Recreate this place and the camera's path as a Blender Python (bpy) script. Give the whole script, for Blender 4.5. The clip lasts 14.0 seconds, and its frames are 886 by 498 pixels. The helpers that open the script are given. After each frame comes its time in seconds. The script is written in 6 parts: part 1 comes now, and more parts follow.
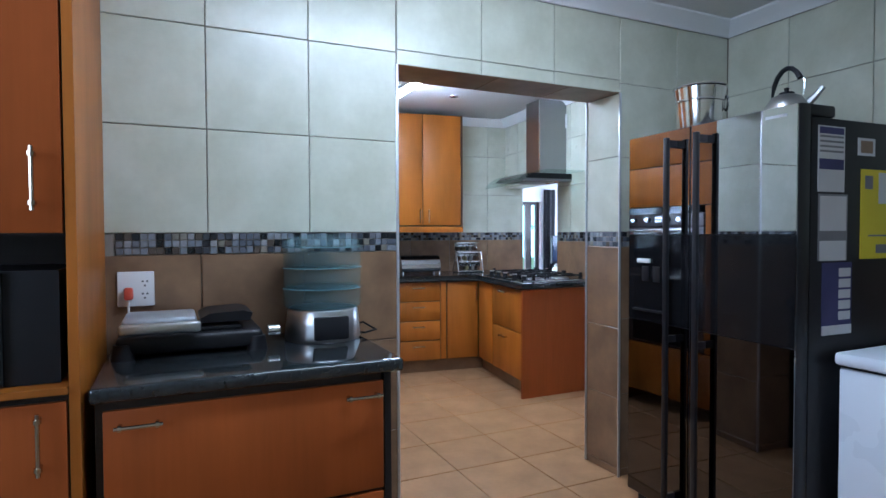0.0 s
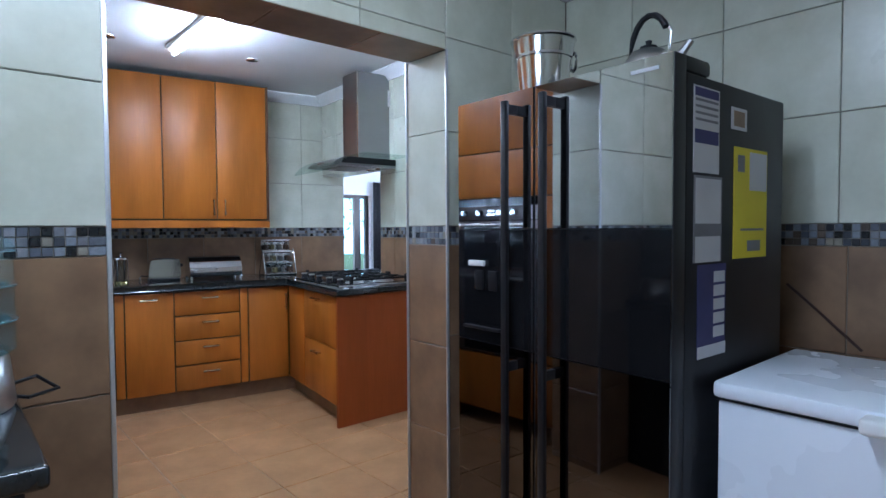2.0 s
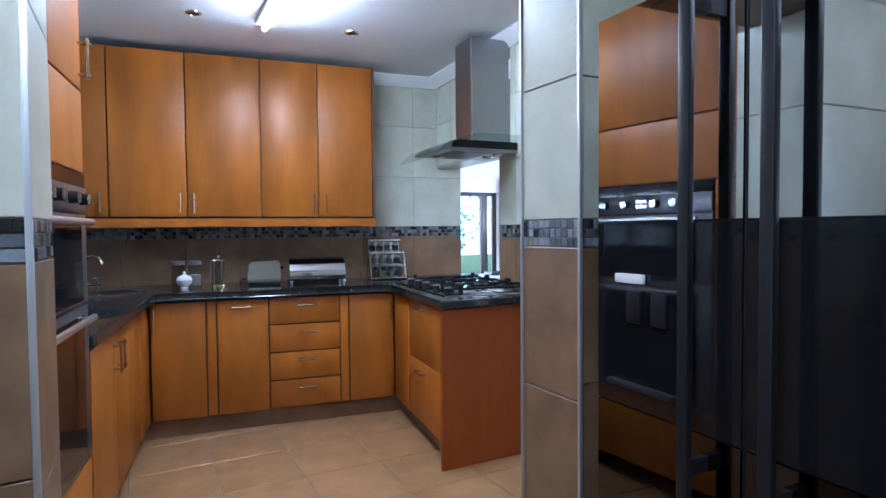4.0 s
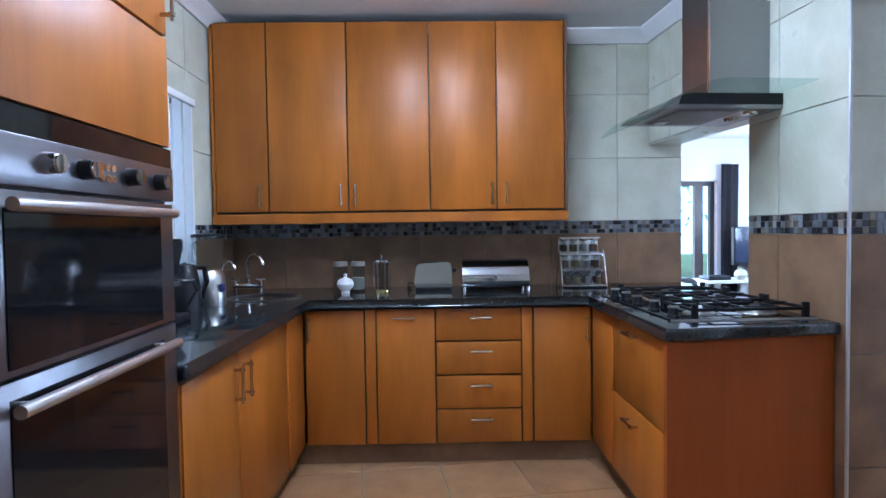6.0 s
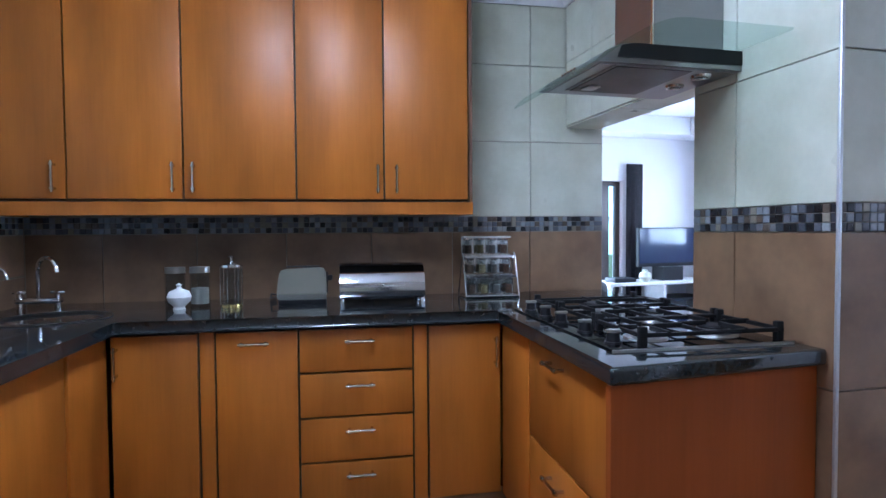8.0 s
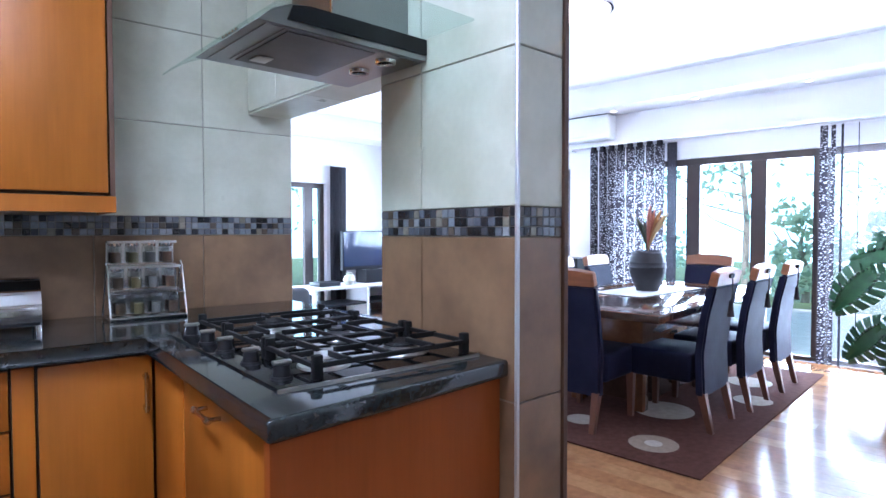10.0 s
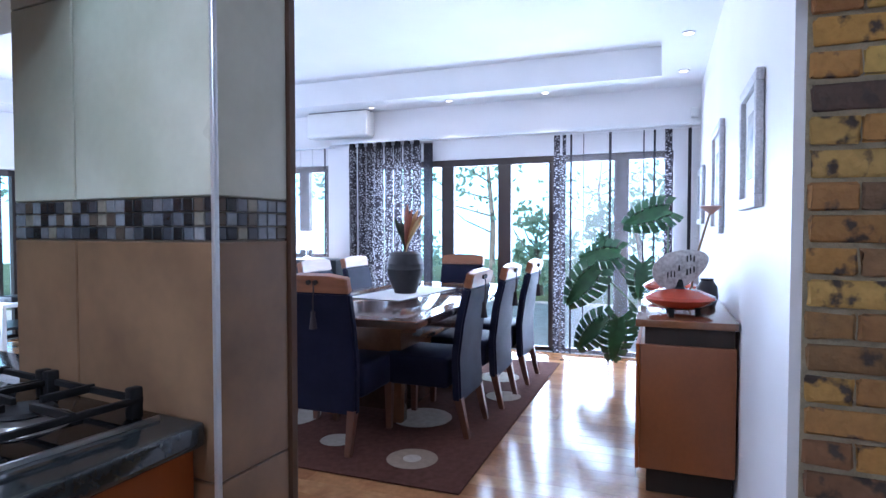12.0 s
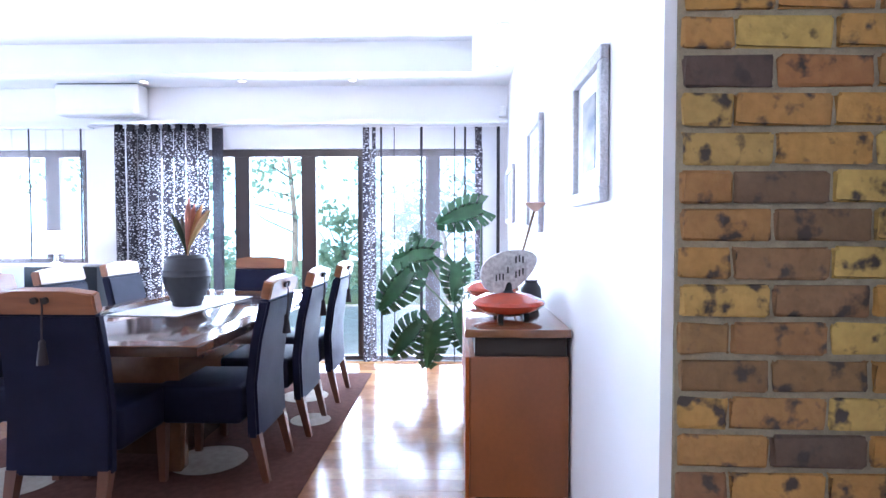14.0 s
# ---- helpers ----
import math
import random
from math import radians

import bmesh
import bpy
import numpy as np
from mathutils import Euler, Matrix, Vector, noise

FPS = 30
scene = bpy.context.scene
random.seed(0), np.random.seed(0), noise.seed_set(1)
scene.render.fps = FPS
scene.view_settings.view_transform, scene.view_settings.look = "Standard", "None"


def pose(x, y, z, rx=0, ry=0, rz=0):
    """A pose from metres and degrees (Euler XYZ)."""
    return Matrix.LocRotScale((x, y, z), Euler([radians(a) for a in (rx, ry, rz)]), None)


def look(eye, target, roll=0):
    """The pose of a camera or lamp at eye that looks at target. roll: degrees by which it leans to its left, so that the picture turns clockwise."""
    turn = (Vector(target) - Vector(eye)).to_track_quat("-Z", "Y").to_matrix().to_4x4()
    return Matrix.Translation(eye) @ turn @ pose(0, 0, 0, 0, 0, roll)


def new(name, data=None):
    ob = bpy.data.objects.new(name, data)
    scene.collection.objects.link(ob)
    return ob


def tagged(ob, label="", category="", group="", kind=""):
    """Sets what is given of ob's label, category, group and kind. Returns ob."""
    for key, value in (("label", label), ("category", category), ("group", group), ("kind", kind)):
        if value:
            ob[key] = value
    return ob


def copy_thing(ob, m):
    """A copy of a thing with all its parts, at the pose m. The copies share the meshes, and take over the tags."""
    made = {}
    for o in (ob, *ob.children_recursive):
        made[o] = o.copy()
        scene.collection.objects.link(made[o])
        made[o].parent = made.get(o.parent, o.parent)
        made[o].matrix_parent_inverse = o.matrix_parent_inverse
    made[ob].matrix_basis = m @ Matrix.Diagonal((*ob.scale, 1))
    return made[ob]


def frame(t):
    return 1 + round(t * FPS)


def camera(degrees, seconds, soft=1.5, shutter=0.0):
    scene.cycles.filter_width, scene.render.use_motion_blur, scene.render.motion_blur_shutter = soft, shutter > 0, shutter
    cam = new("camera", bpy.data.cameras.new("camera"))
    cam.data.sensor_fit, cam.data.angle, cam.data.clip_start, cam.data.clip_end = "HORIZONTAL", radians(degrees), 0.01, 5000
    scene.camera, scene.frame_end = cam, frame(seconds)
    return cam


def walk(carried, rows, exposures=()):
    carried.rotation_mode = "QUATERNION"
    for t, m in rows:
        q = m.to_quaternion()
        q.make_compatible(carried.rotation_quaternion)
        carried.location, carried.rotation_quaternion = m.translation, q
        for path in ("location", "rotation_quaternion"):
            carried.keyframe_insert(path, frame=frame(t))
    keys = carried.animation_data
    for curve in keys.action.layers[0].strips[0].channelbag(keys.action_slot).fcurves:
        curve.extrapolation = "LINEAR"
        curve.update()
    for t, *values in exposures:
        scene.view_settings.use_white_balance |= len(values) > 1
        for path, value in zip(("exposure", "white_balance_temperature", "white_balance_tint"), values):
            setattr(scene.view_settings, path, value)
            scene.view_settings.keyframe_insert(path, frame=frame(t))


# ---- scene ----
cam = camera(75.0, 14.0)
PATH = [
    (0, (0.813, 1.439, 1.313), (1.657, 3.251, 1.257), -0.2),
    (0.5, (0.891, 1.584, 1.313), (1.928, 3.293, 1.251), -0.2),
    (1, (0.981, 1.7, 1.308), (2.19, 3.292, 1.243), -0.2),
    (1.5, (1.161, 1.851, 1.311), (2.459, 3.371, 1.245), -0.1),
    (2, (1.347, 2.007, 1.307), (2.662, 3.512, 1.234), -0.3),
    (4.5, (1.941, 2.742, 1.284), (2.696, 4.593, 1.216), -0.5),
    (5, (2.004, 2.929, 1.278), (2.57, 4.846, 1.209), -0.5),
    (5.5, (2.099, 3.161, 1.275), (2.509, 5.117, 1.206), -0.6),
    (6, (2.179, 3.375, 1.275), (2.493, 5.349, 1.206), -0.8),
    (6.5, (2.249, 3.626, 1.275), (2.544, 5.602, 1.196), -0.8),
    (7, (2.307, 3.821, 1.264), (2.638, 5.792, 1.187), -0.7),
    (9.5, (2.682, 4.243, 1.247), (3.952, 5.787, 1.185), -0.1),
    (10, (2.744, 4.311, 1.251), (4.188, 5.693, 1.188), -0.1),
    (10.5, (2.798, 4.366, 1.25), (4.383, 5.585, 1.185), -0.1),
    (11, (2.88, 4.392, 1.242), (4.587, 5.432, 1.178), -0.0),
    (11.5, (3.018, 4.44, 1.251), (4.813, 5.319, 1.188), -0.0),
    (12, (3.144, 4.466, 1.255), (5.013, 5.175, 1.19), -0.0),
    (12.5, (3.284, 4.498, 1.253), (5.205, 5.05, 1.189), -0.0),
    (13, (3.395, 4.558, 1.259), (5.359, 4.928, 1.194), -0.0),
    (13.5, (3.506, 4.582, 1.245), (5.496, 4.777, 1.183), 0.0),
    (14, (3.608, 4.604, 1.246), (5.607, 4.656, 1.182), -0.0),
]
walk(cam, [(t, look(eye, target, roll)) for t, eye, target, roll in PATH], [(0, 0.5, 5350, 14), (1.0, 0.42, 5350, 14), (2.0, 0.35, 5350, 14), (4.5, 0.5, 5300, 15), (6.0, 0.5, 5280, 16), (7.2, 0.35, 5250, 17), (9.3, 0.30, 5350, 19), (10.0, 0.68, 5480, 20), (10.5, 1.0, 5560, 21), (11.0, 0.8, 5500, 21), (11.5, 0.48, 5450, 21), (12.0, -0.02, 5450, 21), (12.5, -0.15, 5500, 22), (13.0, 0.36, 5600, 22), (13.5, 0.85, 5650, 22), (14, 0.62, 5700, 22)])

# ---- world and lights ----
world = bpy.data.worlds.new("world")
scene.world = world
world.use_nodes = True
wn = world.node_tree
sky = wn.nodes.new("ShaderNodeTexSky")
sky.sky_type, sky.sun_disc = 'NISHITA', False
sky.sun_elevation, sky.sun_rotation = radians(44), radians(262)
wn.links.new(sky.outputs[0], wn.nodes["Background"].inputs[0])
wn.nodes["Background"].inputs[1].default_value = 0.14


def lamp(name, kind, energy, m, color=(1, 1, 1), size=0.1, size_y=None, spot=90):
    data = bpy.data.lights.new(name, kind)
    data.energy, data.color = energy, color
    if kind == 'AREA':
        data.shape, data.size, data.size_y = 'RECTANGLE', size, size_y or size
    elif kind == 'SUN':
        data.angle = radians(0.5)
    else:
        data.shadow_soft_size = size
        if kind == 'SPOT':
            data.spot_size, data.spot_blend = radians(spot), 0.7
    ob = new(name, data)
    ob.matrix_world = m
    return ob


lamp("sun", 'SUN', 5.0, look((0, 0, 10), (0.71, 0.10, 10 - 0.69)), (1.0, 0.95, 0.88))
DAY = (0.74, 0.87, 1.0)
lamp("daylight_doors", 'AREA', 330, look((9.35, 5.95, 1.05), (5.0, 5.95, 1.0)), DAY, 3.1, 1.95)
lamp("daylight_window", 'AREA', 130, look((9.35, 9.3, 1.5), (5.0, 9.3, 1.2)), DAY, 2.0, 1.05)
lamp("daylight_living", 'AREA', 240, look((6.3, 11.75, 1.05), (6.3, 8.0, 1.0)), DAY, 1.6, 1.95)
lamp("daylight_blind", 'AREA', 6.0, look((0.95, 5.55, 1.5), (3.0, 5.55, 1.4)), DAY, 1.3, 0.8)
# Fill lamp to brighten the scullery; its window is added, not known.
lamp("daylight_scullery", 'AREA', 26, look((-1.02, 2.0, 1.6), (2.0, 2.0, 1.5)), DAY, 1.3, 1.0)
lamp("tube_light", 'AREA', 20, look((2.56, 5.3, 2.435), (2.56, 5.3, 0)), (0.78, 0.90, 1.0), 0.16, 1.15)
for tube_y in (4.95, 5.65):
    lamp("tube_light_side", 'POINT', 13, pose(2.56, tube_y, 2.405), (0.78, 0.90, 1.0), 0.04)
lamp("tube_light_scullery", 'AREA', 13, look((1.7, 2.8, 2.44), (1.7, 2.8, 0)), (0.78, 0.90, 1.0), 1.15, 0.16)
lamp("drum_light", 'POINT', 60, pose(5.75, 6.1, 2.72), (1.0, 0.94, 0.85), 0.12)

# ---- materials ----


def material(name, base, rough=0.5, metal=0.0, vary=0.25, scale=(6, 6, 6), grain=0.0, grain_scale=(60, 60, 60), bump=0.0, spread=0.0,
             second=None, coat=0.0, detail=4.0, rough_vary=0.1, specular=0.5):
    """A surface with large blotches, fine grain, a little relief, and a spread of tone from piece to piece."""
    m = bpy.data.materials.new(name)
    m.use_nodes = True
    n, l = m.node_tree.nodes, m.node_tree.links
    b = n["Principled BSDF"]
    b.inputs["Metallic"].default_value = metal
    b.inputs["Coat Weight"].default_value = coat
    b.inputs["Coat Roughness"].default_value = 0.12
    b.inputs["Specular IOR Level"].default_value = specular
    tc = n.new("ShaderNodeTexCoord")
    info = n.new("ShaderNodeObjectInfo")
    shift = n.new("ShaderNodeVectorMath")
    shift.operation = 'MULTIPLY_ADD'
    l.new(info.outputs["Random"], shift.inputs[0])
    shift.inputs[1].default_value = (37, 53, 71)
    l.new(tc.outputs["Object"], shift.inputs[2])

    def noise_tex(sc, det):
        mp = n.new("ShaderNodeMapping")
        mp.inputs["Scale"].default_value = sc
        l.new(shift.outputs[0], mp.inputs["Vector"])
        t = n.new("ShaderNodeTexNoise")
        t.inputs["Scale"].default_value = 1.0
        t.inputs["Detail"].default_value = det
        l.new(mp.outputs[0], t.inputs["Vector"])
        return t.outputs["Fac"]
    big, fine = noise_tex(scale, detail), noise_tex(grain_scale, 2.0)
    ramp = n.new("ShaderNodeMapRange")
    ramp.inputs["From Min"].default_value, ramp.inputs["From Max"].default_value = 0.3, 0.7
    l.new(big, ramp.inputs["Value"])
    mix = n.new("ShaderNodeMix")
    mix.data_type = 'RGBA'
    second = second or tuple(c * (1 - vary) for c in base)
    mix.inputs["A"].default_value, mix.inputs["B"].default_value = (*base, 1), (*second, 1)
    l.new(ramp.outputs[0], mix.inputs["Factor"])
    hsv = n.new("ShaderNodeHueSaturation")
    l.new(mix.outputs["Result"], hsv.inputs["Color"])
    value = n.new("ShaderNodeMath")
    value.operation = 'MULTIPLY_ADD'
    l.new(fine, value.inputs[0])
    value.inputs[1].default_value, value.inputs[2].default_value = grain, 1 - grain / 2 - spread / 2
    add = n.new("ShaderNodeMath")
    add.operation = 'MULTIPLY_ADD'
    l.new(info.outputs["Random"], add.inputs[0])
    add.inputs[1].default_value = spread
    l.new(value.outputs[0], add.inputs[2])
    l.new(add.outputs[0], hsv.inputs["Value"])
    l.new(hsv.outputs[0], b.inputs["Base Color"])
    r = n.new("ShaderNodeMath")
    r.operation = 'MULTIPLY_ADD'
    l.new(big, r.inputs[0])
    r.inputs[1].default_value, r.inputs[2].default_value = rough_vary, max(rough - rough_vary / 2, 0.0)
    l.new(r.outputs[0], b.inputs["Roughness"])
    if bump:
        bp = n.new("ShaderNodeBump")
        bp.inputs["Strength"].default_value, bp.inputs["Distance"].default_value = bump, 0.004
        l.new(fine, bp.inputs["Height"])
        l.new(bp.outputs[0], b.inputs["Normal"])
    return m


def glow(name, color, strength):
    m = bpy.data.materials.new(name)
    m.use_nodes = True
    b = m.node_tree.nodes["Principled BSDF"]
    b.inputs["Base Color"].default_value = (*color, 1)
    b.inputs["Emission Color"].default_value = (*color, 1)
    b.inputs["Emission Strength"].default_value = strength
    return m


def glass(name, color=(1, 1, 1), rough=0.0, clear=0.0):
    """Clear glass; clear > 0 gives a thin pane that passes that much light straight through."""
    m = bpy.data.materials.new(name)
    m.use_nodes = True
    n, l = m.node_tree.nodes, m.node_tree.links
    b = n["Principled BSDF"]
    b.inputs["Base Color"].default_value = (*color, 1)
    b.inputs["Roughness"].default_value = rough
    b.inputs["Transmission Weight"].default_value = 1.0
    b.inputs["IOR"].default_value = 1.45
    if clear:
        b.inputs["Transmission Weight"].default_value = 0.0
        b.inputs["Base Color"].default_value = (0.03, 0.03, 0.03, 1)
        t = n.new("ShaderNodeBsdfTransparent")
        t.inputs[0].default_value = (*color, 1)
        mx = n.new("ShaderNodeMixShader")
        mx.inputs[0].default_value = clear
        l.new(b.outputs[0], mx.inputs[1])
        l.new(t.outputs[0], mx.inputs[2])
        l.new(mx.outputs[0], n["Material Output"].inputs[0])
    return m


WOOD = material("orange_veneer", (0.395, 0.122, 0.012), 0.42, vary=0.4, scale=(5, 5, 1.1), grain=0.2, grain_scale=(90, 90, 4), spread=0.10, specular=0.3)
WOOD_RED = material("red_veneer", (0.31, 0.072, 0.013), 0.45, vary=0.25, scale=(6, 6, 0.8), grain=0.2, grain_scale=(80, 80, 4), spread=0.06, specular=0.18)
WOOD_DARK = material("dark_brown_wood", (0.10, 0.045, 0.022), 0.55, vary=0.3, grain=0.2, grain_scale=(60, 60, 6))
# Near black, so gaps and recesses backed by it look deep in shade.
CARCASS = material("gap_shade_brown", (0.022, 0.012, 0.007), 0.6, vary=0.2)
TILE_PALE = material("pale_wall_tile", (0.60, 0.61, 0.51), 0.30, vary=0.18, scale=(5, 5, 5), grain=0.10, grain_scale=(45, 45, 45), spread=0.05, second=(0.48, 0.49, 0.385), rough_vary=0.12)
TILE_BROWN = material("brown_wall_tile", (0.25, 0.150, 0.082), 0.34, vary=0.3, scale=(6, 6, 6), grain=0.18, grain_scale=(40, 40, 40), spread=0.08, second=(0.145, 0.083, 0.046), rough_vary=0.15)
TILE_FLOOR = material("floor_tile", (0.37, 0.20, 0.088), 0.36, vary=0.3, scale=(5, 5, 5), grain=0.24, grain_scale=(35, 35, 35), spread=0.10, second=(0.27, 0.14, 0.06), rough_vary=0.18, bump=0.1)
GROUT = material("grey_grout", (0.26, 0.23, 0.19), 0.85, vary=0.2, grain=0.1)
GROUT_DARK = material("dark_grout", (0.10, 0.09, 0.08), 0.85, vary=0.2)
TRIM = material("aluminium_edge_trim", (0.62, 0.64, 0.66), 0.38, 0.7, vary=0.06)
GRANITE = material("black_granite", (0.022, 0.026, 0.028), 0.08, vary=0.4, scale=(60, 60, 60), grain=0.9, grain_scale=(240, 240, 240), rough_vary=0.06, specular=0.6)
CHROME = material("chrome", (0.72, 0.72, 0.72), 0.14, 1.0, vary=0.05, rough_vary=0.05)
HOOD_STEEL = material("dark_hood_steel", (0.30, 0.30, 0.31), 0.3, 1.0, vary=0.04, grain=0.1, grain_scale=(8, 8, 200), rough_vary=0.02)
STEEL = material("brushed_steel", (0.56, 0.56, 0.55), 0.30, 1.0, vary=0.08, grain=0.12, grain_scale=(8, 8, 200), rough_vary=0.1)
# Brushed steel with a darkened colour in place of the wood it mirrors.
OVEN_STEEL = material("reflection_dimmed_oven_steel", (0.21, 0.195, 0.205), 0.32, 1.0, vary=0.08, grain=0.12, grain_scale=(8, 8, 200))
POLISHED = material("polished_steel", (0.72, 0.74, 0.77), 0.09, 1.0, vary=0.06, grain=0.05, grain_scale=(200, 8, 8))
HANDLE = material("satin_nickel", (0.52, 0.45, 0.36), 0.22, 1.0, vary=0.05)
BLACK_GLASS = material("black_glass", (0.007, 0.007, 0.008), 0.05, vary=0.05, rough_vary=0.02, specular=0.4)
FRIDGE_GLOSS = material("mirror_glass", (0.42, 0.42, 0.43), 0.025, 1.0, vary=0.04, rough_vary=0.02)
# Same mirror glass, base colour cut so the lower reflections come out dark.
FRIDGE_DIM = material("dimmed_mirror_glass", (0.12, 0.115, 0.122), 0.03, 1.0, vary=0.04, rough_vary=0.02)
BLACK_PLASTIC = material("black_plastic", (0.010, 0.010, 0.012), 0.42, vary=0.2, grain=0.1, specular=0.3)
BLACK_IRON = material("cast_iron", (0.010, 0.010, 0.011), 0.5, vary=0.2, grain=0.2, bump=0.1, specular=0.2)
WHITE_PLASTIC = material("white_plastic", (0.78, 0.78, 0.77), 0.35, vary=0.04)
WHITE_ENAMEL = material("white_enamel", (0.72, 0.76, 0.82), 0.28, vary=0.04, scale=(2, 2, 2))
CEILING = material("white_ceiling_paint", (0.76, 0.77, 0.78), 0.85, vary=0.05, scale=(2, 2, 2), bump=0.05)
PLASTER = material("white_wall_paint", (0.80, 0.79, 0.80), 0.8, vary=0.04, scale=(2, 2, 2), bump=0.06)
PLASTER_SHEEN = material("white_satin_wall_paint", (0.80, 0.79, 0.80), 0.45, vary=0.04, scale=(2, 2, 2), bump=0.05)
CORNICE = material("white_cornice_paint", (0.78, 0.79, 0.80), 0.6, vary=0.04)
ALU_DARK = material("bronze_aluminium", (0.06, 0.045, 0.04), 0.4, 0.3, vary=0.15)
PANE = glass("window_pane", (0.98, 1.0, 1.0), 0.0, 0.93)

# ---- building helpers ----


def absolute(ob):
    m = Matrix.Identity(4)
    while ob:
        m = ob.matrix_basis @ m
        ob = ob.parent
    return m


def box(bm, x0, x1, y0, y1, z0, z1, bevel=0.0, segs=2):
    v = bmesh.ops.create_cube(bm, size=1.0)["verts"]
    bmesh.ops.scale(bm, vec=(x1 - x0, y1 - y0, z1 - z0), verts=v)
    bmesh.ops.translate(bm, vec=((x0 + x1) / 2, (y0 + y1) / 2, (z0 + z1) / 2), verts=v)
    if bevel:
        edges = list({e for q in v for e in q.link_edges})
        bmesh.ops.bevel(bm, geom=edges, offset=bevel, segments=segs, affect='EDGES', profile=0.5)
    return bm


def rod(bm, a, b, r, r2=None, segs=12, caps=True):
    a, b = Vector(a), Vector(b)
    d = b - a
    m = Matrix.Translation((a + b) / 2) @ d.to_track_quat("Z", "Y").to_matrix().to_4x4()
    bmesh.ops.create_cone(bm, cap_ends=caps, segments=segs, radius1=r, radius2=r if r2 is None else r2, depth=d.length, matrix=m)
    return bm


def ball(bm, c, rx, ry=None, rz=None, u=16, v=10):
    bmesh.ops.create_uvsphere(bm, u_segments=u, v_segments=v, radius=1.0,
                              matrix=Matrix.LocRotScale(c, None, (rx, ry or rx, rz or rx)))
    return bm


def lathe(bm, profile, c=(0, 0, 0), segs=24, sx=1.0, sy=1.0):
    """Turns a profile of (radius, height) about the upright axis through c."""
    rings = []
    for r, z in profile:
        rings.append([bm.verts.new((c[0] + sx * r * math.cos(2 * math.pi * i / segs), c[1] + sy * r * math.sin(2 * math.pi * i / segs), c[2] + z)) for i in range(segs)])
    for p, q in zip(rings, rings[1:]):
        for i in range(segs):
            bm.faces.new((p[i], p[(i + 1) % segs], q[(i + 1) % segs], q[i]))
    for ring, flip in ((rings[0], True), (rings[-1], False)):
        if (Vector(ring[0].co) - Vector(ring[1].co)).length > 1e-4:
            bm.faces.new(ring[::-1] if flip else ring)
    return bm


def tube(bm, pts, r, segs=8):
    """A round bar through the points."""
    pts = [Vector(p) for p in pts]
    rings = []
    up = Vector((0.13, 0.31, 0.94))
    for i, p in enumerate(pts):
        d = (pts[min(i + 1, len(pts) - 1)] - pts[max(i - 1, 0)]).normalized()
        s = d.cross(up).normalized()
        u = s.cross(d)
        rr = r[i] if isinstance(r, (list, tuple)) else r
        rings.append([bm.verts.new(p + rr * (math.cos(2 * math.pi * k / segs) * s + math.sin(2 * math.pi * k / segs) * u)) for k in range(segs)])
    for a, b in zip(rings, rings[1:]):
        for k in range(segs):
            bm.faces.new((a[k], a[(k + 1) % segs], b[(k + 1) % segs], b[k]))
    bm.faces.new(rings[0][::-1])
    bm.faces.new(rings[-1])
    return bm


def prism(bm, outline, y0, y1):
    """An outline of (x, z) pushed from y0 to y1."""
    a = [bm.verts.new((x, y0, z)) for x, z in outline]
    b = [bm.verts.new((x, y1, z)) for x, z in outline]
    n = len(a)
    for i in range(n):
        bm.faces.new((a[i], a[(i + 1) % n], b[(i + 1) % n], b[i]))
    bm.faces.new(a[::-1])
    bm.faces.new(b)
    return bm


def mesh_of(name, bm, mat, smooth=None):
    bmesh.ops.recalc_face_normals(bm, faces=bm.faces[:])
    me = bpy.data.meshes.new(name)
    bm.to_mesh(me)
    bm.free()
    me.materials.append(mat)
    for p in me.polygons:
        p.use_smooth = True
    me.set_sharp_from_angle(angle=radians(38))
    return me


def part(name, bm, mat, parent, label="", world=True):
    """One mesh object under a thing or a part; its mesh is drawn in the place's coordinates, or with world=False in its parent's own."""
    me = mesh_of(name, bm, mat)
    if world:
        me.transform(absolute(parent).inverted())
    ob = new(name, me)
    ob.parent = parent
    if label:
        tagged(ob, label)
    return ob


def thing(name, label, category, at=(0, 0, 0), rz=0, group="", kind=""):
    ob = new(name)
    ob.matrix_basis = pose(*at, 0, 0, rz)
    ob.empty_display_size = 0.05
    return tagged(ob, label, category, group, kind)


def solid(name, bm, mat, label, category, kind="", group=""):
    """A thing that is one plain mesh, drawn in the place's coordinates."""
    ob = new(name, mesh_of(name, bm, mat))
    return tagged(ob, label, category, group, kind)


def B():
    return bmesh.new()


def structure(name, bm, mat, label, category):
    return solid(name, bm, mat, label, category, "structure")


# ---- large structure ----
def boxes(*bs):
    bm = B()
    for b in bs:
        box(bm, *b)
    return bm


W = {}


def turned(px, py, degrees):
    return Matrix.Translation((px, py, 0)) @ Matrix.Rotation(radians(degrees), 4, 'Z') @ Matrix.Translation((-px, -py, 0))


# the kitchen's left and back rows stand some degrees off square to the doorway and the pier
KITCHEN = turned(2.6, 6.415, -8.0)


def unturned(bm):
    """Points given in the house's own axes, for a thing that is built in the kitchen's axes."""
    m = KITCHEN.inverted()
    for v in bm.verts:
        v.co = m @ v.co
    return bm


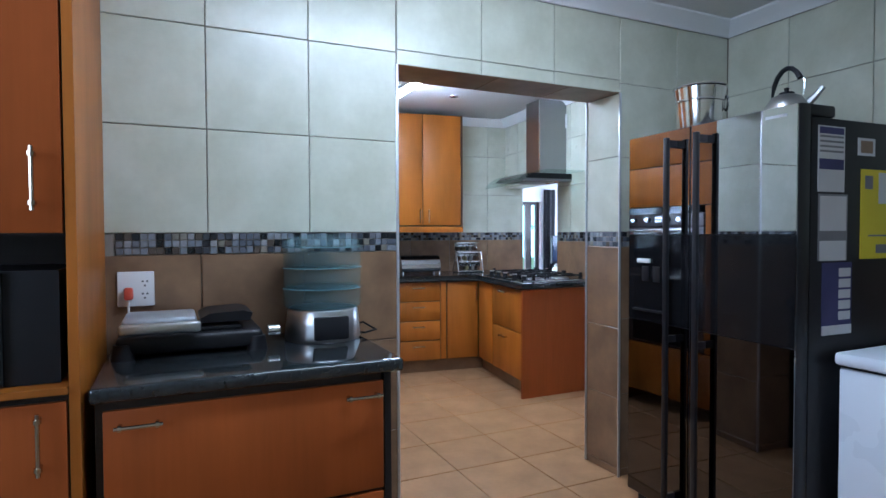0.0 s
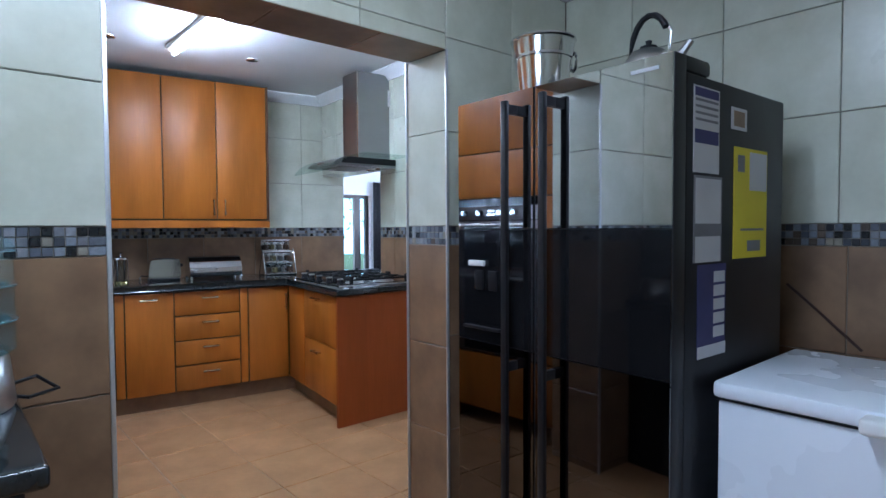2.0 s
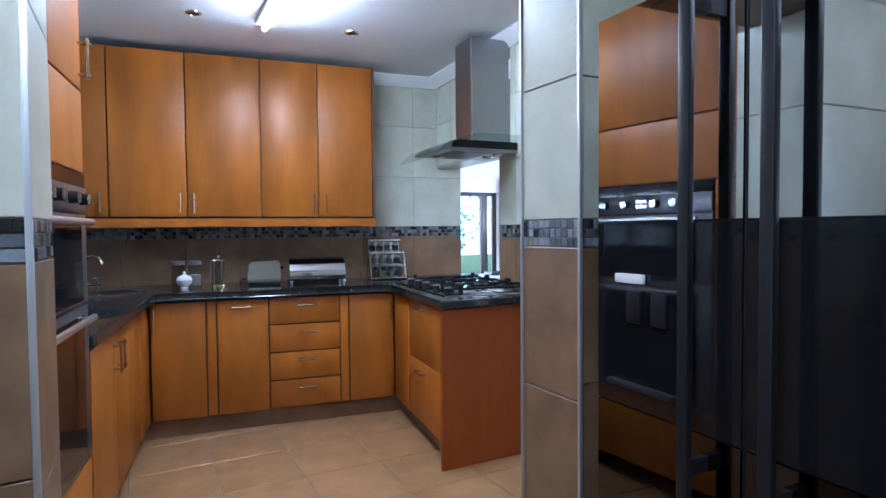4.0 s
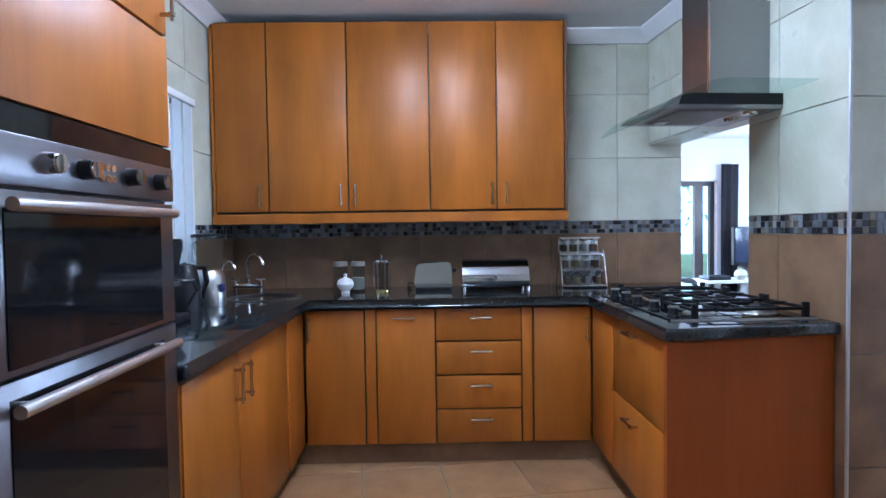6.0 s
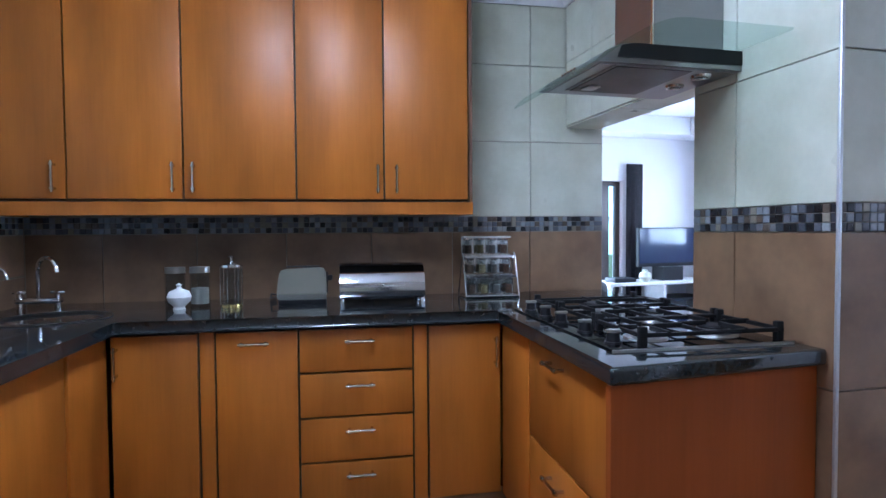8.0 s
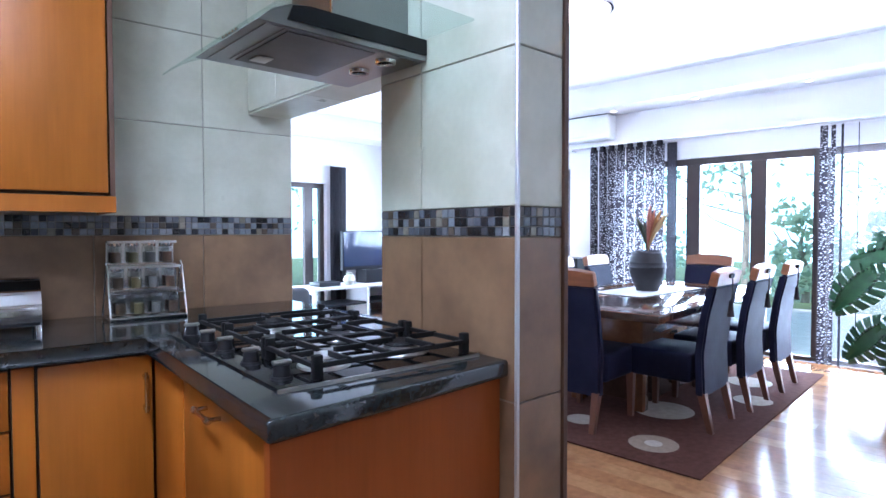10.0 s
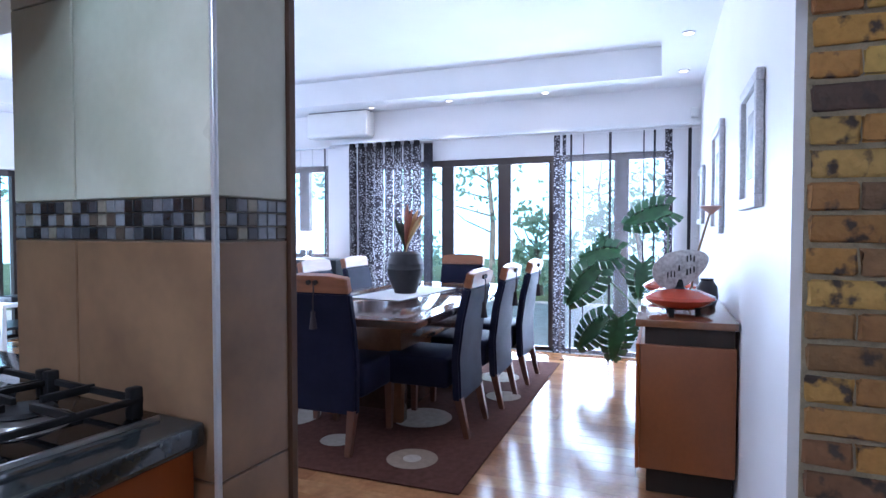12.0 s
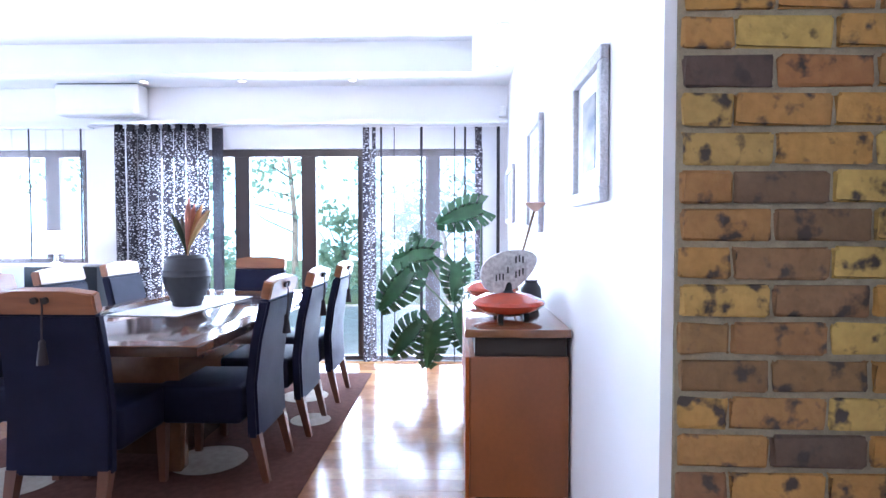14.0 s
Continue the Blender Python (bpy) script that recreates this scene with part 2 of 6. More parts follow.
structure("floor_kitchen", boxes((-1.0, 4.19, -0.3, 7.4, -0.12, -0.006)), GROUT, "grey grout bed of the tiled kitchen floor", "floor")
structure("floor_dining", boxes((4.19, 9.3, 2.9, 11.7, -0.12, -0.012)), CARCASS, "dark bed under the dining room floor boards", "floor")
W["front"] = structure("wall_front", boxes((-1.0, 1.694, 3.828, 4.15, 0, 2.53), (1.694, 2.962, 3.828, 4.085, 2.055, 2.53), (2.962, 3.96, 3.828, 4.085, 0, 2.53)),
                       GROUT, "pale and brown tiled wall with a wide doorway", "wall")
W["east_scullery"] = structure("wall_east_scullery", boxes((3.77, 4.0, -0.3, 3.828, 0, 2.53)), GROUT, "tiled scullery wall behind the fridge and freezer", "wall")
# Unseen walls that close the scullery; the west window opening is added.
structure("wall_south_scullery", boxes((-1.0, 4.0, -0.5, -0.3, 0, 2.53)), TILE_PALE, "unseen plain pale wall closing the scullery", "wall")
structure("wall_west_scullery", boxes((-1.2, -1.0, -0.5, 1.3, 0, 2.53), (-1.2, -1.0, 2.7, 3.828, 0, 2.53), (-1.2, -1.0, 1.3, 2.7, 0, 1.0), (-1.2, -1.0, 1.3, 2.7, 2.1, 2.53)), TILE_PALE, "unseen pale scullery wall with an added window", "wall")
W["back"] = structure("wall_back", boxes((1.0, 4.218, 7.058, 7.25, 0, 2.7)), GROUT, "tiled kitchen back wall with a mosaic band", "wall")
W["left"] = structure("wall_left", boxes((1.125, 1.327, 3.95, 5.057, 0, 2.53), (1.125, 1.327, 6.397, 7.057, 0, 2.53), (1.125, 1.327, 5.057, 6.397, 0, 1.05), (1.125, 1.327, 5.057, 6.397, 1.95, 2.53)),
                      GROUT, "tiled kitchen wall with a window above the worktop", "wall")
W["pier"] = structure("wall_pier", boxes((3.965, 4.15, 5.213, 5.80, 0, 2.7), (3.965, 4.15, 5.80, 6.85, 1.80, 2.7), (3.965, 4.15, 4.085, 5.213, 2.09, 2.7), (3.965, 4.15, 5.80, 6.85, 0, 0.862)),
                      GROUT, "tiled wall pier with a serving hatch beside it", "wall")
structure("wall_passage", boxes((4.0, 4.182, 2.9, 4.085, 0, 2.7), (4.182, 5.1, 2.9, 3.05, 0, 2.7)), PLASTER, "plain plaster passage wall", "wall")
structure("wall_dining_south", boxes((4.935, 9.3, 3.94, 4.14, 0, 3.0)), PLASTER_SHEEN, "smooth white painted dining room wall", "wall")
structure("wall_window_east", boxes((9.05, 9.3, 4.14, 4.37, 0, 3.0), (9.05, 9.3, 4.37, 7.55, 2.02, 3.0), (9.05, 9.3, 7.55, 8.15, 0, 3.0), (9.05, 9.3, 8.15, 10.6, 2.02, 3.0),
                                    (9.05, 9.3, 8.15, 10.6, 0, 0.93), (9.05, 9.3, 10.6, 11.7, 0, 3.0)), PLASTER, "white plaster wall with glazed doors and a window", "wall")
structure("wall_living_north", boxes((4.19, 5.4, 11.45, 11.7, 0, 3.0), (5.4, 7.72, 11.45, 11.7, 1.95, 3.0), (7.72, 9.3, 11.45, 11.7, 0, 3.0)), PLASTER, "white plaster living room wall with a glazed door", "wall")
structure("wall_living_west", boxes((4.0, 4.182, 7.0, 11.7, 0, 3.0)), PLASTER, "white plaster living room wall", "wall")
structure("ceiling_kitchen", boxes((0.6, 4.182, 4.085, 7.6, 2.52, 2.6)), CEILING, "white painted kitchen ceiling", "ceiling")
structure("ceiling_scullery", boxes((-1.1, 4.0, -0.5, 4.0, 2.52, 2.6)), CEILING, "white painted scullery ceiling", "ceiling")
structure("ceiling_passage", boxes((4.182, 5.1, 2.9, 4.139, 2.66, 2.75)), CEILING, "white painted passage ceiling", "ceiling")
for side, b in (("south", (4.182, 9.05, 4.14, 4.484, 2.60, 3.02)), ("east", (8.566, 9.05, 4.484, 11.45, 2.60, 3.02)), ("west", (4.182, 4.62, 4.484, 11.45, 2.60, 3.02)), ("north", (4.62, 8.566, 11.0, 11.45, 2.60, 3.02))):
    structure("ceiling_soffit_" + side, boxes(b), CEILING, "dropped white plaster soffit round the ceiling tray", "ceiling")
structure("ceiling_tray", boxes((4.5, 8.7, 4.3, 11.2, 2.855, 3.05)), CEILING, "raised white ceiling tray", "ceiling")
# Unseen slab, added to keep sun and sky out above the ceilings.
structure("roof", boxes((-1.4, 9.9, -0.7, 12.1, 3.06, 3.2)), CEILING, "unseen flat roof slab shutting out sky light", "roof")


def cornice(name, u0, u1, c, axis, side):
    """A coved cornice along a wall at c, at the top of the room."""
    out = [(0, 2.44), (0.012, 2.44), (0.018, 2.455), (0.045, 2.475), (0.068, 2.498), (0.08, 2.508), (0.08, 2.519), (0, 2.519)]
    bm = B()
    prism(bm, out, u0, u1)
    if axis == "x":      # runs along x, wall at y = c
        for v in bm.verts:
            v.co = Vector((v.co.y, c + side * v.co.x, v.co.z))
    else:
        for v in bm.verts:
            v.co = Vector((c + side * v.co.x, v.co.y, v.co.z))
    return structure(name, bm, CORNICE, "white coved plaster cornice", "cornice")


cornice("trim_cornice_front", -1.0, 3.762, 3.82, "x", -1)
cornice("trim_cornice_scullery", -0.3, 3.82, 3.762, "y", -1)
cornice("trim_cornice_back", 3.40, 4.10, 7.05, "x", -1)
cornice("trim_cornice_pier", 5.205, 6.85, 3.957, "y", -1)
cornice("trim_cornice_left", 4.95, 7.04, 1.335, "y", 1)

# ---- kitchen units ----
FACES = {"-y": lambda c, u, d, z: (u, c - d, z), "+x": lambda c, u, d, z: (c + d, u, z), "-x": lambda c, u, d, z: (c - d, u, z), "+y": lambda c, u, d, z: (u, c + d, z)}


def fbox(bm, face, c, u0, u1, d0, d1, z0, z1, bevel=0.0):
    a, b = FACES[face](c, u0, d0, z0), FACES[face](c, u1, d1, z1)
    lo, hi = [min(p, q) for p, q in zip(a, b)], [max(p, q) for p, q in zip(a, b)]
    return box(bm, lo[0], hi[0], lo[1], hi[1], lo[2], hi[2], bevel)


def bar_handle(parent, face, c, u, z, way, length=0.105, r=0.0055, off=0.030):
    F = FACES[face]
    du, dz = (length / 2, 0) if way == "h" else (0, length / 2)
    bm = B()
    rod(bm, F(c, u - du * 1.12, off, z - dz * 1.12), F(c, u + du * 1.12, off, z + dz * 1.12), r, segs=8)
    for s in (-1, 1):
        rod(bm, F(c, u + s * du * 0.86, 0, z + s * dz * 0.86), F(c, u + s * du * 0.86, off, z + s * dz * 0.86), r * 1.1, segs=8)
        rod(bm, F(c, u + s * du * 0.78, off, z + s * dz * 0.78), F(c, u + s * du * 0.94, off, z + s * dz * 0.94), r * 1.7, segs=8)
    return part("handle", bm, HANDLE, parent, "satin nickel bar handle")


def front(unit, name, face, c, u0, u1, z0, z1, handle=None, mat=None, g=0.0042, length=0.105):
    bm = B()
    fbox(bm, face, c, u0 + g, u1 - g, 0, 0.018, z0 + g, z1 - g, 0.0015)
    ob = part(name, bm, mat or WOOD, unit)
    if handle:
        way, u, z = handle
        bar_handle(ob, face, c + {"-y": -0.018, "+x": 0.018, "-x": -0.018, "+y": 0.018}[face], u, z, way, length)
    return ob


def unit(name, label, b, category="cabinet", mat=None, group=""):
    x0, x1, y0, y1, z0, z1 = b
    t = thing(name, label, category, ((x0 + x1) / 2, (y0 + y1) / 2, z0), group=group)
    part("body", boxes(b), mat or CARCASS, t)
    return t


BF = 6.428   # carcass fronts of the back row; doors stand 18 mm proud
KICK, TOP = 0.122, 0.862
base_units = "base cabinets of the kitchen"
BX = [1.92, 2.237, 2.299, 2.615, 3.076, 3.138, 3.452]   # joints of the back row
WB = 7.04                                                # backs of the back row
u = unit("base_cabinet", "orange veneer corner base cabinet with one door", (BX[0], BX[1] - 0.001, BF, WB, KICK, TOP), group=base_units)
front(u, "door", "-y", BF, BX[0], BX[1], KICK, TOP - 0.008, ("v", 1.945, 0.752), length=0.115)
u = unit("base_cabinet", "narrow orange veneer filler panel between cabinets", (BX[1] + 0.001, BX[2] - 0.001, BF, WB, KICK, TOP), group=base_units)
front(u, "panel", "-y", BF + 0.006, BX[1], BX[2], KICK, TOP - 0.004)
u = unit("base_cabinet", "orange veneer base cabinet with a pull-out door", (BX[2] + 0.001, BX[3] - 0.001, BF, WB, KICK, TOP), group=base_units)
front(u, "door", "-y", BF, BX[2], BX[3], KICK, TOP - 0.008, ("h", 2.446, 0.806))
u = unit("drawer_cabinet", "orange veneer base cabinet with four drawers", (BX[3] + 0.001, BX[4] - 0.001, BF, WB, KICK, TOP), group=base_units)
for z0, z1 in ((0.122, 0.309), (0.309, 0.492), (0.492, 0.675), (0.675, 0.854)):
    front(u, "drawer", "-y", BF, BX[3], BX[4], z0, z1, ("h", 2.857, z1 - 0.052), g=0.0045)
u = unit("base_cabinet", "narrow orange veneer filler panel between cabinets", (BX[4] + 0.001, BX[5] - 0.001, BF, WB, KICK, TOP), group=base_units)
front(u, "panel", "-y", BF + 0.006, BX[4], BX[5], KICK, TOP - 0.004)
u = unit("base_cabinet", "orange veneer corner base cabinet with one door", (BX[5] + 0.001, BX[6], BF, WB, KICK, TOP), group=base_units)
front(u, "door", "-y", BF, BX[5], BX[6], KICK, TOP - 0.008, ("v", 3.424, 0.735), length=0.115)
# left row, facing the room
LF = 1.888
u = unit("base_cabinet", "orange veneer sink cabinet with two doors", (1.35, LF, 4.93, 6.085, KICK, TOP), group=base_units)
front(u, "door", "+x", LF, 4.94, 5.405, KICK, TOP - 0.008, ("v", 5.365, 0.74), length=0.12)
part("end_panel", boxes((1.35, LF + 0.017, 4.9225, 4.9295, 0.001, TOP)), WOOD, u)
front(u, "door", "+x", LF, 5.405, 6.085, KICK, TOP - 0.008, ("v", 5.458, 0.74), length=0.12)
u = unit("base_cabinet", "orange veneer corner filler panel", (1.35, LF + 0.006, 6.087, 6.42, KICK, TOP), group=base_units)
front(u, "panel", "+x", LF + 0.006, 6.087, 6.409, KICK, TOP - 0.004)
# peninsula
PF = 3.473
u = hob_unit = unit("base_cabinet", "orange veneer hob cabinet with two deep drawers", (PF, 4.0, 5.48, 6.05, KICK, TOP), group=base_units)
front(u, "drawer", "-x", PF, 5.402, 6.055, KICK, 0.503, ("h", 5.78, 0.432), g=0.004, length=0.12)
front(u, "drawer", "-x", PF, 5.402, 6.055, 0.503, TOP - 0.008, ("h", 5.78, 0.812), g=0.004, length=0.12)
part("end_panel", unturned(boxes((3.278, 3.956, 5.262, 5.282, 0.001, TOP))), WOOD_RED, hob_unit, "reddish veneer end panel")
u = unit("base_cabinet", "orange veneer corner filler panel of the peninsula", (PF, 4.0, 6.057, 6.42, KICK, TOP), group=base_units)
front(u, "panel", "-x", PF, 6.057, 6.408, KICK, TOP - 0.004)
structure("trim_kickboard_back", boxes((1.84, 3.53, 6.475, 6.49, 0.001, KICK - 0.002)), TILE_BROWN, "brown tiled plinth under the back cabinets", "plinth")
structure("trim_kickboard_side", boxes((1.835, 1.85, 4.93, 6.474, 0.001, KICK - 0.002)), TILE_BROWN, "brown tiled plinth under the sink cabinets", "plinth")
structure("trim_kickboard_hob", boxes((3.52, 3.535, 5.41, 6.474, 0.001, KICK - 0.002)), TILE_BROWN, "brown tiled plinth under the hob cabinets", "plinth")

# worktops
def slab(outline, z0, z1, r=0.012):
    bm = B()
    a = [bm.verts.new((x, y, z0)) for x, y in outline]
    b = [bm.verts.new((x, y, z1)) for x, y in outline]
    n = len(a)
    for i in range(n):
        bm.faces.new((a[i], a[(i + 1) % n], b[(i + 1) % n], b[i]))
    bm.faces.new(a[::-1])
    bm.faces.new(b)
    bmesh.ops.bevel(bm, geom=bm.edges[:], offset=r, segments=3, affect='EDGES', profile=0.6)
    return bm


wt = thing("worktop", "polished black granite U-shaped kitchen worktop", "worktop", (2.5, 6.4, 0.868))
pier_side = [tuple((KITCHEN.inverted() @ Vector((x, y, 0)))[:2]) for x, y in ((3.262, 5.238), (3.955, 5.228), (3.997, 5.804), (4.19, 5.79))]
part("top", slab([(1.34, 4.925), (1.93, 4.925), (1.945, 6.385), (3.432, 6.385), *pier_side, (4.214, 7.035), (1.34, 7.045)], 0.866, 0.912), GRANITE, wt)

# wall cabinets
UF = 6.718
wall_units = "wall cabinets"
ux = [1.365, 1.668, 2.125, 2.597, 2.986, 3.38]
pulls = [1.625, 2.088, 2.17, 2.955, 3.04]
for i, doors in enumerate(((0,), (1, 2), (3, 4))):
    n = "one door" if i == 0 else "two doors"
    a, b = ux[doors[0]], ux[doors[-1] + 1]
    u = unit("wall_cabinet", "orange veneer wall cabinet with " + n, (a + 0.001, b - 0.001, UF, 7.045, 1.377, 2.474), group=wall_units)
    first_wall = u if i == 0 else first_wall
    for k in doors:
        front(u, "door", "-y", UF, ux[k], ux[k + 1], 1.384, 2.470, ("v", pulls[k], 1.478), length=0.115)
lr = thing("light_rail", "orange veneer light rail under the wall cabinets", "rail", (2.37, 6.70, 1.318))
part("front_rail", boxes((1.347, 3.398, 6.692, 6.716, 1.318, 1.375)), WOOD, lr)
part("side_rail", boxes((1.347, 1.363, 6.717, 7.045, 1.318, 1.375)), WOOD, lr)
part("side_rail", boxes((3.382, 3.398, 6.717, 7.045, 1.318, 1.375)), WOOD, lr)
# This end panel is darker than the one at the other end.
part("side_panel", boxes((3.382, 3.398, 6.702, 7.045, 1.377, 2.476)), WOOD_DARK, u, "side panel in a darker brown")
part("side_panel", boxes((1.347, 1.363, 6.702, 7.045, 1.377, 2.476)), WOOD, first_wall)

# tall oven unit
OF = 1.888
u = unit("oven_cabinet", "tall orange veneer cabinet round a double oven", (1.34, OF, 4.06, 4.915, 0.10, 2.47))
front(u, "door", "+x", OF, 4.06, 4.917, 1.498, 1.793)
front(u, "door", "+x", OF, 4.06, 4.917, 1.793, 2.47, ("v", 4.885, 1.90), length=0.13)
front(u, "drawer", "+x", OF, 4.06, 4.917, 0.10, 0.475)
front(u, "panel", "+x", OF, 4.06, 4.215, 0.475, 1.498)


def oven():
    F = FACES["+x"]
    t = thing("double_oven", "built-in double oven with black glass doors and steel trim", "oven", (OF, 4.56, 0.48))
    y0, y1, c = 4.22, 4.91, OF + 0.002
    part("body", boxes((1.40, OF - 0.001, y0 + 0.02, y1 - 0.02, 0.49, 1.48)), BLACK_PLASTIC, t)
    part("top_strip", fbox(B(), "+x", c, y0, y1, 0, 0.02, 1.446, 1.495), BLACK_GLASS, t)
    p = part("control_panel", fbox(B(), "+x", c, y0, y1, 0, 0.024, 1.358, 1.445, 0.002), OVEN_STEEL, t, "brushed steel control panel")
    for y in (4.40, 4.51, 4.685, 4.82):
        bm = B()
        rod(bm, F(c, y, 0.024, 1.403), F(c, y, 0.05, 1.403), 0.021, 0.019, 20)
        k = part("knob", bm, CHROME if y < 4.5 else BLACK_PLASTIC, p, "round oven knob")
        bm = B()
        rod(bm, F(c, y, 0.05, 1.403), F(c, y, 0.054, 1.403), 0.017, 0.017, 20)
        box(bm, c + 0.05, c + 0.058, y - 0.003, y + 0.003, 1.387, 1.419)
        part("knob_face", bm, CHROME, p)
    for i in range(3):
        for j in range(2):
            bm = B()
            rod(bm, F(c, 4.572 + i * 0.022, 0.024, 1.392 + j * 0.024), F(c, 4.572 + i * 0.022, 0.029, 1.392 + j * 0.024), 0.008, segs=10)
            part("button", bm, CHROME, p)
    for z0, z1, hz in ((1.04, 1.350, 1.325), (0.485, 1.032, 0.988)):
        d = part("door", fbox(B(), "+x", c, y0, y1, 0, 0.02, z0, z1, 0.002), OVEN_STEEL, t, "oven door in a brushed steel frame")
        part("glass", fbox(B(), "+x", c, y0 + 0.075, y1 - 0.075, 0.0195, 0.023, z0 + 0.012, z1 - 0.03), BLACK_GLASS, d, "dark oven glass")
        bm = B()
        rod(bm, F(c, y0 + 0.06, 0.048, hz), F(c, y1 - 0.045, 0.048, hz), 0.012, segs=16)
        for y in (y0 + 0.10, y1 - 0.09):
            rod(bm, F(c, y, 0.018, hz), F(c, y, 0.048, hz), 0.008)
        part("handle", bm, STEEL, d, "thick steel bar handle")


oven()

# scullery units
SF = 3.168
u = unit("base_cabinet", "reddish veneer scullery base cabinet with two deep drawers", (0.70, 1.50, SF, 3.80, 0.10, TOP))
front(u, "drawer", "-y", SF, 0.715, 1.505, 0.49, 0.845, ("h", 0.805, 0.80), WOOD_RED)
bar_handle(u, "-y", SF - 0.018, 1.43, 0.80, "h")
front(u, "drawer", "-y", SF, 0.715, 1.505, 0.12, 0.487, ("h", 1.43, 0.44), WOOD_RED)
part("end_panel", boxes((1.508, 1.53, 3.16, 3.80, 0.001, 0.866)), BLACK_PLASTIC, u, "black end panel")
w2 = thing("worktop", "polished black granite scullery worktop", "worktop", (1.13, 3.46, 0.868))
part("top", slab([(0.69, 3.13), (1.565, 3.13), (1.565, 3.798), (0.69, 3.798)], 0.868, 0.91), GRANITE, w2)

u = unit("tall_cabinet", "tall reddish veneer cabinet with a dark open niche", (0.05, 0.662, 3.60, 3.80, 0.10, 2.44))
part("body_top", boxes((0.05, 0.662, SF, 3.599, 1.29, 2.44)), CARCASS, u)
part("body_bottom", boxes((0.05, 0.662, SF, 3.599, 0.10, 0.885)), CARCASS, u)
part("shelf", boxes((0.05, 0.662, SF - 0.03, 3.599, 0.887, 0.905)), WOOD, u)
front(u, "door", "-y", SF, 0.05, 0.662, 1.292, 2.44, ("v", 0.60, 1.43), WOOD_RED, length=0.14)
front(u, "door", "-y", SF, 0.05, 0.662, 0.11, 0.87, ("v", 0.60, 0.77), WOOD_RED, length=0.14)
part("side_panel", boxes((0.664, 0.688, 3.15, 3.80, 0.001, 2.44)), WOOD, u)
mw = thing("microwave", "black microwave oven in the cabinet niche", "microwave", (0.35, 3.35, 0.906))
part("body", boxes((0.08, 0.64, 3.20, 3.58, 0.906, 1.20)), BLACK_PLASTIC, mw)
part("door", boxes((0.08, 0.52, 3.185, 3.199, 0.91, 1.196)), BLACK_GLASS, mw)


GREY_BADGE = material("grey_badge", (0.35, 0.35, 0.36), 0.4)
FA, FB = Vector((2.816, 3.600, 0)), Vector((2.784, 2.746, 0))
FW = (FB - FA).length


def fridge():
    """A two-door fridge; local x along its front, y into its depth."""
    t = thing("fridge", "black mirror-fronted two-door fridge freezer with a dark dispenser band", "fridge", FA, math.degrees(math.atan2(FB.y - FA.y, FB.x - FA.x)))
    w = FW
    part("body", box(B(), 0.004, w - 0.004, 0.075, 0.715, 0.03, 1.722, 0.008), BLACK_PLASTIC, t, "black fridge body", world=False)
    part("top_hinge_cover", box(B(), 0.02, w - 0.004, 0.03, 0.21, 1.723, 1.768, 0.012), BLACK_PLASTIC, t, world=False)
    part("base", box(B(), 0.02, w - 0.02, 0.05, 0.68, 0.0, 0.03), BLACK_PLASTIC, t, world=False)
    mid = 0.378
    for x0, x1 in ((0.0, mid - 0.003), (mid + 0.003, w)):
        d = part("door", box(B(), x0, x1, 0.006, 0.068, 0.06, 1.762, 0.004), BLACK_PLASTIC, t, world=False)
        # Lower pane: mirror whose reflection is dimmed by its colour.
        part("glass_panel", box(B(), x0 + 0.002, x1 - 0.002, 0.0, 0.0055, 0.065, 0.895), FRIDGE_DIM, d, "mirror glass panel with dimmed reflection", world=False)
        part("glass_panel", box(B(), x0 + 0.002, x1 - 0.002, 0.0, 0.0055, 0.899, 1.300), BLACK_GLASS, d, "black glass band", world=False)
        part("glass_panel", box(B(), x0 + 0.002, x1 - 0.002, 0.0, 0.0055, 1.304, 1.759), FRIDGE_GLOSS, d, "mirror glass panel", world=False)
        if x0:
            part("badge", box(B(), 0.73, 0.815, -0.0015, -0.0002, 1.722, 1.732), GREY_BADGE, d, "small grey badge", world=False)
        hx = x1 - 0.078 if x0 == 0 else x0 + 0.078
        bm = B()
        box(bm, hx - 0.012, hx + 0.012, -0.062, -0.045, 0.08, 1.72, 0.003)
        for z in (0.13, 0.83, 1.68):
            box(bm, hx - 0.008, hx + 0.008, -0.05, 0.0, z, z + 0.03)
        part("handle", bm, BLACK_PLASTIC, d, "tall black bar handle", world=False)
        if x0 == 0:
            part("dispenser_tray", box(B(), x0 + 0.05, x1 - 0.14, -0.022, -0.001, 0.945, 0.955, 0.002), BLACK_PLASTIC, d, world=False)
            part("dispenser_lever", box(B(), x0 + 0.07, x0 + 0.15, -0.014, -0.001, 1.17, 1.19, 0.003), WHITE_PLASTIC, d, "pale dispenser lever", world=False)
            for k in (0.10, 0.17):
                part("dispenser_paddle", box(B(), x0 + k, x0 + k + 0.04, -0.010, -0.001, 1.085, 1.155, 0.003), BLACK_PLASTIC, d, world=False)
    return t


fridge()


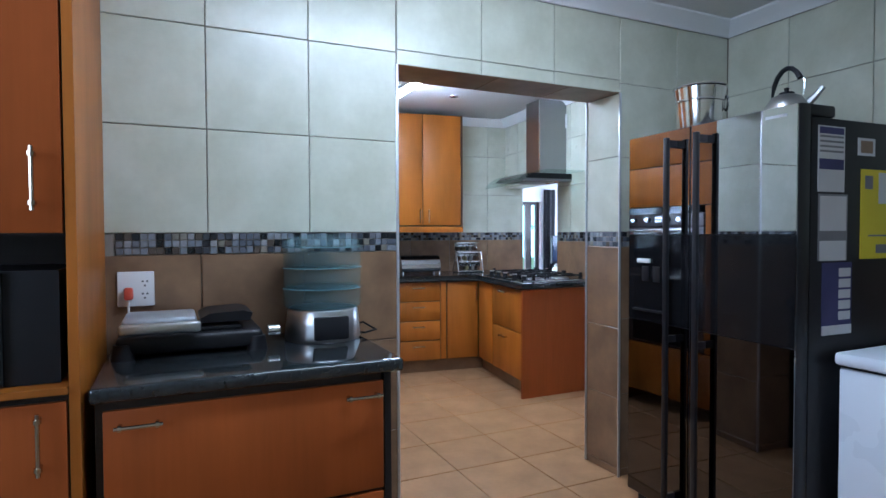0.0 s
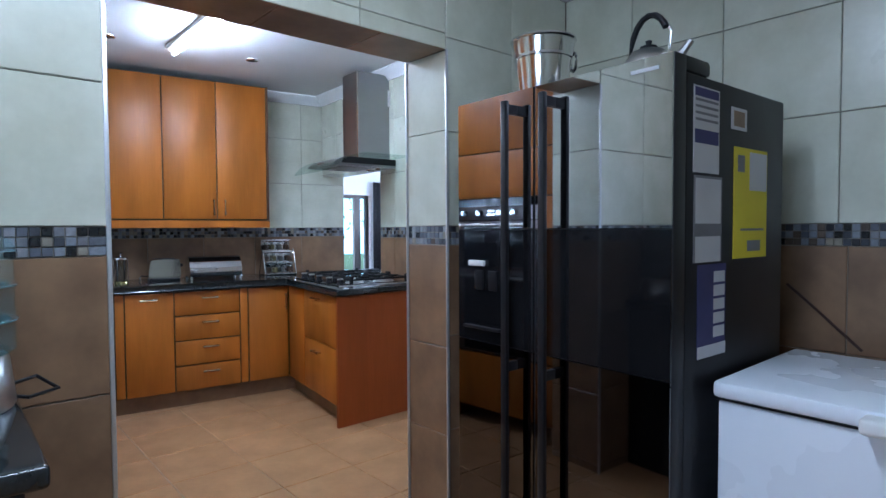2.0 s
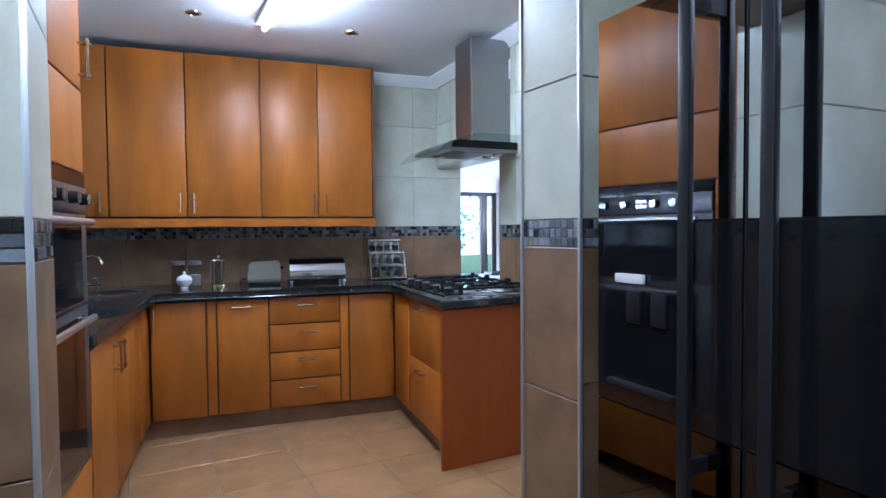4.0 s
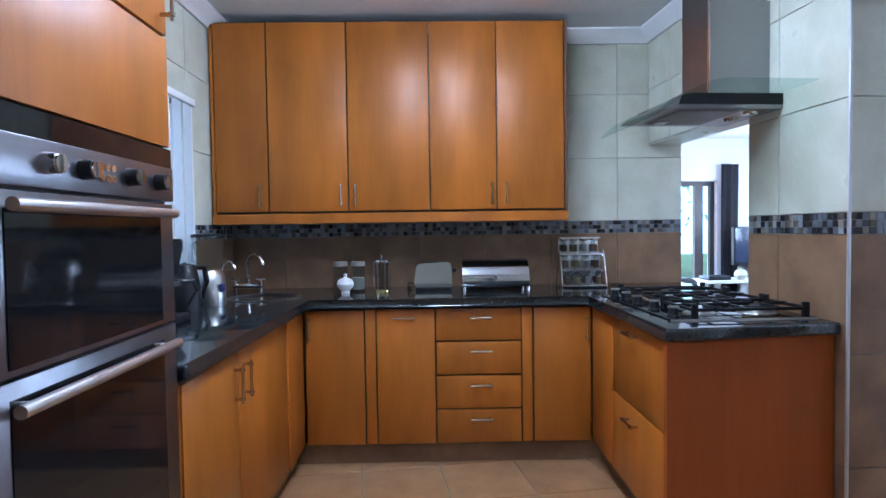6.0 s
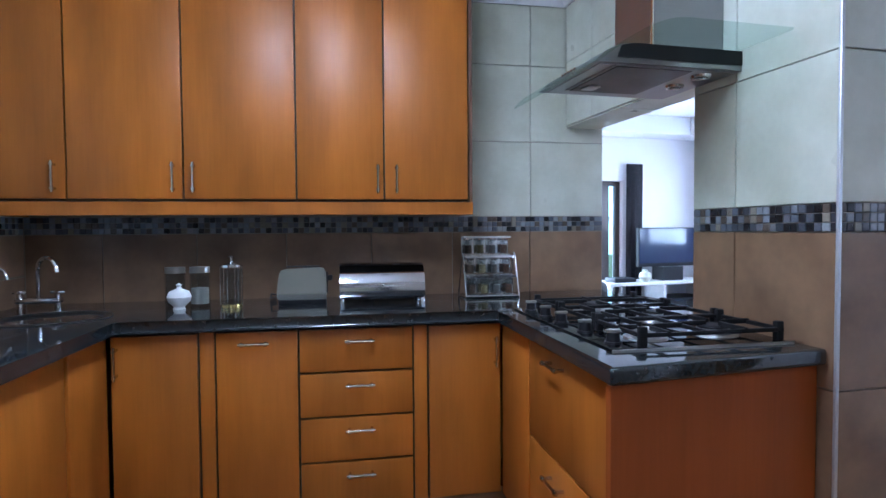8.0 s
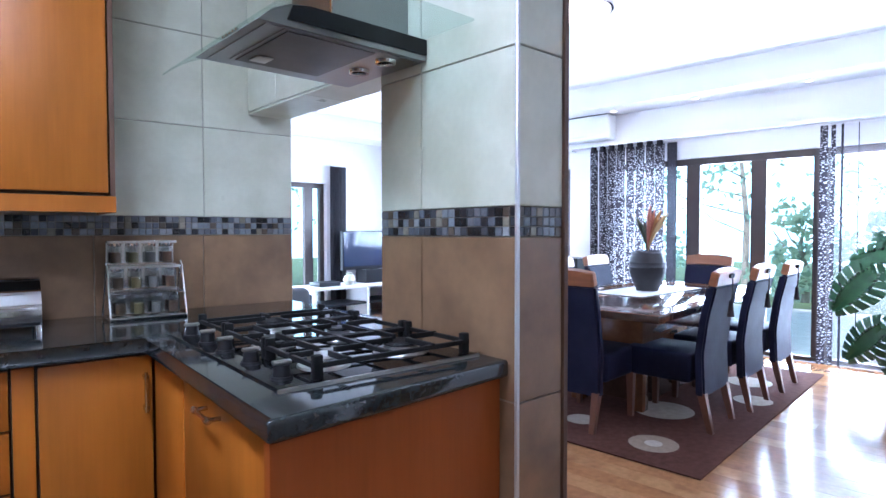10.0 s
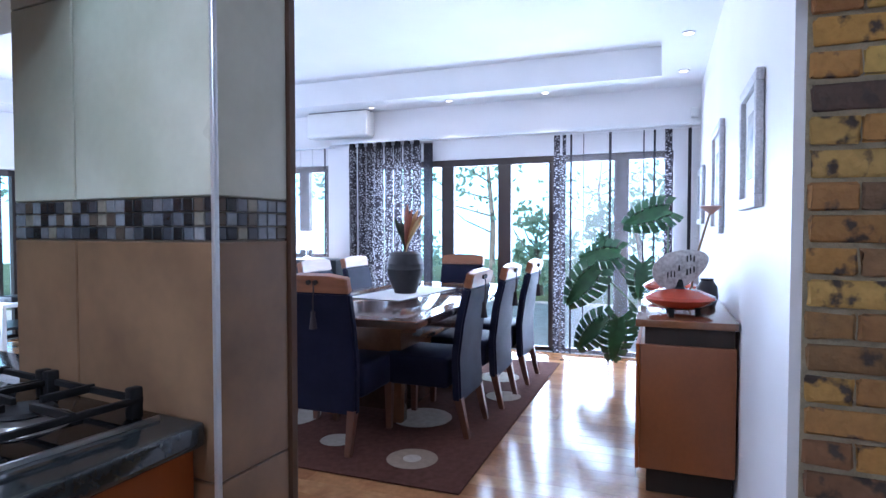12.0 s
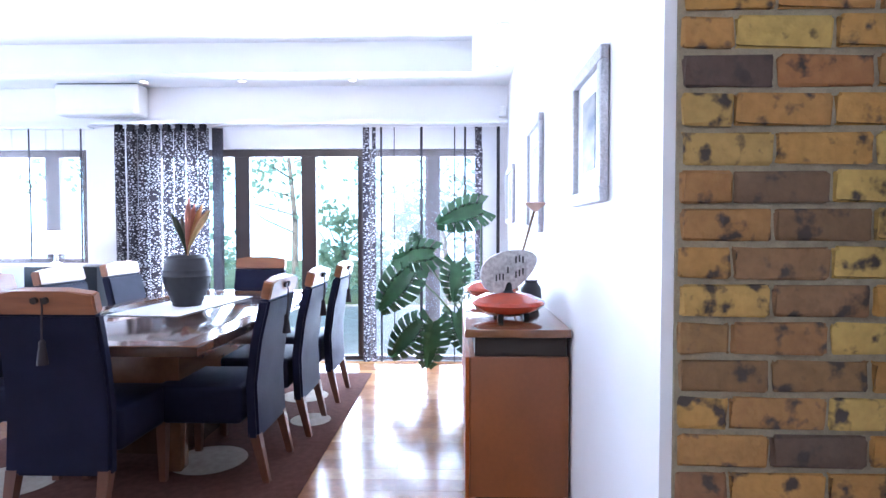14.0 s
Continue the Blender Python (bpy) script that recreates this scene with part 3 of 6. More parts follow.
def freezer():
    t = thing("chest_freezer", "white chest freezer with a closed lid", "freezer", (3.25, 2.10, 0))
    part("body", box(B(), 2.95, 3.56, 1.50, 2.697, 0.03, 0.832, 0.012), WHITE_ENAMEL, t)
    lid = part("lid", box(B(), 2.935, 3.565, 1.49, 2.707, 0.838, 0.886, 0.015), WHITE_ENAMEL, t)
    part("seal", boxes((2.945, 3.555, 1.50, 2.699, 0.8325, 0.8375)), BLACK_PLASTIC, t, "dark rubber lid seal")
    part("handle", box(B(), 2.885, 2.95, 2.03, 2.36, 0.838, 0.876, 0.010, 3), WHITE_PLASTIC, lid, "white lid handle")
    part("base", boxes((2.98, 3.53, 1.55, 2.65, 0, 0.03)), BLACK_PLASTIC, t)


freezer()


def hob():
    """A hob in its own axes: x from its knobs to the pier, y along its length."""
    t = thing("gas_hob", "black five-burner gas hob with cast iron grates", "hob", (3.372, 5.385, 0.9125), -7.0)
    w, l = 0.555, 0.86

    def add(name, bm, mat, parent, label=""):
        return part(name, bm, mat, parent, label, world=False)

    add("plate", box(B(), 0, w, 0, l, 0.0, 0.007, 0.002), BLACK_GLASS, t)
    add("edge_trim", boxes((-0.006, w + 0.006, -0.008, -0.001, 0.0, 0.008)), STEEL, t, "bright steel edge strip")
    for bx, by, r in ((0.175, 0.14, 0.040), (0.42, 0.16, 0.050), (0.175, 0.45, 0.036), (0.40, 0.47, 0.036), (0.30, 0.745, 0.055)):
        b = add("burner", lathe(B(), [(r + 0.026, 0.007), (r + 0.024, 0.013), (r + 0.004, 0.017), (r, 0.018), (r, 0.027)], (bx, by, 0), 24), STEEL, t, "steel burner ring")
        add("cap", lathe(B(), [(r - 0.002, 0.0275), (r + 0.002, 0.031), (r * 0.92, 0.037), (0.001, 0.038)], (bx, by, 0), 24), BLACK_IRON if by > 0.155 else STEEL, b)
    gx0, gx1, z0, z1 = 0.085, w - 0.012, 0.034, 0.046
    for gy0, gy1, burners in ((0.012, 0.292, ((0.175, 0.14), (0.42, 0.16))), (0.298, 0.598, ((0.175, 0.45), (0.40, 0.47))), (0.604, 0.850, ((0.30, 0.745),))):
        bm = B()
        for yy in (gy0, gy1 - 0.011):
            box(bm, gx0, gx1, yy, yy + 0.011, z0, z1, 0.002)
        for xx in (gx0, gx1 - 0.011):
            box(bm, xx, xx + 0.011, gy0, gy1, z0, z1, 0.002)
        if len(burners) == 2:
            box(bm, 0.292, 0.303, gy0, gy1, z0, z1, 0.002)
        for bx, by in burners:
            lo, hi = (gx0, 0.298) if len(burners) == 2 and bx < 0.3 else (0.298, gx1) if len(burners) == 2 else (gx0, gx1)
            for x0, x1 in ((lo, bx - 0.028), (bx + 0.028, hi)):
                box(bm, x0, x1, by - 0.005, by + 0.005, z0 + 0.001, z1 + 0.004, 0.002)
            for y0, y1 in ((gy0, by - 0.028), (by + 0.028, gy1)):
                box(bm, bx - 0.005, bx + 0.005, y0, y1, z0 + 0.001, z1 + 0.004, 0.002)
        for xx in (gx0, gx1 - 0.024):
            for yy in (gy0, gy1 - 0.02):
                box(bm, xx, xx + 0.024, yy, yy + 0.02, 0.0072, z1 + 0.018, 0.004)
        add("grate", bm, BLACK_IRON, t, "cast iron pan grate")
    for y in (0.085, 0.27, 0.46, 0.61, 0.765):
        bm = B()
        rod(bm, (0.042, y, 0.007), (0.042, y, 0.014), 0.026, 0.025, 20)
        rod(bm, (0.042, y, 0.014), (0.042, y, 0.040), 0.021, 0.018, 20)
        k = add("knob", bm, BLACK_PLASTIC, t, "dark hob knob")
        add("knob_cap", box(B(), 0.020, 0.064, y - 0.007, y + 0.007, 0.040, 0.049, 0.003), STEEL, k, "bright knob grip")


hob()


def hood():
    t = thing("cooker_hood", "steel and curved glass chimney cooker hood", "cooker hood", (3.75, 5.72, 1.76))
    y0, y1, z0, z1, wx = 5.53, 5.955, 1.762, 1.826, 3.956
    part("chimney", boxes((3.683, wx, 5.616, 5.85, 1.838, 2.475)), HOOD_STEEL, t, "brushed steel chimney")
    part("chimney_seam", boxes((3.678, 3.6825, 5.611, 5.622, 1.838, 2.475)), CHROME, t, "bright corner seam")
    part("chimney_bracket", boxes((wx - 0.012, wx, 5.598, 5.6155, 2.24, 2.36)), WHITE_PLASTIC, t, "pale bracket on the wall")
    bm = B()
    prism(bm, [(3.425, z0), (wx, z0), (wx, z1), (3.56, z1), (3.51, z1 - 0.008), (3.462, z1 - 0.03)], y0, y1)
    body = part("body", bm, HOOD_STEEL, t, "slanted brushed steel hood body")
    bm = B()
    prism(bm, [(3.50, z0 + 0.016), (wx - 0.002, z0 + 0.016), (wx - 0.002, z1 - 0.002), (3.56, z1 - 0.002), (3.515, z1 - 0.011)], y0 - 0.006, y0 - 0.0005)
    part("end_cap", bm, BLACK_PLASTIC, body, "black end cap")
    part("underside", boxes((3.45, 3.94, y0 + 0.012, y1 - 0.012, z0 - 0.003, z0 - 0.0005)), HOOD_STEEL, body, "brushed steel underside")
    part("filter_frame", boxes((3.498, 3.792, 5.533, 5.882, z0 - 0.006, z0 - 0.0035)), HOOD_STEEL, body)
    part("filter", boxes((3.51, 3.78, 5.545, 5.87, z0 - 0.009, z0 - 0.0065)), material("filter_mesh", (0.16, 0.15, 0.15), 0.5, 0.8, grain=0.6, grain_scale=(400, 400, 400)), body, "dark metal grease filter")
    part("latch", box(B(), 3.535, 3.585, 5.775, 5.835, z0 - 0.014, z0 - 0.0095, 0.003), STEEL, body)
    for y in (5.60, 5.74):
        ring = part("hood_lamp", lathe(B(), [(0.022, z0 - 0.005), (0.023, z0 - 0.012), (0.031, z0 - 0.012), (0.034, z0 - 0.0035)], (3.855, y, 0), 24), CHROME, body, "small round hood lamp")
        part("lens", lathe(B(), [(0.001, z0 - 0.006), (0.0218, z0 - 0.006)], (3.855, y, 0), 20), BLACK_GLASS, ring)
    for i in range(5):
        part("button", boxes((3.443, 3.449, 5.70 + i * 0.022, 5.71 + i * 0.022, 1.782, 1.789)), CHROME, body)
    # glass that lies flat at the wall and bends down towards the room
    bm = B()
    n, rows = 26, []
    for i in range(n + 1):
        x = wx - 0.001 - (wx - 3.355) * i / n
        k = max(0.0, (3.60 - x) / 0.245)
        h = 1.829 - 0.118 * k ** 1.9
        rows.append([bm.verts.new((x, y, h + dz)) for dz in (0, 0.006) for y in (5.325 + 0.10 * k ** 3, 6.125 - 0.10 * k ** 3)])
    for p, q in zip(rows, rows[1:]):
        for a, b in ((0, 1), (1, 3), (3, 2), (2, 0)):
            bm.faces.new((p[a], p[b], q[b], q[a]))
    bm.faces.new((rows[0][0], rows[0][1], rows[0][3], rows[0][2]))
    bm.faces.new((rows[-1][0], rows[-1][1], rows[-1][3], rows[-1][2]))
    bmesh.ops.recalc_face_normals(bm, faces=bm.faces[:])
    part("canopy", bm, glass("canopy_glass", (0.90, 0.96, 0.94), 0.0, 0.93), t, "curved clear glass canopy")


hood()

# ceiling tube lights
def tube_light(name, x, y, along_x, l):
    t = thing(name, "fluorescent tube light on the white ceiling", "ceiling light", (x, y, 2.46))
    a, b = (l / 2, 0.055) if along_x else (0.055, l / 2)
    part("fitting", box(B(), x - a, x + a, y - b, y + b, 2.49, 2.519, 0.006), WHITE_PLASTIC, t)
    bm = B()
    rod(bm, (x - a if along_x else x, y if along_x else y - b, 2.475), (x + a if along_x else x, y if along_x else y + b, 2.475), 0.014, segs=12)
    part("tube", bm, glow("tube_glow", (0.85, 0.94, 1.0), 60.0), t, "glowing fluorescent tube")


tube_light("ceiling_light", 2.56, 5.5, False, 1.2)
tube_light("ceiling_light", 1.7, 2.8, True, 1.2)


def downlight(x, y, z, lit=False):
    t = thing("downlight", "small round recessed downlight in the ceiling", "downlight", (x, y, z - 0.012), group="recessed downlights")
    part("ring", lathe(B(), [(0.028, z - 0.001), (0.03, z - 0.010), (0.044, z - 0.006), (0.045, z - 0.001)], (x, y, 0), 20), CHROME if not lit else WHITE_PLASTIC, t)
    bm = B()
    rod(bm, (x, y, z - 0.008), (x, y, z - 0.0015), 0.027, segs=20)
    part("bulb", bm, glow("bulb_glow", (1.0, 0.95, 0.88), 9.0) if lit else BLACK_PLASTIC, t)


for x, y in ((3.08, 6.06), (2.18, 6.14)):
    downlight(x, y, 2.52)

# ---- dining room ----
CLOTH = material("navy_leather", (0.016, 0.017, 0.040), 0.55, vary=0.25, scale=(8, 8, 8), grain=0.15, grain_scale=(160, 160, 160), bump=0.12, specular=0.09)
CHERRY = material("cherry_wood", (0.34, 0.12, 0.045), 0.35, vary=0.3, scale=(5, 5, 30), grain=0.2, grain_scale=(14, 14, 160), coat=0.2)
LEGWOOD = material("chair_leg_wood", (0.15, 0.05, 0.024), 0.38, vary=0.3, scale=(30, 30, 4), grain=0.2, coat=0.2)
TABLE_DARK = material("dark_lacquered_wood", (0.075, 0.036, 0.024), 0.10, vary=0.35, scale=(1.5, 14, 14), grain=0.2, grain_scale=(6, 90, 90), coat=0.6, rough_vary=0.04)
TABLE_EDGE = material("walnut_edge", (0.20, 0.085, 0.04), 0.16, vary=0.3, scale=(2, 12, 12), grain=0.2, coat=0.5)


def chair():
    """A high-backed chair in its own coordinates: rear legs at y=0, seat towards +y."""
    t = thing("dining_chair", "navy leather high-backed dining chair with cherry wood top rail", "chair", group="chairs round the dining table")
    bm = B()
    box(bm, -0.225, 0.225, 0.03, 0.47, 0.29, 0.475, 0.025, 3)
    part("seat", bm, CLOTH, t, world=False)
    # backrest with skirt, leaning back
    bm = B()
    prof = [(0.0, 0.215), (0.012, 0.48), (-0.015, 0.70), (-0.06, 0.90)]
    rows = []
    for y, z in prof:
        w = 0.225 - 0.012 * (z - 0.215)
        rows.append([bm.verts.new(p) for p in ((-w, y, z), (w, y, z), (w, y - 0.055, z), (-w, y - 0.055, z))])
    for p, q in zip(rows, rows[1:]):
        for i in range(4):
            bm.faces.new((p[i], p[(i + 1) % 4], q[(i + 1) % 4], q[i]))
    bm.faces.new(rows[0][::-1])
    bm.faces.new(rows[-1])
    bmesh.ops.bevel(bm, geom=[e for e in bm.edges], offset=0.012, segments=2, affect='EDGES')
    part("backrest", bm, CLOTH, t, world=False)
    bm = B()
    prism(bm, [(-0.215, 0), (0.215, 0), (0.212, 0.085), (0.1, 0.1), (-0.1, 0.1), (-0.212, 0.085)], -0.025, 0.025)
    bmesh.ops.bevel(bm, geom=bm.edges[:], offset=0.006, segments=2, affect='EDGES')
    bmesh.ops.rotate(bm, verts=bm.verts, cent=(0, 0, 0), matrix=Matrix.Rotation(radians(13), 3, 'X'))
    bmesh.ops.translate(bm, verts=bm.verts, vec=(0, -0.088, 0.902))
    rail = part("top_rail", bm, CHERRY, t, "cherry wood top rail", world=False)
    bm = B()
    for x in (-0.022, 0.022):
        rod(bm, (x, -0.14, 0.955), (x, -0.085, 0.965), 0.014, segs=10)
    part("grip_hole", bm, CARCASS, rail, "dark round grip holes", world=False)
    bm = B()
    tube(bm, [(0.0, -0.125, 0.965), (0.012, -0.135, 0.93), (0.008, -0.135, 0.86), (0.004, -0.13, 0.80)], 0.004, 6)
    lathe(bm, [(0.006, 0.80), (0.013, 0.79), (0.012, 0.775), (0.022, 0.70)], (0.004, -0.128, 0), 10)
    part("tassel", bm, material("dark_tassel", (0.05, 0.035, 0.04), 0.8), t, "dark hanging tassel", world=False)
    for x in (-0.195, 0.195):
        for y0, y1, zt in ((-0.085, -0.03, 0.24), (0.43, 0.43, 0.30)):
            bm = B()
            rows = []
            for z, h, yy in ((0, 0.016, y0), (zt, 0.024, y1)):
                rows.append([bm.verts.new((x + a * h, yy + b * h, z)) for a, b in ((-1, -1), (1, -1), (1, 1), (-1, 1))])
            for i in range(4):
                bm.faces.new((rows[0][i], rows[0][(i + 1) % 4], rows[1][(i + 1) % 4], rows[1][i]))
            bm.faces.new(rows[0][::-1])
            bm.faces.new(rows[1])
            part("leg", bm, LEGWOOD, t, world=False)
    return t


first = chair()
RUG_Z = 0.012
first.matrix_basis = pose(6.58, 5.625, RUG_Z, 0, 0, 0)
for x, y, rz in ((7.21, 5.58, 0), (7.89, 5.55, 0), (5.975, 6.26, -90), (8.50, 6.32, 90), (6.58, 7.02, 180), (7.21, 7.04, 180), (7.89, 7.05, 180)):
    copy_thing(first, pose(x, y, RUG_Z, 0, 0, rz))


def table():
    t = thing("dining_table", "dark lacquered wooden dining table with a walnut border", "table", (6.95, 6.25, RUG_Z))
    x0, x1, y0, y1 = 5.85, 8.18, 5.67, 6.85
    part("tabletop", box(B(), x0, x1, y0, y1, 0.705, 0.75, 0.006), TABLE_DARK, t)
    bd = 0.11
    part("border", boxes((x0 + 0.004, x1 - 0.004, y0 + 0.004, y0 + bd, 0.7502, 0.7535), (x0 + 0.004, x1 - 0.004, y1 - bd, y1 - 0.004, 0.7502, 0.7535),
                         (x0 + 0.004, x0 + bd, y0 + bd + 0.001, y1 - bd - 0.001, 0.7502, 0.7535), (x1 - bd, x1 - 0.004, y0 + bd + 0.001, y1 - bd - 0.001, 0.7502, 0.7535)), TABLE_EDGE, t, "walnut border")
    part("apron", boxes((6.30, 7.60, 5.97, 6.53, 0.42, 0.704)), TABLE_EDGE, t)
    part("pedestal", boxes((6.55, 7.35, 6.06, 6.44, RUG_Z, 0.419)), TABLE_DARK, t, "dark pedestal")
    for x in (6.36, 7.54):
        for y in (6.02, 6.48):
            part("leg", box(B(), x - 0.045, x + 0.045, y - 0.045, y + 0.045, RUG_Z, 0.42, 0.004), TABLE_EDGE, t)


table()


def rug():
    t = thing("rug", "dark brown rug with cream circles and rings", "rug", (6.95, 6.27, 0))
    part("carpet", box(B(), 5.525, 8.41, 5.305, 7.26, 0.001, 0.011, 0.003), material("brown_pile", (0.10, 0.043, 0.033), 1.0, specular=0.05, vary=0.3, scale=(25, 25, 25), grain=0.5, grain_scale=(300, 300, 300), bump=0.3), t)
    cream = material("cream_pile", (0.42, 0.36, 0.30), 1.0, specular=0.05, vary=0.2, scale=(25, 25, 25), grain=0.3, grain_scale=(300, 300, 300), bump=0.3)
    tan = material("tan_pile", (0.27, 0.20, 0.15), 1.0, specular=0.05, vary=0.2, scale=(25, 25, 25), grain=0.3, grain_scale=(300, 300, 300), bump=0.3)
    for x, y, r, inner in ((5.83, 5.68, 0.14, 0.05), (5.93, 6.21, 0.10, -0.05), (6.49, 5.90, 0.20, -0.14), (6.21, 6.76, 0.22, -0.15), (7.16, 5.52, 0.13, -0.07), (7.7, 5.7, 0.17, -0.1), (7.3, 6.6, 0.2, -0.13), (5.8, 7.0, 0.13, 0.05), (7.9, 7.0, 0.15, -0.09)):
        bm = B()
        lathe(bm, [(abs(inner) if inner < 0 else 0.001, 0.0115), (r, 0.0115), (r, 0.0125), (abs(inner) if inner < 0 else 0.001, 0.0125)], (x, y, 0), 40)
        part("circle", bm, tan if inner > 0 else cream, t)
        if inner > 0:
            part("circle", lathe(B(), [(0.001, 0.0126), (inner, 0.0126), (inner, 0.0135), (0.001, 0.0135)], (x, y, 0), 30), cream, t)
        elif r > 0.15:
            part("circle", lathe(B(), [(0.001, 0.0115), (-inner * 0.8, 0.0115), (-inner * 0.8, 0.0123), (0.001, 0.0123)], (x, y, 0), 36), tan, t)


rug()


def sideboard():
    t = thing("sideboard", "cherry wood sideboard with a dark recess under its top", "sideboard", (6.7, 4.36, 0))
    x0, x1, y0, y1 = 5.78, 7.55, 4.148, 4.575
    part("top", box(B(), x0, x1, y0, y1, 0.815, 0.848, 0.003), TABLE_EDGE, t, "dark polished top")
    part("recess", boxes((x0 + 0.05, x1 - 0.05, y0 + 0.01, y1 - 0.04, 0.73, 0.814)), CARCASS, t)
    part("body", box(B(), x0 + 0.03, x1 - 0.03, y0 + 0.004, y1 - 0.02, 0.15, 0.73, 0.003), material("sideboard_veneer", (0.24, 0.074, 0.022), 0.4, vary=0.2, scale=(3, 3, 3), grain=0.2, grain_scale=(50, 50, 50)), t)
    part("edge_panel", boxes((x0 + 0.025, x1 - 0.03, y1 - 0.018, y1 - 0.002, 0.15, 0.73)), WOOD_RED, t)
    part("plinth", boxes((x0 + 0.14, x1 - 0.1, y0 + 0.004, y1 - 0.05, 0, 0.149)), CARCASS, t)


sideboard()


def glazing(name, label, axis, c, u0, u1, z0, z1, mullions, w=0.07, depth=0.06, rail_mid=None):
    """A framed set of panes in a wall; axis 'y': the wall stands at x = c."""
    t = thing(name, label, "window", (c, (u0 + u1) / 2, z0) if axis == "y" else ((u0 + u1) / 2, c, z0), kind="structure")

    def bx(a, b, za, zb, d=depth):
        return boxes((c - d / 2, c + d / 2, a, b, za, zb)) if axis == "y" else boxes((a, b, c - d / 2, c + d / 2, za, zb))
    part("frame", bx(u0, u1, z1 - w, z1), ALU_DARK, t)
    part("frame", bx(u0, u1, z0, z0 + w * 0.6), ALU_DARK, t)
    edges = sorted([u0, u1, *mullions])
    for e in edges:
        a, b = (e, e + w) if e == u0 else (e - w, e) if e == u1 else (e - w, e + w)
        part("mullion", bx(a, b, z0 + w * 0.6 + 0.001, z1 - w - 0.001), ALU_DARK, t)
    for a, b in zip(edges, edges[1:]):
        p = part("pane", bx(a + w * 0.5, b - w * 0.5, z0 + w * 0.4, z1 - w * 0.5, 0.006), PANE, t)
        p.visible_shadow = False
    return t


glazing("window_doors", "bronze aluminium glazed patio doors", "y", 9.13, 4.372, 7.548, 0.002, 2.018, [4.845, 5.49, 6.03, 6.67])
glazing("window_side", "bronze aluminium window beside the patio doors", "y", 9.13, 8.152, 10.598, 0.932, 2.018, [8.52, 9.5])
glazing("window_living", "glazed living room door", "x", 11.55, 5.402, 7.718, 0.002, 1.948, [6.2, 6.9, 7.46])
glazing("window_kitchen", "kitchen window behind vertical blinds", "y", 1.12, 4.902, 6.238, 1.052, 1.948, [5.57])
# Unseen window, added round the scullery's fill lamp.
glazing("window_scullery", "added unseen scullery window behind vertical blinds", "y", -1.12, 1.302, 2.698, 1.002, 2.098, [2.0])

# outside
structure("ground", boxes((-60, 90, -60, 90, -0.4, -0.13)), material("lawn", (0.08, 0.12, 0.035), 0.95, vary=0.4, scale=(2, 2, 2), grain=0.4), "green garden lawn", "ground")
structure("pavement_patio", boxes((9.3, 13.5, 1.0, 14.0, -0.14, -0.03), (2.0, 9.3, 11.7, 15.0, -0.14, -0.03)), material("patio_paving", (0.5, 0.46, 0.40), 0.8, vary=0.2, grain=0.2), "pale paved patio", "patio")

# ---- curtains, plant and ornaments of the dining room ----


def cloth(name, dark, pale, cover, scale=40.0, sheer=0.0, threshold=0.5):
    """Thin patterned curtain cloth; part of the light passes straight through it."""
    m = bpy.data.materials.new(name)
    m.use_nodes = True
    n, l = m.node_tree.nodes, m.node_tree.links
    b = n["Principled BSDF"]
    b.inputs["Roughness"].default_value = 0.9
    tc, mp, vo = n.new("ShaderNodeTexCoord"), n.new("ShaderNodeMapping"), n.new("ShaderNodeTexVoronoi")
    mp.inputs["Scale"].default_value = (1, 1, 1.8)
    l.new(tc.outputs["Object"], mp.inputs["Vector"])
    l.new(mp.outputs[0], vo.inputs["Vector"])
    vo.feature, vo.inputs["Scale"].default_value = 'DISTANCE_TO_EDGE', scale
    cmp_ = n.new("ShaderNodeMath")
    cmp_.operation, cmp_.inputs[1].default_value = 'GREATER_THAN', threshold
    l.new(vo.outputs["Distance"], cmp_.inputs[0])
    mix = n.new("ShaderNodeMix")
    mix.data_type = 'RGBA'
    mix.inputs["A"].default_value, mix.inputs["B"].default_value = (*dark, 1), (*pale, 1)
    l.new(cmp_.outputs[0], mix.inputs["Factor"])
    l.new(mix.outputs["Result"], b.inputs["Base Color"])
    tl, add, tr = n.new("ShaderNodeBsdfTranslucent"), n.new("ShaderNodeMixShader"), n.new("ShaderNodeBsdfTransparent")
    l.new(mix.outputs["Result"], tl.inputs[0])
    add.inputs[0].default_value = 0.45
    l.new(b.outputs[0], add.inputs[1])
    l.new(tl.outputs[0], add.inputs[2])
    fin = n.new("ShaderNodeMixShader")
    op = n.new("ShaderNodeMath")
    op.operation = 'MULTIPLY_ADD'
    l.new(cmp_.outputs[0], op.inputs[0])
    op.inputs[1].default_value, op.inputs[2].default_value = sheer, 1 - cover
    l.new(op.outputs[0], fin.inputs[0])
    l.new(add.outputs[0], fin.inputs[1])
    l.new(tr.outputs[0], fin.inputs[2])
    l.new(fin.outputs[0], n["Material Output"].inputs[0])
    return m


PATTERN = cloth("patterned_curtain", (0.022, 0.018, 0.022), (0.42, 0.40, 0.42), 1.0, 30, 0.12, 0.20)
DARK_STRIP = cloth("dark_curtain", (0.016, 0.014, 0.018), (0.06, 0.055, 0.06), 0.97, 60, 0.0, 0.3)
SHEER = cloth("sheer_curtain", (0.55, 0.52, 0.55), (0.6, 0.58, 0.6), 0.14, 60, 0.03, 0.3)


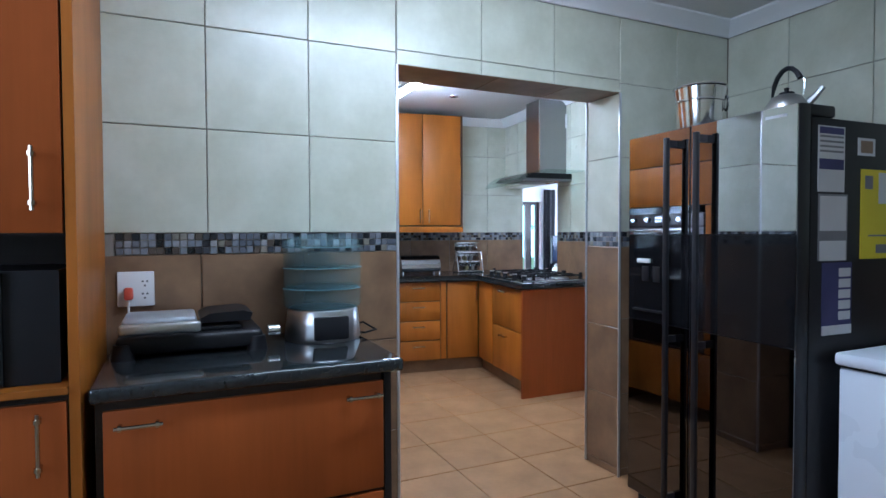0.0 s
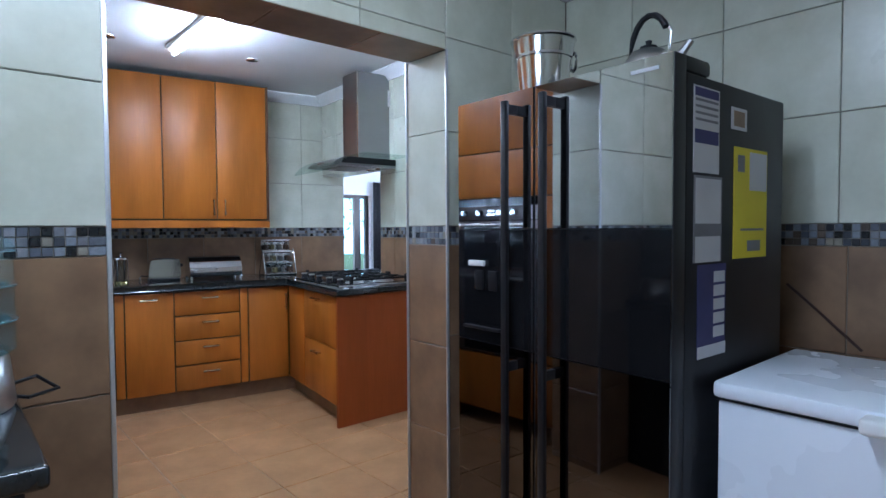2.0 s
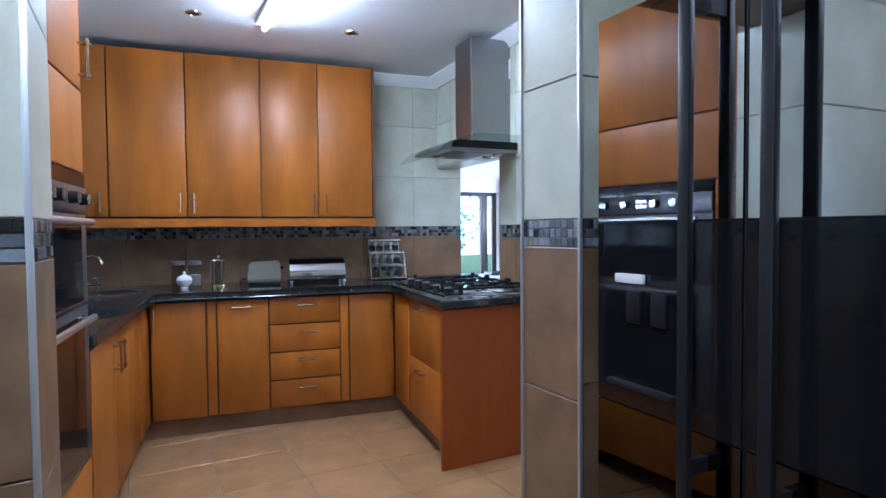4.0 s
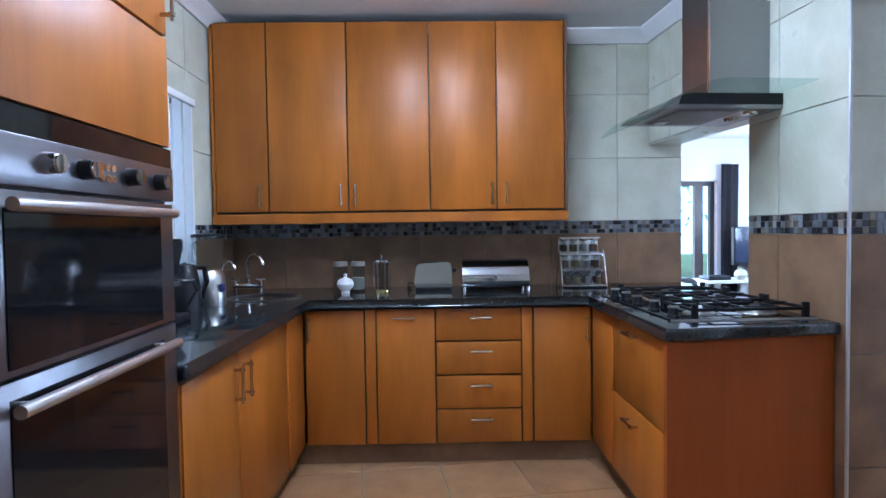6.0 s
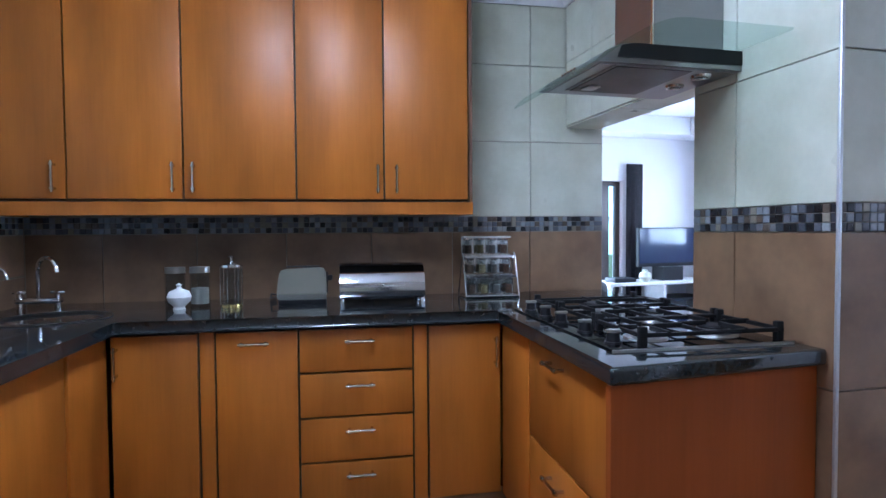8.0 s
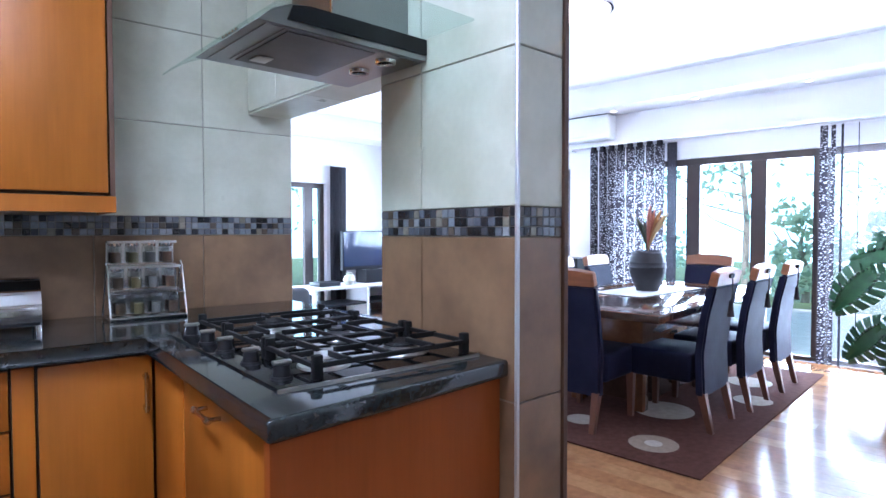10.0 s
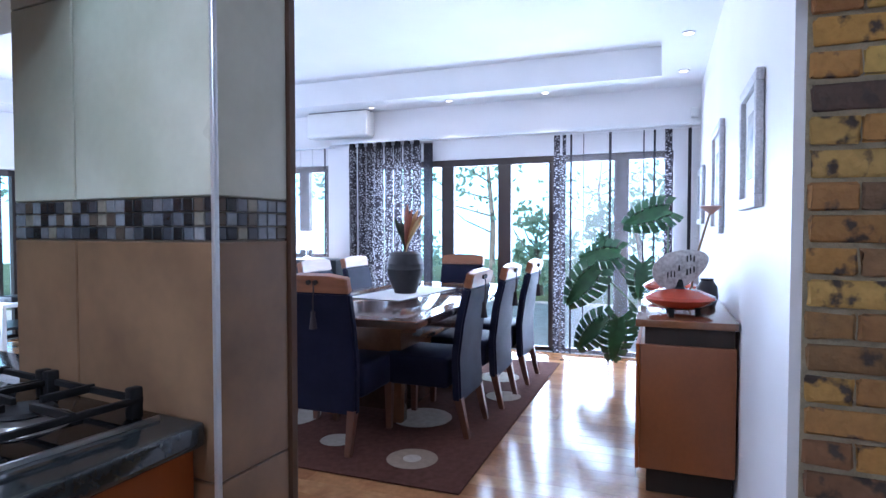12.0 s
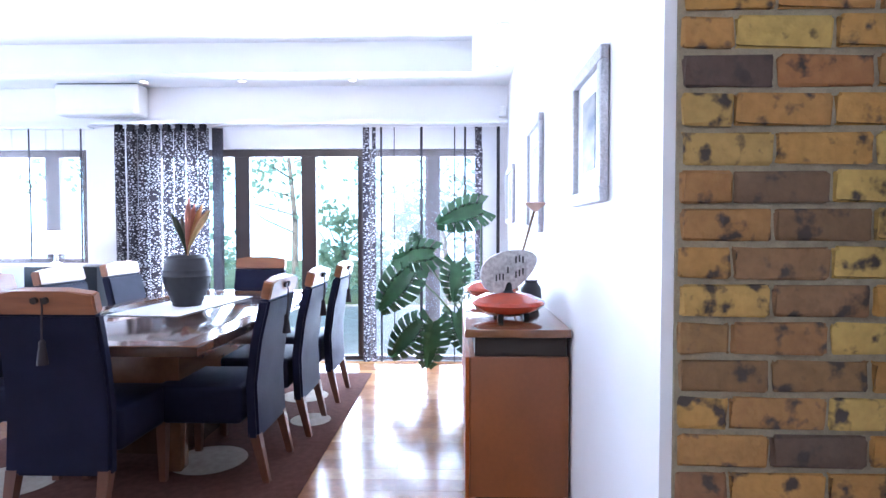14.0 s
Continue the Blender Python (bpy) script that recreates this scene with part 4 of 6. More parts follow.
def strip(parent, y0, y1, mat, z0=0.02, z1=2.2, x=8.965, wave=0.012, label="", axis="y"):
    """One hanging strip of cloth with a soft wave across and down its length."""
    bm = B()
    k = max(2, int((y1 - y0) / 0.03))
    rows = []
    ph = random.uniform(0, 6)
    for zi in range(9):
        z = z0 + (z1 - z0) * zi / 8
        row = []
        for i in range(k + 1):
            u = y0 + (y1 - y0) * i / k
            d = x + wave * math.sin(u * 55 + ph) + 0.004 * math.sin(z * 3 + ph)
            row.append(bm.verts.new((d, u, z) if axis == "y" else (u, d, z)))
        rows.append(row)
    for p, q in zip(rows, rows[1:]):
        for i in range(k):
            bm.faces.new((p[i], p[i + 1], q[i + 1], q[i]))
    return part("strip", bm, mat, parent, label)


c1 = thing("curtain", "black and white patterned strip curtain beside the glazed doors", "curtain", (8.96, 7.4, 0.02))
for i in range(8):
    y = 7.83 - i * 0.114
    strip(c1, y - 0.105, y, PATTERN)
    part("tab", boxes((8.93, 8.99, y - 0.075, y - 0.03, 2.17, 2.235)), DARK_STRIP, c1)
strip(c1, 6.79, 6.895, DARK_STRIP, label="plain dark strip")
c2 = thing("curtain", "sheer curtain with thin dark strips beside the glazed doors", "curtain", (8.96, 4.8, 0.02))
strip(c2, 4.15, 5.47, SHEER, z0=0.02, wave=0.02, x=8.985, label="sheer grey cloth")
for a, b, m in ((5.425, 5.485, PATTERN), (5.365, 5.40, PATTERN), (5.305, 5.325, DARK_STRIP), (5.19, 5.198, DARK_STRIP), (4.93, 4.955, DARK_STRIP), (4.63, 4.642, DARK_STRIP), (4.53, 4.55, DARK_STRIP), (4.385, 4.45, PATTERN), (4.22, 4.25, DARK_STRIP)):
    strip(c2, a, b, m, wave=0.004, x=8.955)
c3 = thing("curtain", "sheer curtain with fine strips over the living room window", "curtain", (8.96, 9.2, 0.9))
strip(c3, 8.1, 10.4, SHEER, z0=0.9, wave=0.02, x=8.985)
for i in range(13):
    strip(c3, 8.13 + i * 0.165, 8.148 + i * 0.165, DARK_STRIP if i % 3 == 0 else SHEER, z0=0.95, wave=0.003, x=8.955)
c4 = thing("curtain", "dark patterned curtain beside the living room door", "curtain", (7.87, 11.36, 0.02))
strip(c4, 7.73, 8.01, DARK_STRIP, x=11.37, axis="x")
structure("trim_curtain_rail", boxes((8.93, 9.045, 4.145, 8.04, 2.236, 2.262), (8.93, 9.045, 8.06, 10.7, 2.206, 2.225)), CORNICE, "white curtain rail on the wall", "rail")

ac = thing("air_conditioner", "white split air conditioner high on the wall", "air conditioner", (8.95, 8.05, 2.33))
part("body", box(B(), 8.86, 9.045, 7.655, 8.44, 2.335, 2.615, 0.02, 3), WHITE_PLASTIC, ac)
part("vent_flap", box(B(), 8.85, 8.872, 7.70, 8.40, 2.345, 2.385, 0.004), WHITE_PLASTIC, ac)
part("top_grille", boxes((8.88, 9.03, 7.68, 8.42, 2.616, 2.622)), BLACK_PLASTIC, ac)
pir = thing("alarm_sensor", "small white alarm sensor high on the wall", "sensor", (9.0, 4.2, 2.25))
part("case", box(B(), 8.97, 9.045, 4.165, 4.225, 2.30, 2.39, 0.012, 3), WHITE_PLASTIC, pir)
for x, y in ((7.45, 4.31), (8.45, 4.31), (8.81, 5.55), (8.81, 6.55), (8.81, 7.45)):
    downlight(x, y, 2.60, True)
    lamp("downlight_beam", 'SPOT', 9, look((x, y, 2.57), (x, y, 0)), (1.0, 0.92, 0.82), 0.03, spot=75)

dl = thing("drum_lamp", "chrome and glass drum ceiling lamp", "ceiling light", (5.75, 6.1, 2.45))
for k, z in enumerate((2.53, 2.60, 2.67)):
    bm = B()
    lathe(bm, [(0.20, z), (0.205, z), (0.205, z + 0.018), (0.20, z + 0.018), (0.20, z)], (5.75, 6.1, 0), 36)
    part("ring", bm, CHROME, dl)
part("shade", lathe(B(), [(0.185, 2.52), (0.19, 2.52), (0.19, 2.70), (0.185, 2.70), (0.185, 2.52)], (5.75, 6.1, 0), 36), glow("lit_shade_glass", (1.0, 0.97, 0.93), 0.9), dl, "lit white glass shade")
bm = B()
rod(bm, (5.75, 6.1, 2.70), (5.75, 6.1, 2.854), 0.012)
for a in range(3):
    rod(bm, (5.75, 6.1, 2.70), (5.75 + 0.188 * math.cos(a * 2.1), 6.1 + 0.188 * math.sin(a * 2.1), 2.69), 0.005, segs=6)
part("stem", bm, CHROME, dl)


# framed pictures along the wall
def picture(x0, x1, z0, z1):
    t = thing("framed_picture", "framed print in a silver carved frame with a white mount", "picture", ((x0 + x1) / 2, 4.15, z0), group="pictures along the dining room wall")
    w = 0.045
    for b in ((x0, x1, z0, z0 + w), (x0, x1, z1 - w, z1), (x0, x0 + w, z0 + w, z1 - w), (x1 - w, x1, z0 + w, z1 - w)):
        part("frame", box(B(), b[0], b[1], 4.142, 4.170, b[2], b[3], 0.006), SILVER, t)
    part("mount", boxes((x0 + w, x1 - w, 4.142, 4.150, z0 + w, z1 - w)), WHITE_PLASTIC, t)
    mx, mz = (x1 - x0) * 0.30, (z1 - z0) * 0.24
    part("print", boxes((x0 + mx, x1 - mx, 4.150, 4.153, z0 + mz, z1 - mz)), PRINT, t, "dark blue-grey landscape print")


SILVER = material("silver_carved_frame", (0.62, 0.62, 0.66), 0.4, 0.0, vary=0.25, scale=(90, 90, 90), grain=0.6, grain_scale=(140, 140, 140), bump=0.6)
PRINT = material("print_ink", (0.10, 0.14, 0.18), 0.5, vary=0.5, scale=(6, 6, 14), second=(0.45, 0.42, 0.40))
picture(5.40, 5.86, 1.336, 1.818)
picture(6.76, 7.345, 1.235, 1.888)
picture(8.32, 8.93, 1.308, 1.79)

# vase, runner on the table
cr = thing("table_runner", "white cloth runner lying on the table", "table runner", (7.0, 6.3, 0.7535))
part("cloth", slab([(6.45, 6.12), (7.45, 6.05), (7.50, 6.50), (6.50, 6.57)], 0.7540, 0.7565, 0.001), material("white_linen", (0.75, 0.73, 0.72), 0.9, vary=0.06, grain=0.1, bump=0.1), cr)
VASE = material("dark_stoneware", (0.022, 0.021, 0.026), 0.5, vary=0.3, scale=(20, 20, 20), bump=0.2)
vs = thing("vase", "dark rippled stoneware vase with dried reeds", "vase", (7.33, 6.375, 0.757))
prof = [(0.001, 0.0), (0.085, 0.0), (0.09, 0.01)]
for i in range(16):
    f = i / 15
    prof.append((0.09 + 0.055 * math.sin(f * 2.5) ** 1.2 + (0.006 if i % 2 else 0.0), 0.02 + 0.29 * f))
prof += [(0.105, 0.325), (0.095, 0.33), (0.088, 0.31), (0.06, 0.10), (0.001, 0.09)]
part("body", lathe(B(), prof, (7.33, 6.375, 0.757), 32), VASE, vs)
for k, (col, lean, h) in enumerate((((0.05, 0.06, 0.03), (-0.10, 0.05), 0.30), ((0.35, 0.10, 0.05), (0.02, -0.05), 0.36), ((0.45, 0.20, 0.06), (0.05, -0.09), 0.36), ((0.40, 0.16, 0.06), (0.03, -0.13), 0.32), ((0.06, 0.05, 0.03), (0.05, 0.06), 0.28), ((0.5, 0.33, 0.15), (0.0, -0.17), 0.33), ((0.42, 0.15, 0.10), (-0.02, -0.03), 0.40))):
    bm = B()
    b0 = Vector((7.33, 6.375, 1.06))
    pts = [b0 + Vector((lean[0] * s ** 1.6, lean[1] * s ** 1.6, h * s)) for s in (0, 0.25, 0.5, 0.75, 0.9, 1.0)]
    tube(bm, pts, [0.006, 0.008, 0.016, 0.022, 0.012, 0.002], 6)
    part("reed", bm, material("reed", col, 0.8, vary=0.4, grain=0.3), vs)

# sideboard ornaments
RED = material("coral_red_glaze", (0.55, 0.07, 0.03), 0.16, vary=0.15, scale=(9, 9, 9), coat=0.5)


def red_bowl(x, y, r, label):
    t = thing("bowl", label, "bowl", (x, y, 0.848))
    part("body", lathe(B(), [(0.001, 0.030), (r * 0.45, 0.028), (r * 0.85, 0.055), (r, 0.078), (r * 0.96, 0.092), (r * 0.6, 0.118), (r * 0.25, 0.128), (r * 0.22, 0.115), (0.001, 0.11)], (x, y, 0.848), 40), RED, t)
    for a in range(3):
        part("foot", boxes((x + r * 0.5 * math.cos(a * 2.09 + 0.6) - 0.012, x + r * 0.5 * math.cos(a * 2.09 + 0.6) + 0.012, y + r * 0.5 * math.sin(a * 2.09 + 0.6) - 0.012, y + r * 0.5 * math.sin(a * 2.09 + 0.6) + 0.012, 0.8485, 0.885)), BLACK_PLASTIC, t)


red_bowl(6.02, 4.385, 0.165, "flat coral red glazed bowl on black feet")
red_bowl(6.62, 4.42, 0.15, "second coral red glazed bowl farther along the sideboard")
bm = B()
n = 28
rim = []
for i in range(n):
    a = 2 * math.pi * i / n
    s = math.cos(a)
    rim.append((0.135 * s, 0.085 * math.sin(a) * (1 - 0.25 * s)))
fr, bk = [], []
for s, layer in ((-0.018, fr), (0.018, bk)):
    c = bm.verts.new((0, s * 1.6, 0))
    ring = [bm.verts.new((x, s * 0.3, z)) for x, z in rim]
    layer.append(ring)
    for i in range(n):
        bm.faces.new((c, ring[i], ring[(i + 1) % n]))
for i in range(n):
    bm.faces.new((fr[0][i], fr[0][(i + 1) % n], bk[0][(i + 1) % n], bk[0][i]))
bmesh.ops.rotate(bm, verts=bm.verts, cent=(0, 0, 0), matrix=Matrix.Rotation(radians(-25), 3, 'Y'))
bmesh.ops.rotate(bm, verts=bm.verts, cent=(0, 0, 0), matrix=Matrix.Rotation(radians(-80), 3, 'Z'))
bmesh.ops.translate(bm, verts=bm.verts, vec=(6.0, 4.38, 1.075))
fish = thing("ornament", "white speckled leaf-shaped ceramic ornament with dark slots", "ornament", (6.0, 4.38, 0.975))
part("body", bm, material("speckled_white_glaze", (0.62, 0.60, 0.58), 0.5, vary=0.4, scale=(60, 60, 60), second=(0.30, 0.28, 0.27), grain=0.2), fish)
for dy, dz in ((-0.055, 0.045), (-0.04, 0.05), (-0.025, 0.045), (0.01, 0.0), (-0.055, -0.005), (-0.04, -0.012), (-0.025, -0.02), (0.03, -0.03), (0.045, -0.03), (0.06, -0.035)):
    part("slot", boxes((5.968, 5.974, 4.378 + dy - 0.003, 4.378 + dy + 0.003, 1.075 + dz - 0.014, 1.075 + dz + 0.014)), BLACK_PLASTIC, fish)
part("neck", lathe(B(), [(0.03, 0.975), (0.02, 0.985), (0.018, 1.02)], (6.0, 4.385, 0), 14), BLACK_PLASTIC, fish)
fl = thing("dried_flower", "pale dried flower on a long stem", "flower", (6.3, 4.27, 0.85))
part("stem", tube(B(), [(6.32, 4.33, 0.85), (6.30, 4.30, 1.1), (6.24, 4.24, 1.34)], 0.006), material("stem_brown", (0.25, 0.17, 0.10), 0.8), fl)
part("head", lathe(B(), [(0.006, 0), (0.03, 0.02), (0.055, 0.04), (0.045, 0.045), (0.01, 0.035)], (6.24, 4.235, 1.335), 9), material("pale_petal", (0.62, 0.42, 0.34), 0.8), fl)
bl = thing("jar", "dark glazed jar on the sideboard", "jar", (6.35, 4.24, 0.848))
part("body", lathe(B(), [(0.001, 0), (0.04, 0), (0.055, 0.05), (0.05, 0.11), (0.03, 0.14), (0.035, 0.15)], (6.35, 4.24, 0.849), 20), VASE, bl)

# monstera
LEAF = material("monstera_leaf", (0.04, 0.13, 0.05), 0.32, vary=0.4, scale=(14, 14, 14), second=(0.02, 0.075, 0.03), grain=0.15, spread=0.35)
STEMG = material("green_stem", (0.07, 0.13, 0.04), 0.5, vary=0.3)


def monstera_leaf(size):
    """A heart-shaped split leaf in the xy plane, its stalk end at the origin and its tip along +y."""
    bm = B()
    lobes, per = 7, 5

    def at(f, reach, side):
        w = 0.50 * max(0.0, math.sin(math.pi * (0.10 + 0.90 * f))) ** 0.55 * (1.0 - 0.30 * f * f)
        x = w * reach
        y = f - (0.30 * (1 - f) - 0.10 * f) * reach ** 1.4
        z = 0.07 * math.sin(reach * 2.4) - 0.22 * y * abs(y) - 0.10 * reach ** 2
        return (side * x * size, y * size, z * size)
    for side in (1, -1):
        def quad(fa, fb, ra, rb, narrow=0.0):
            d = (fb - fa) * narrow
            pts = [bm.verts.new(at(f, r, side)) for f, r in ((fa, ra), (fb, ra), (fb - d, rb), (fa + d * 0.4, rb))]
            bm.faces.new(pts if side > 0 else pts[::-1])
        n = lobes * per
        for i in range(n):
            quad(i / n, (i + 1) / n, 0.0, 0.22)
            quad(i / n, (i + 1) / n, 0.22, 0.42)
        for k in range(lobes):
            a, b = k / lobes, (k + 0.80) / lobes
            m = (a + b) / 2
            for fa, fb in ((a, m), (m, b)):
                quad(fa, fb, 0.42, 0.72)
                quad(fa, fb, 0.72, 0.95, 0.08)
    bmesh.ops.remove_doubles(bm, verts=bm.verts, dist=1e-4 * size)
    return bm


def monstera():
    t = thing("potted_plant", "large green monstera plant with split leaves", "plant", (8.35, 4.40, 0))
    part("pot", lathe(B(), [(0.001, 0.001), (0.13, 0.001), (0.16, 0.26), (0.165, 0.27), (0.15, 0.27), (0.14, 0.22), (0.001, 0.22)], (8.35, 4.40, 0), 28), VASE, t)
    base = Vector((8.35, 4.42, 0.25))
    leaves = [((8.14, 4.98, 0.92), 0.42, (-0.25, 0.62, -0.74)), ((8.2, 4.80, 1.06), 0.36, (-0.15, 0.85, -0.05)), ((8.22, 4.42, 1.42), 0.40, (-0.2, 0.93, -0.25)),
              ((8.16, 4.92, 0.50), 0.36, (-0.25, 0.62, -0.70)), ((8.18, 4.80, 0.52), 0.40, (-0.2, 0.12, -0.95)), ((8.24, 4.62, 0.98), 0.32, (-0.3, 0.05, -0.85)),
              ((8.24, 4.90, 1.04), 0.22, (-0.1, 0.25, 0.95)), ((8.26, 4.62, 0.58), 0.34, (-0.3, -0.25, -0.85))]
    for p, size, d in leaves:
        p, d = Vector(p), Vector(d).normalized()
        ctr = (base + p) / 2 + Vector((0, 0, 0.12))
        pts = [base.lerp(ctr, s).lerp(ctr.lerp(p, s), s) for s in (0, 0.2, 0.4, 0.6, 0.8, 1.0)]
        part("stalk", tube(B(), pts, 0.007, 6), STEMG, t)
        bm = monstera_leaf(size * 0.9)
        nrm = (Vector((-0.92, -0.1, 0.38)) - d * Vector((-0.92, -0.1, 0.38)).dot(d)).normalized()
        m = Matrix((d.cross(nrm), d, nrm)).transposed().to_4x4()
        bm.transform(Matrix.Translation(p) @ m)
        part("leaf", bm, LEAF, t)


monstera()

# ---- living room seen through the hatch and past the table ----
SOFA = material("blue_grey_upholstery", (0.025, 0.17, 0.36), 0.42, vary=0.25, scale=(5, 5, 5), grain=0.2, bump=0.1, specular=0.2)


def sofa(label, x0, x1, y0, y1, back, mat, top):
    t = thing("sofa", label, "sofa", ((x0 + x1) / 2, (y0 + y1) / 2, 0))
    part("base", box(B(), x0 + 0.05, x1 - 0.05, y0 + 0.05, y1 - 0.05, 0.03, 0.25, 0.03), mat, t)
    part("seat_cushion", box(B(), x0 + 0.12, x1 - 0.12, y0 + 0.12, y1 - 0.12, 0.252, 0.45, 0.05, 3), mat, t)
    bb = {"y1": (x0, x1, y1 - 0.28, y1, 0.2, top), "x1": (x1 - 0.28, x1, y0, y1, 0.2, top), "x0": (x0, x0 + 0.28, y0, y1, 0.2, top), "y0": (x0, x1, y0, y0 + 0.28, 0.2, top)}[back]
    part("backrest", box(B(), *bb, 0.08, 4), mat, t)
    if back[0] == "y":
        part("armrest", box(B(), x0, x0 + 0.22, y0, y1, 0.2, 0.62, 0.07, 3), mat, t)
        part("armrest", box(B(), x1 - 0.22, x1, y0, y1, 0.2, 0.62, 0.07, 3), mat, t)
    else:
        part("armrest", box(B(), x0, x1, y0, y0 + 0.22, 0.2, 0.62, 0.07, 3), mat, t)
        part("armrest", box(B(), x0, x1, y1 - 0.22, y1, 0.2, 0.62, 0.07, 3), mat, t)


sofa("blue leather recliner with a high rounded back", 7.45, 8.35, 7.95, 8.85, "x0", SOFA, 1.0)
sofa("blue leather recliner by the window", 7.85, 8.75, 8.95, 9.85, "x0", SOFA, 1.0)
sofa("dark leather sofa in front of the living room door", 4.75, 6.05, 9.3, 10.1, "y0", material("dark_leather", (0.03, 0.025, 0.028), 0.45, vary=0.2, bump=0.1), 0.68)
tvs = thing("tv_stand", "low white television stand with open shelf", "tv stand", (8.0, 11.1, 0))
part("top", box(B(), 7.1, 8.9, 10.85, 11.4, 0.44, 0.48, 0.004), WHITE_PLASTIC, tvs)
part("shelf", boxes((7.12, 8.88, 10.87, 11.4, 0.20, 0.23)), BLACK_PLASTIC, tvs)
for x in (7.1, 8.0, 8.86):
    part("side", boxes((x, x + 0.04, 10.86, 11.4, 0.001, 0.439)), WHITE_PLASTIC, tvs)
tv = thing("television", "black flat television with a dark screen on the stand", "television", (7.9, 11.1, 0.48))
part("case", box(B(), 7.76, 8.82, 11.12, 11.18, 0.68, 1.25, 0.006), BLACK_PLASTIC, tv)
part("screen", boxes((7.78, 8.80, 11.113, 11.1195, 0.73, 1.235)), material("dark_screen", (0.012, 0.02, 0.05), 0.12, vary=0.1), tv)
part("foot", boxes((8.1, 8.45, 11.0, 11.25, 0.4805, 0.68)), BLACK_PLASTIC, tv)
pv = thing("vase", "round pale pottery vase on the television stand", "vase", (7.75, 10.95, 0.48))
part("body", lathe(B(), [(0.001, 0), (0.05, 0), (0.09, 0.07), (0.07, 0.13), (0.035, 0.15), (0.05, 0.175)], (7.75, 10.95, 0.481), 20), TILE_PALE, pv)
bx = thing("media_box", "black media box on the television stand", "media box", (7.45, 11.0, 0.48))
part("case", box(B(), 7.25, 7.6, 10.95, 11.2, 0.481, 0.54, 0.004), BLACK_PLASTIC, bx)
sp = thing("loudspeaker", "small dark loudspeaker on the floor", "loudspeaker", (6.85, 10.9, 0))
part("case", box(B(), 6.7, 7.0, 10.75, 11.05, 0.001, 0.42, 0.01), BLACK_PLASTIC, sp)
part("cone", lathe(B(), [(0.001, 0), (0.05, 0.004), (0.09, 0.02), (0.10, 0.02), (0.1, 0.0)], (0, 0, 0), 20), STEEL, sp).matrix_basis = Matrix.Translation(Vector((0.0, -0.155, 0.22))) @ Matrix.Rotation(radians(90), 4, 'X') @ Matrix.Translation(Vector((6.85, 10.9, 0)))
cb = thing("side_cabinet", "low dark cabinet beside the curtain", "cabinet", (8.75, 8.1, 0))
part("body", box(B(), 8.55, 8.93, 7.75, 8.4, 0.001, 0.93, 0.005), BLACK_PLASTIC, cb)
tl = thing("table_lamp", "table lamp with a pale shade on the cabinet", "lamp", (8.75, 8.25, 0.93))
part("base", lathe(B(), [(0.001, 0), (0.06, 0), (0.02, 0.03), (0.015, 0.12)], (8.75, 8.25, 0.931), 16), CHROME, tl)
part("shade", lathe(B(), [(0.13, 0.11), (0.08, 0.31), (0.075, 0.31), (0.125, 0.11)], (8.75, 8.25, 0.931), 24), glow("lamp_shade_glow", (1.0, 0.93, 0.85), 2.5), tl)

# ---- blinds ----
BLIND = cloth("pale_blue_blind", (0.62, 0.68, 0.74), (0.66, 0.72, 0.78), 0.97, 60, 0.0, 0.3)


def blinds(label, x, y0, y1, z0, z1, face):
    t = thing("vertical_blind", label, "blind", (x, (y0 + y1) / 2, z0))
    part("head_rail", box(B(), x - 0.02, x + 0.02, y0, y1, z1, z1 + 0.035, 0.003), WHITE_PLASTIC, t)
    n = round((y1 - y0) / 0.128)
    for i in range(n):
        yc = y0 + (i + 0.5) * (y1 - y0) / n
        bm = B()
        a = radians(-2 if i % 2 else -4)
        rows = []
        for z in (z0, (z0 + z1) / 2, z1):
            rows.append([bm.verts.new((x + face * (s * 0.056 * math.sin(a) + 0.006 * (1 - s * s)), yc + s * 0.056 * math.cos(a), z)) for s in (-1, 0, 1)])
        for p, q in zip(rows, rows[1:]):
            for k in range(2):
                bm.faces.new((p[k], p[k + 1], q[k + 1], q[k]))
        part("slat", bm, BLIND, t)


blinds("pale blue vertical blind in the kitchen window", 1.295, 4.90, 6.25, 1.07, 1.93, 1)
# This one hangs in the added, unseen scullery window.
blinds("pale vertical blind in the added scullery window", -1.03, 1.32, 2.68, 1.01, 2.06, 1)

structure("trim_window_reveal", boxes((1.15, 1.261, 6.224, 6.2375, 1.055, 1.945)), PLASTER, "white window reveal", "reveal")
structure("trim_window_frame", boxes((1.2705, 1.29, 6.2395, 6.265, 1.05, 1.965)), WHITE_PLASTIC, "white strip round the window", "trim")
# ---- things on the kitchen worktop ----
Z = 0.9105
CLEAR = glass("clear_glass", (0.96, 0.985, 0.985), 0.02, 0.88)
LIDM = STEEL


def canister(x, y, fill):
    t = thing("glass_jar", "glass storage jar with a steel lid", "jar", (x, y, Z), group="jars on the worktop")
    part("glass", lathe(B(), [(0.001, 0), (0.042, 0), (0.044, 0.01), (0.044, 0.14), (0.040, 0.15), (0.038, 0.14), (0.041, 0.012), (0.001, 0.006)], (x, y, Z), 22), CLEAR, t)
    part("lid", lathe(B(), [(0.001, 0.15), (0.043, 0.15), (0.043, 0.176), (0.001, 0.178)], (x, y, Z), 22), STEEL, t)
    if fill:
        part("contents", lathe(B(), [(0.001, 0.01), (0.038, 0.01), (0.038, 0.08), (0.001, 0.085)], (x, y, Z), 16), material("pale_contents", (0.42, 0.40, 0.36), 0.8), t)


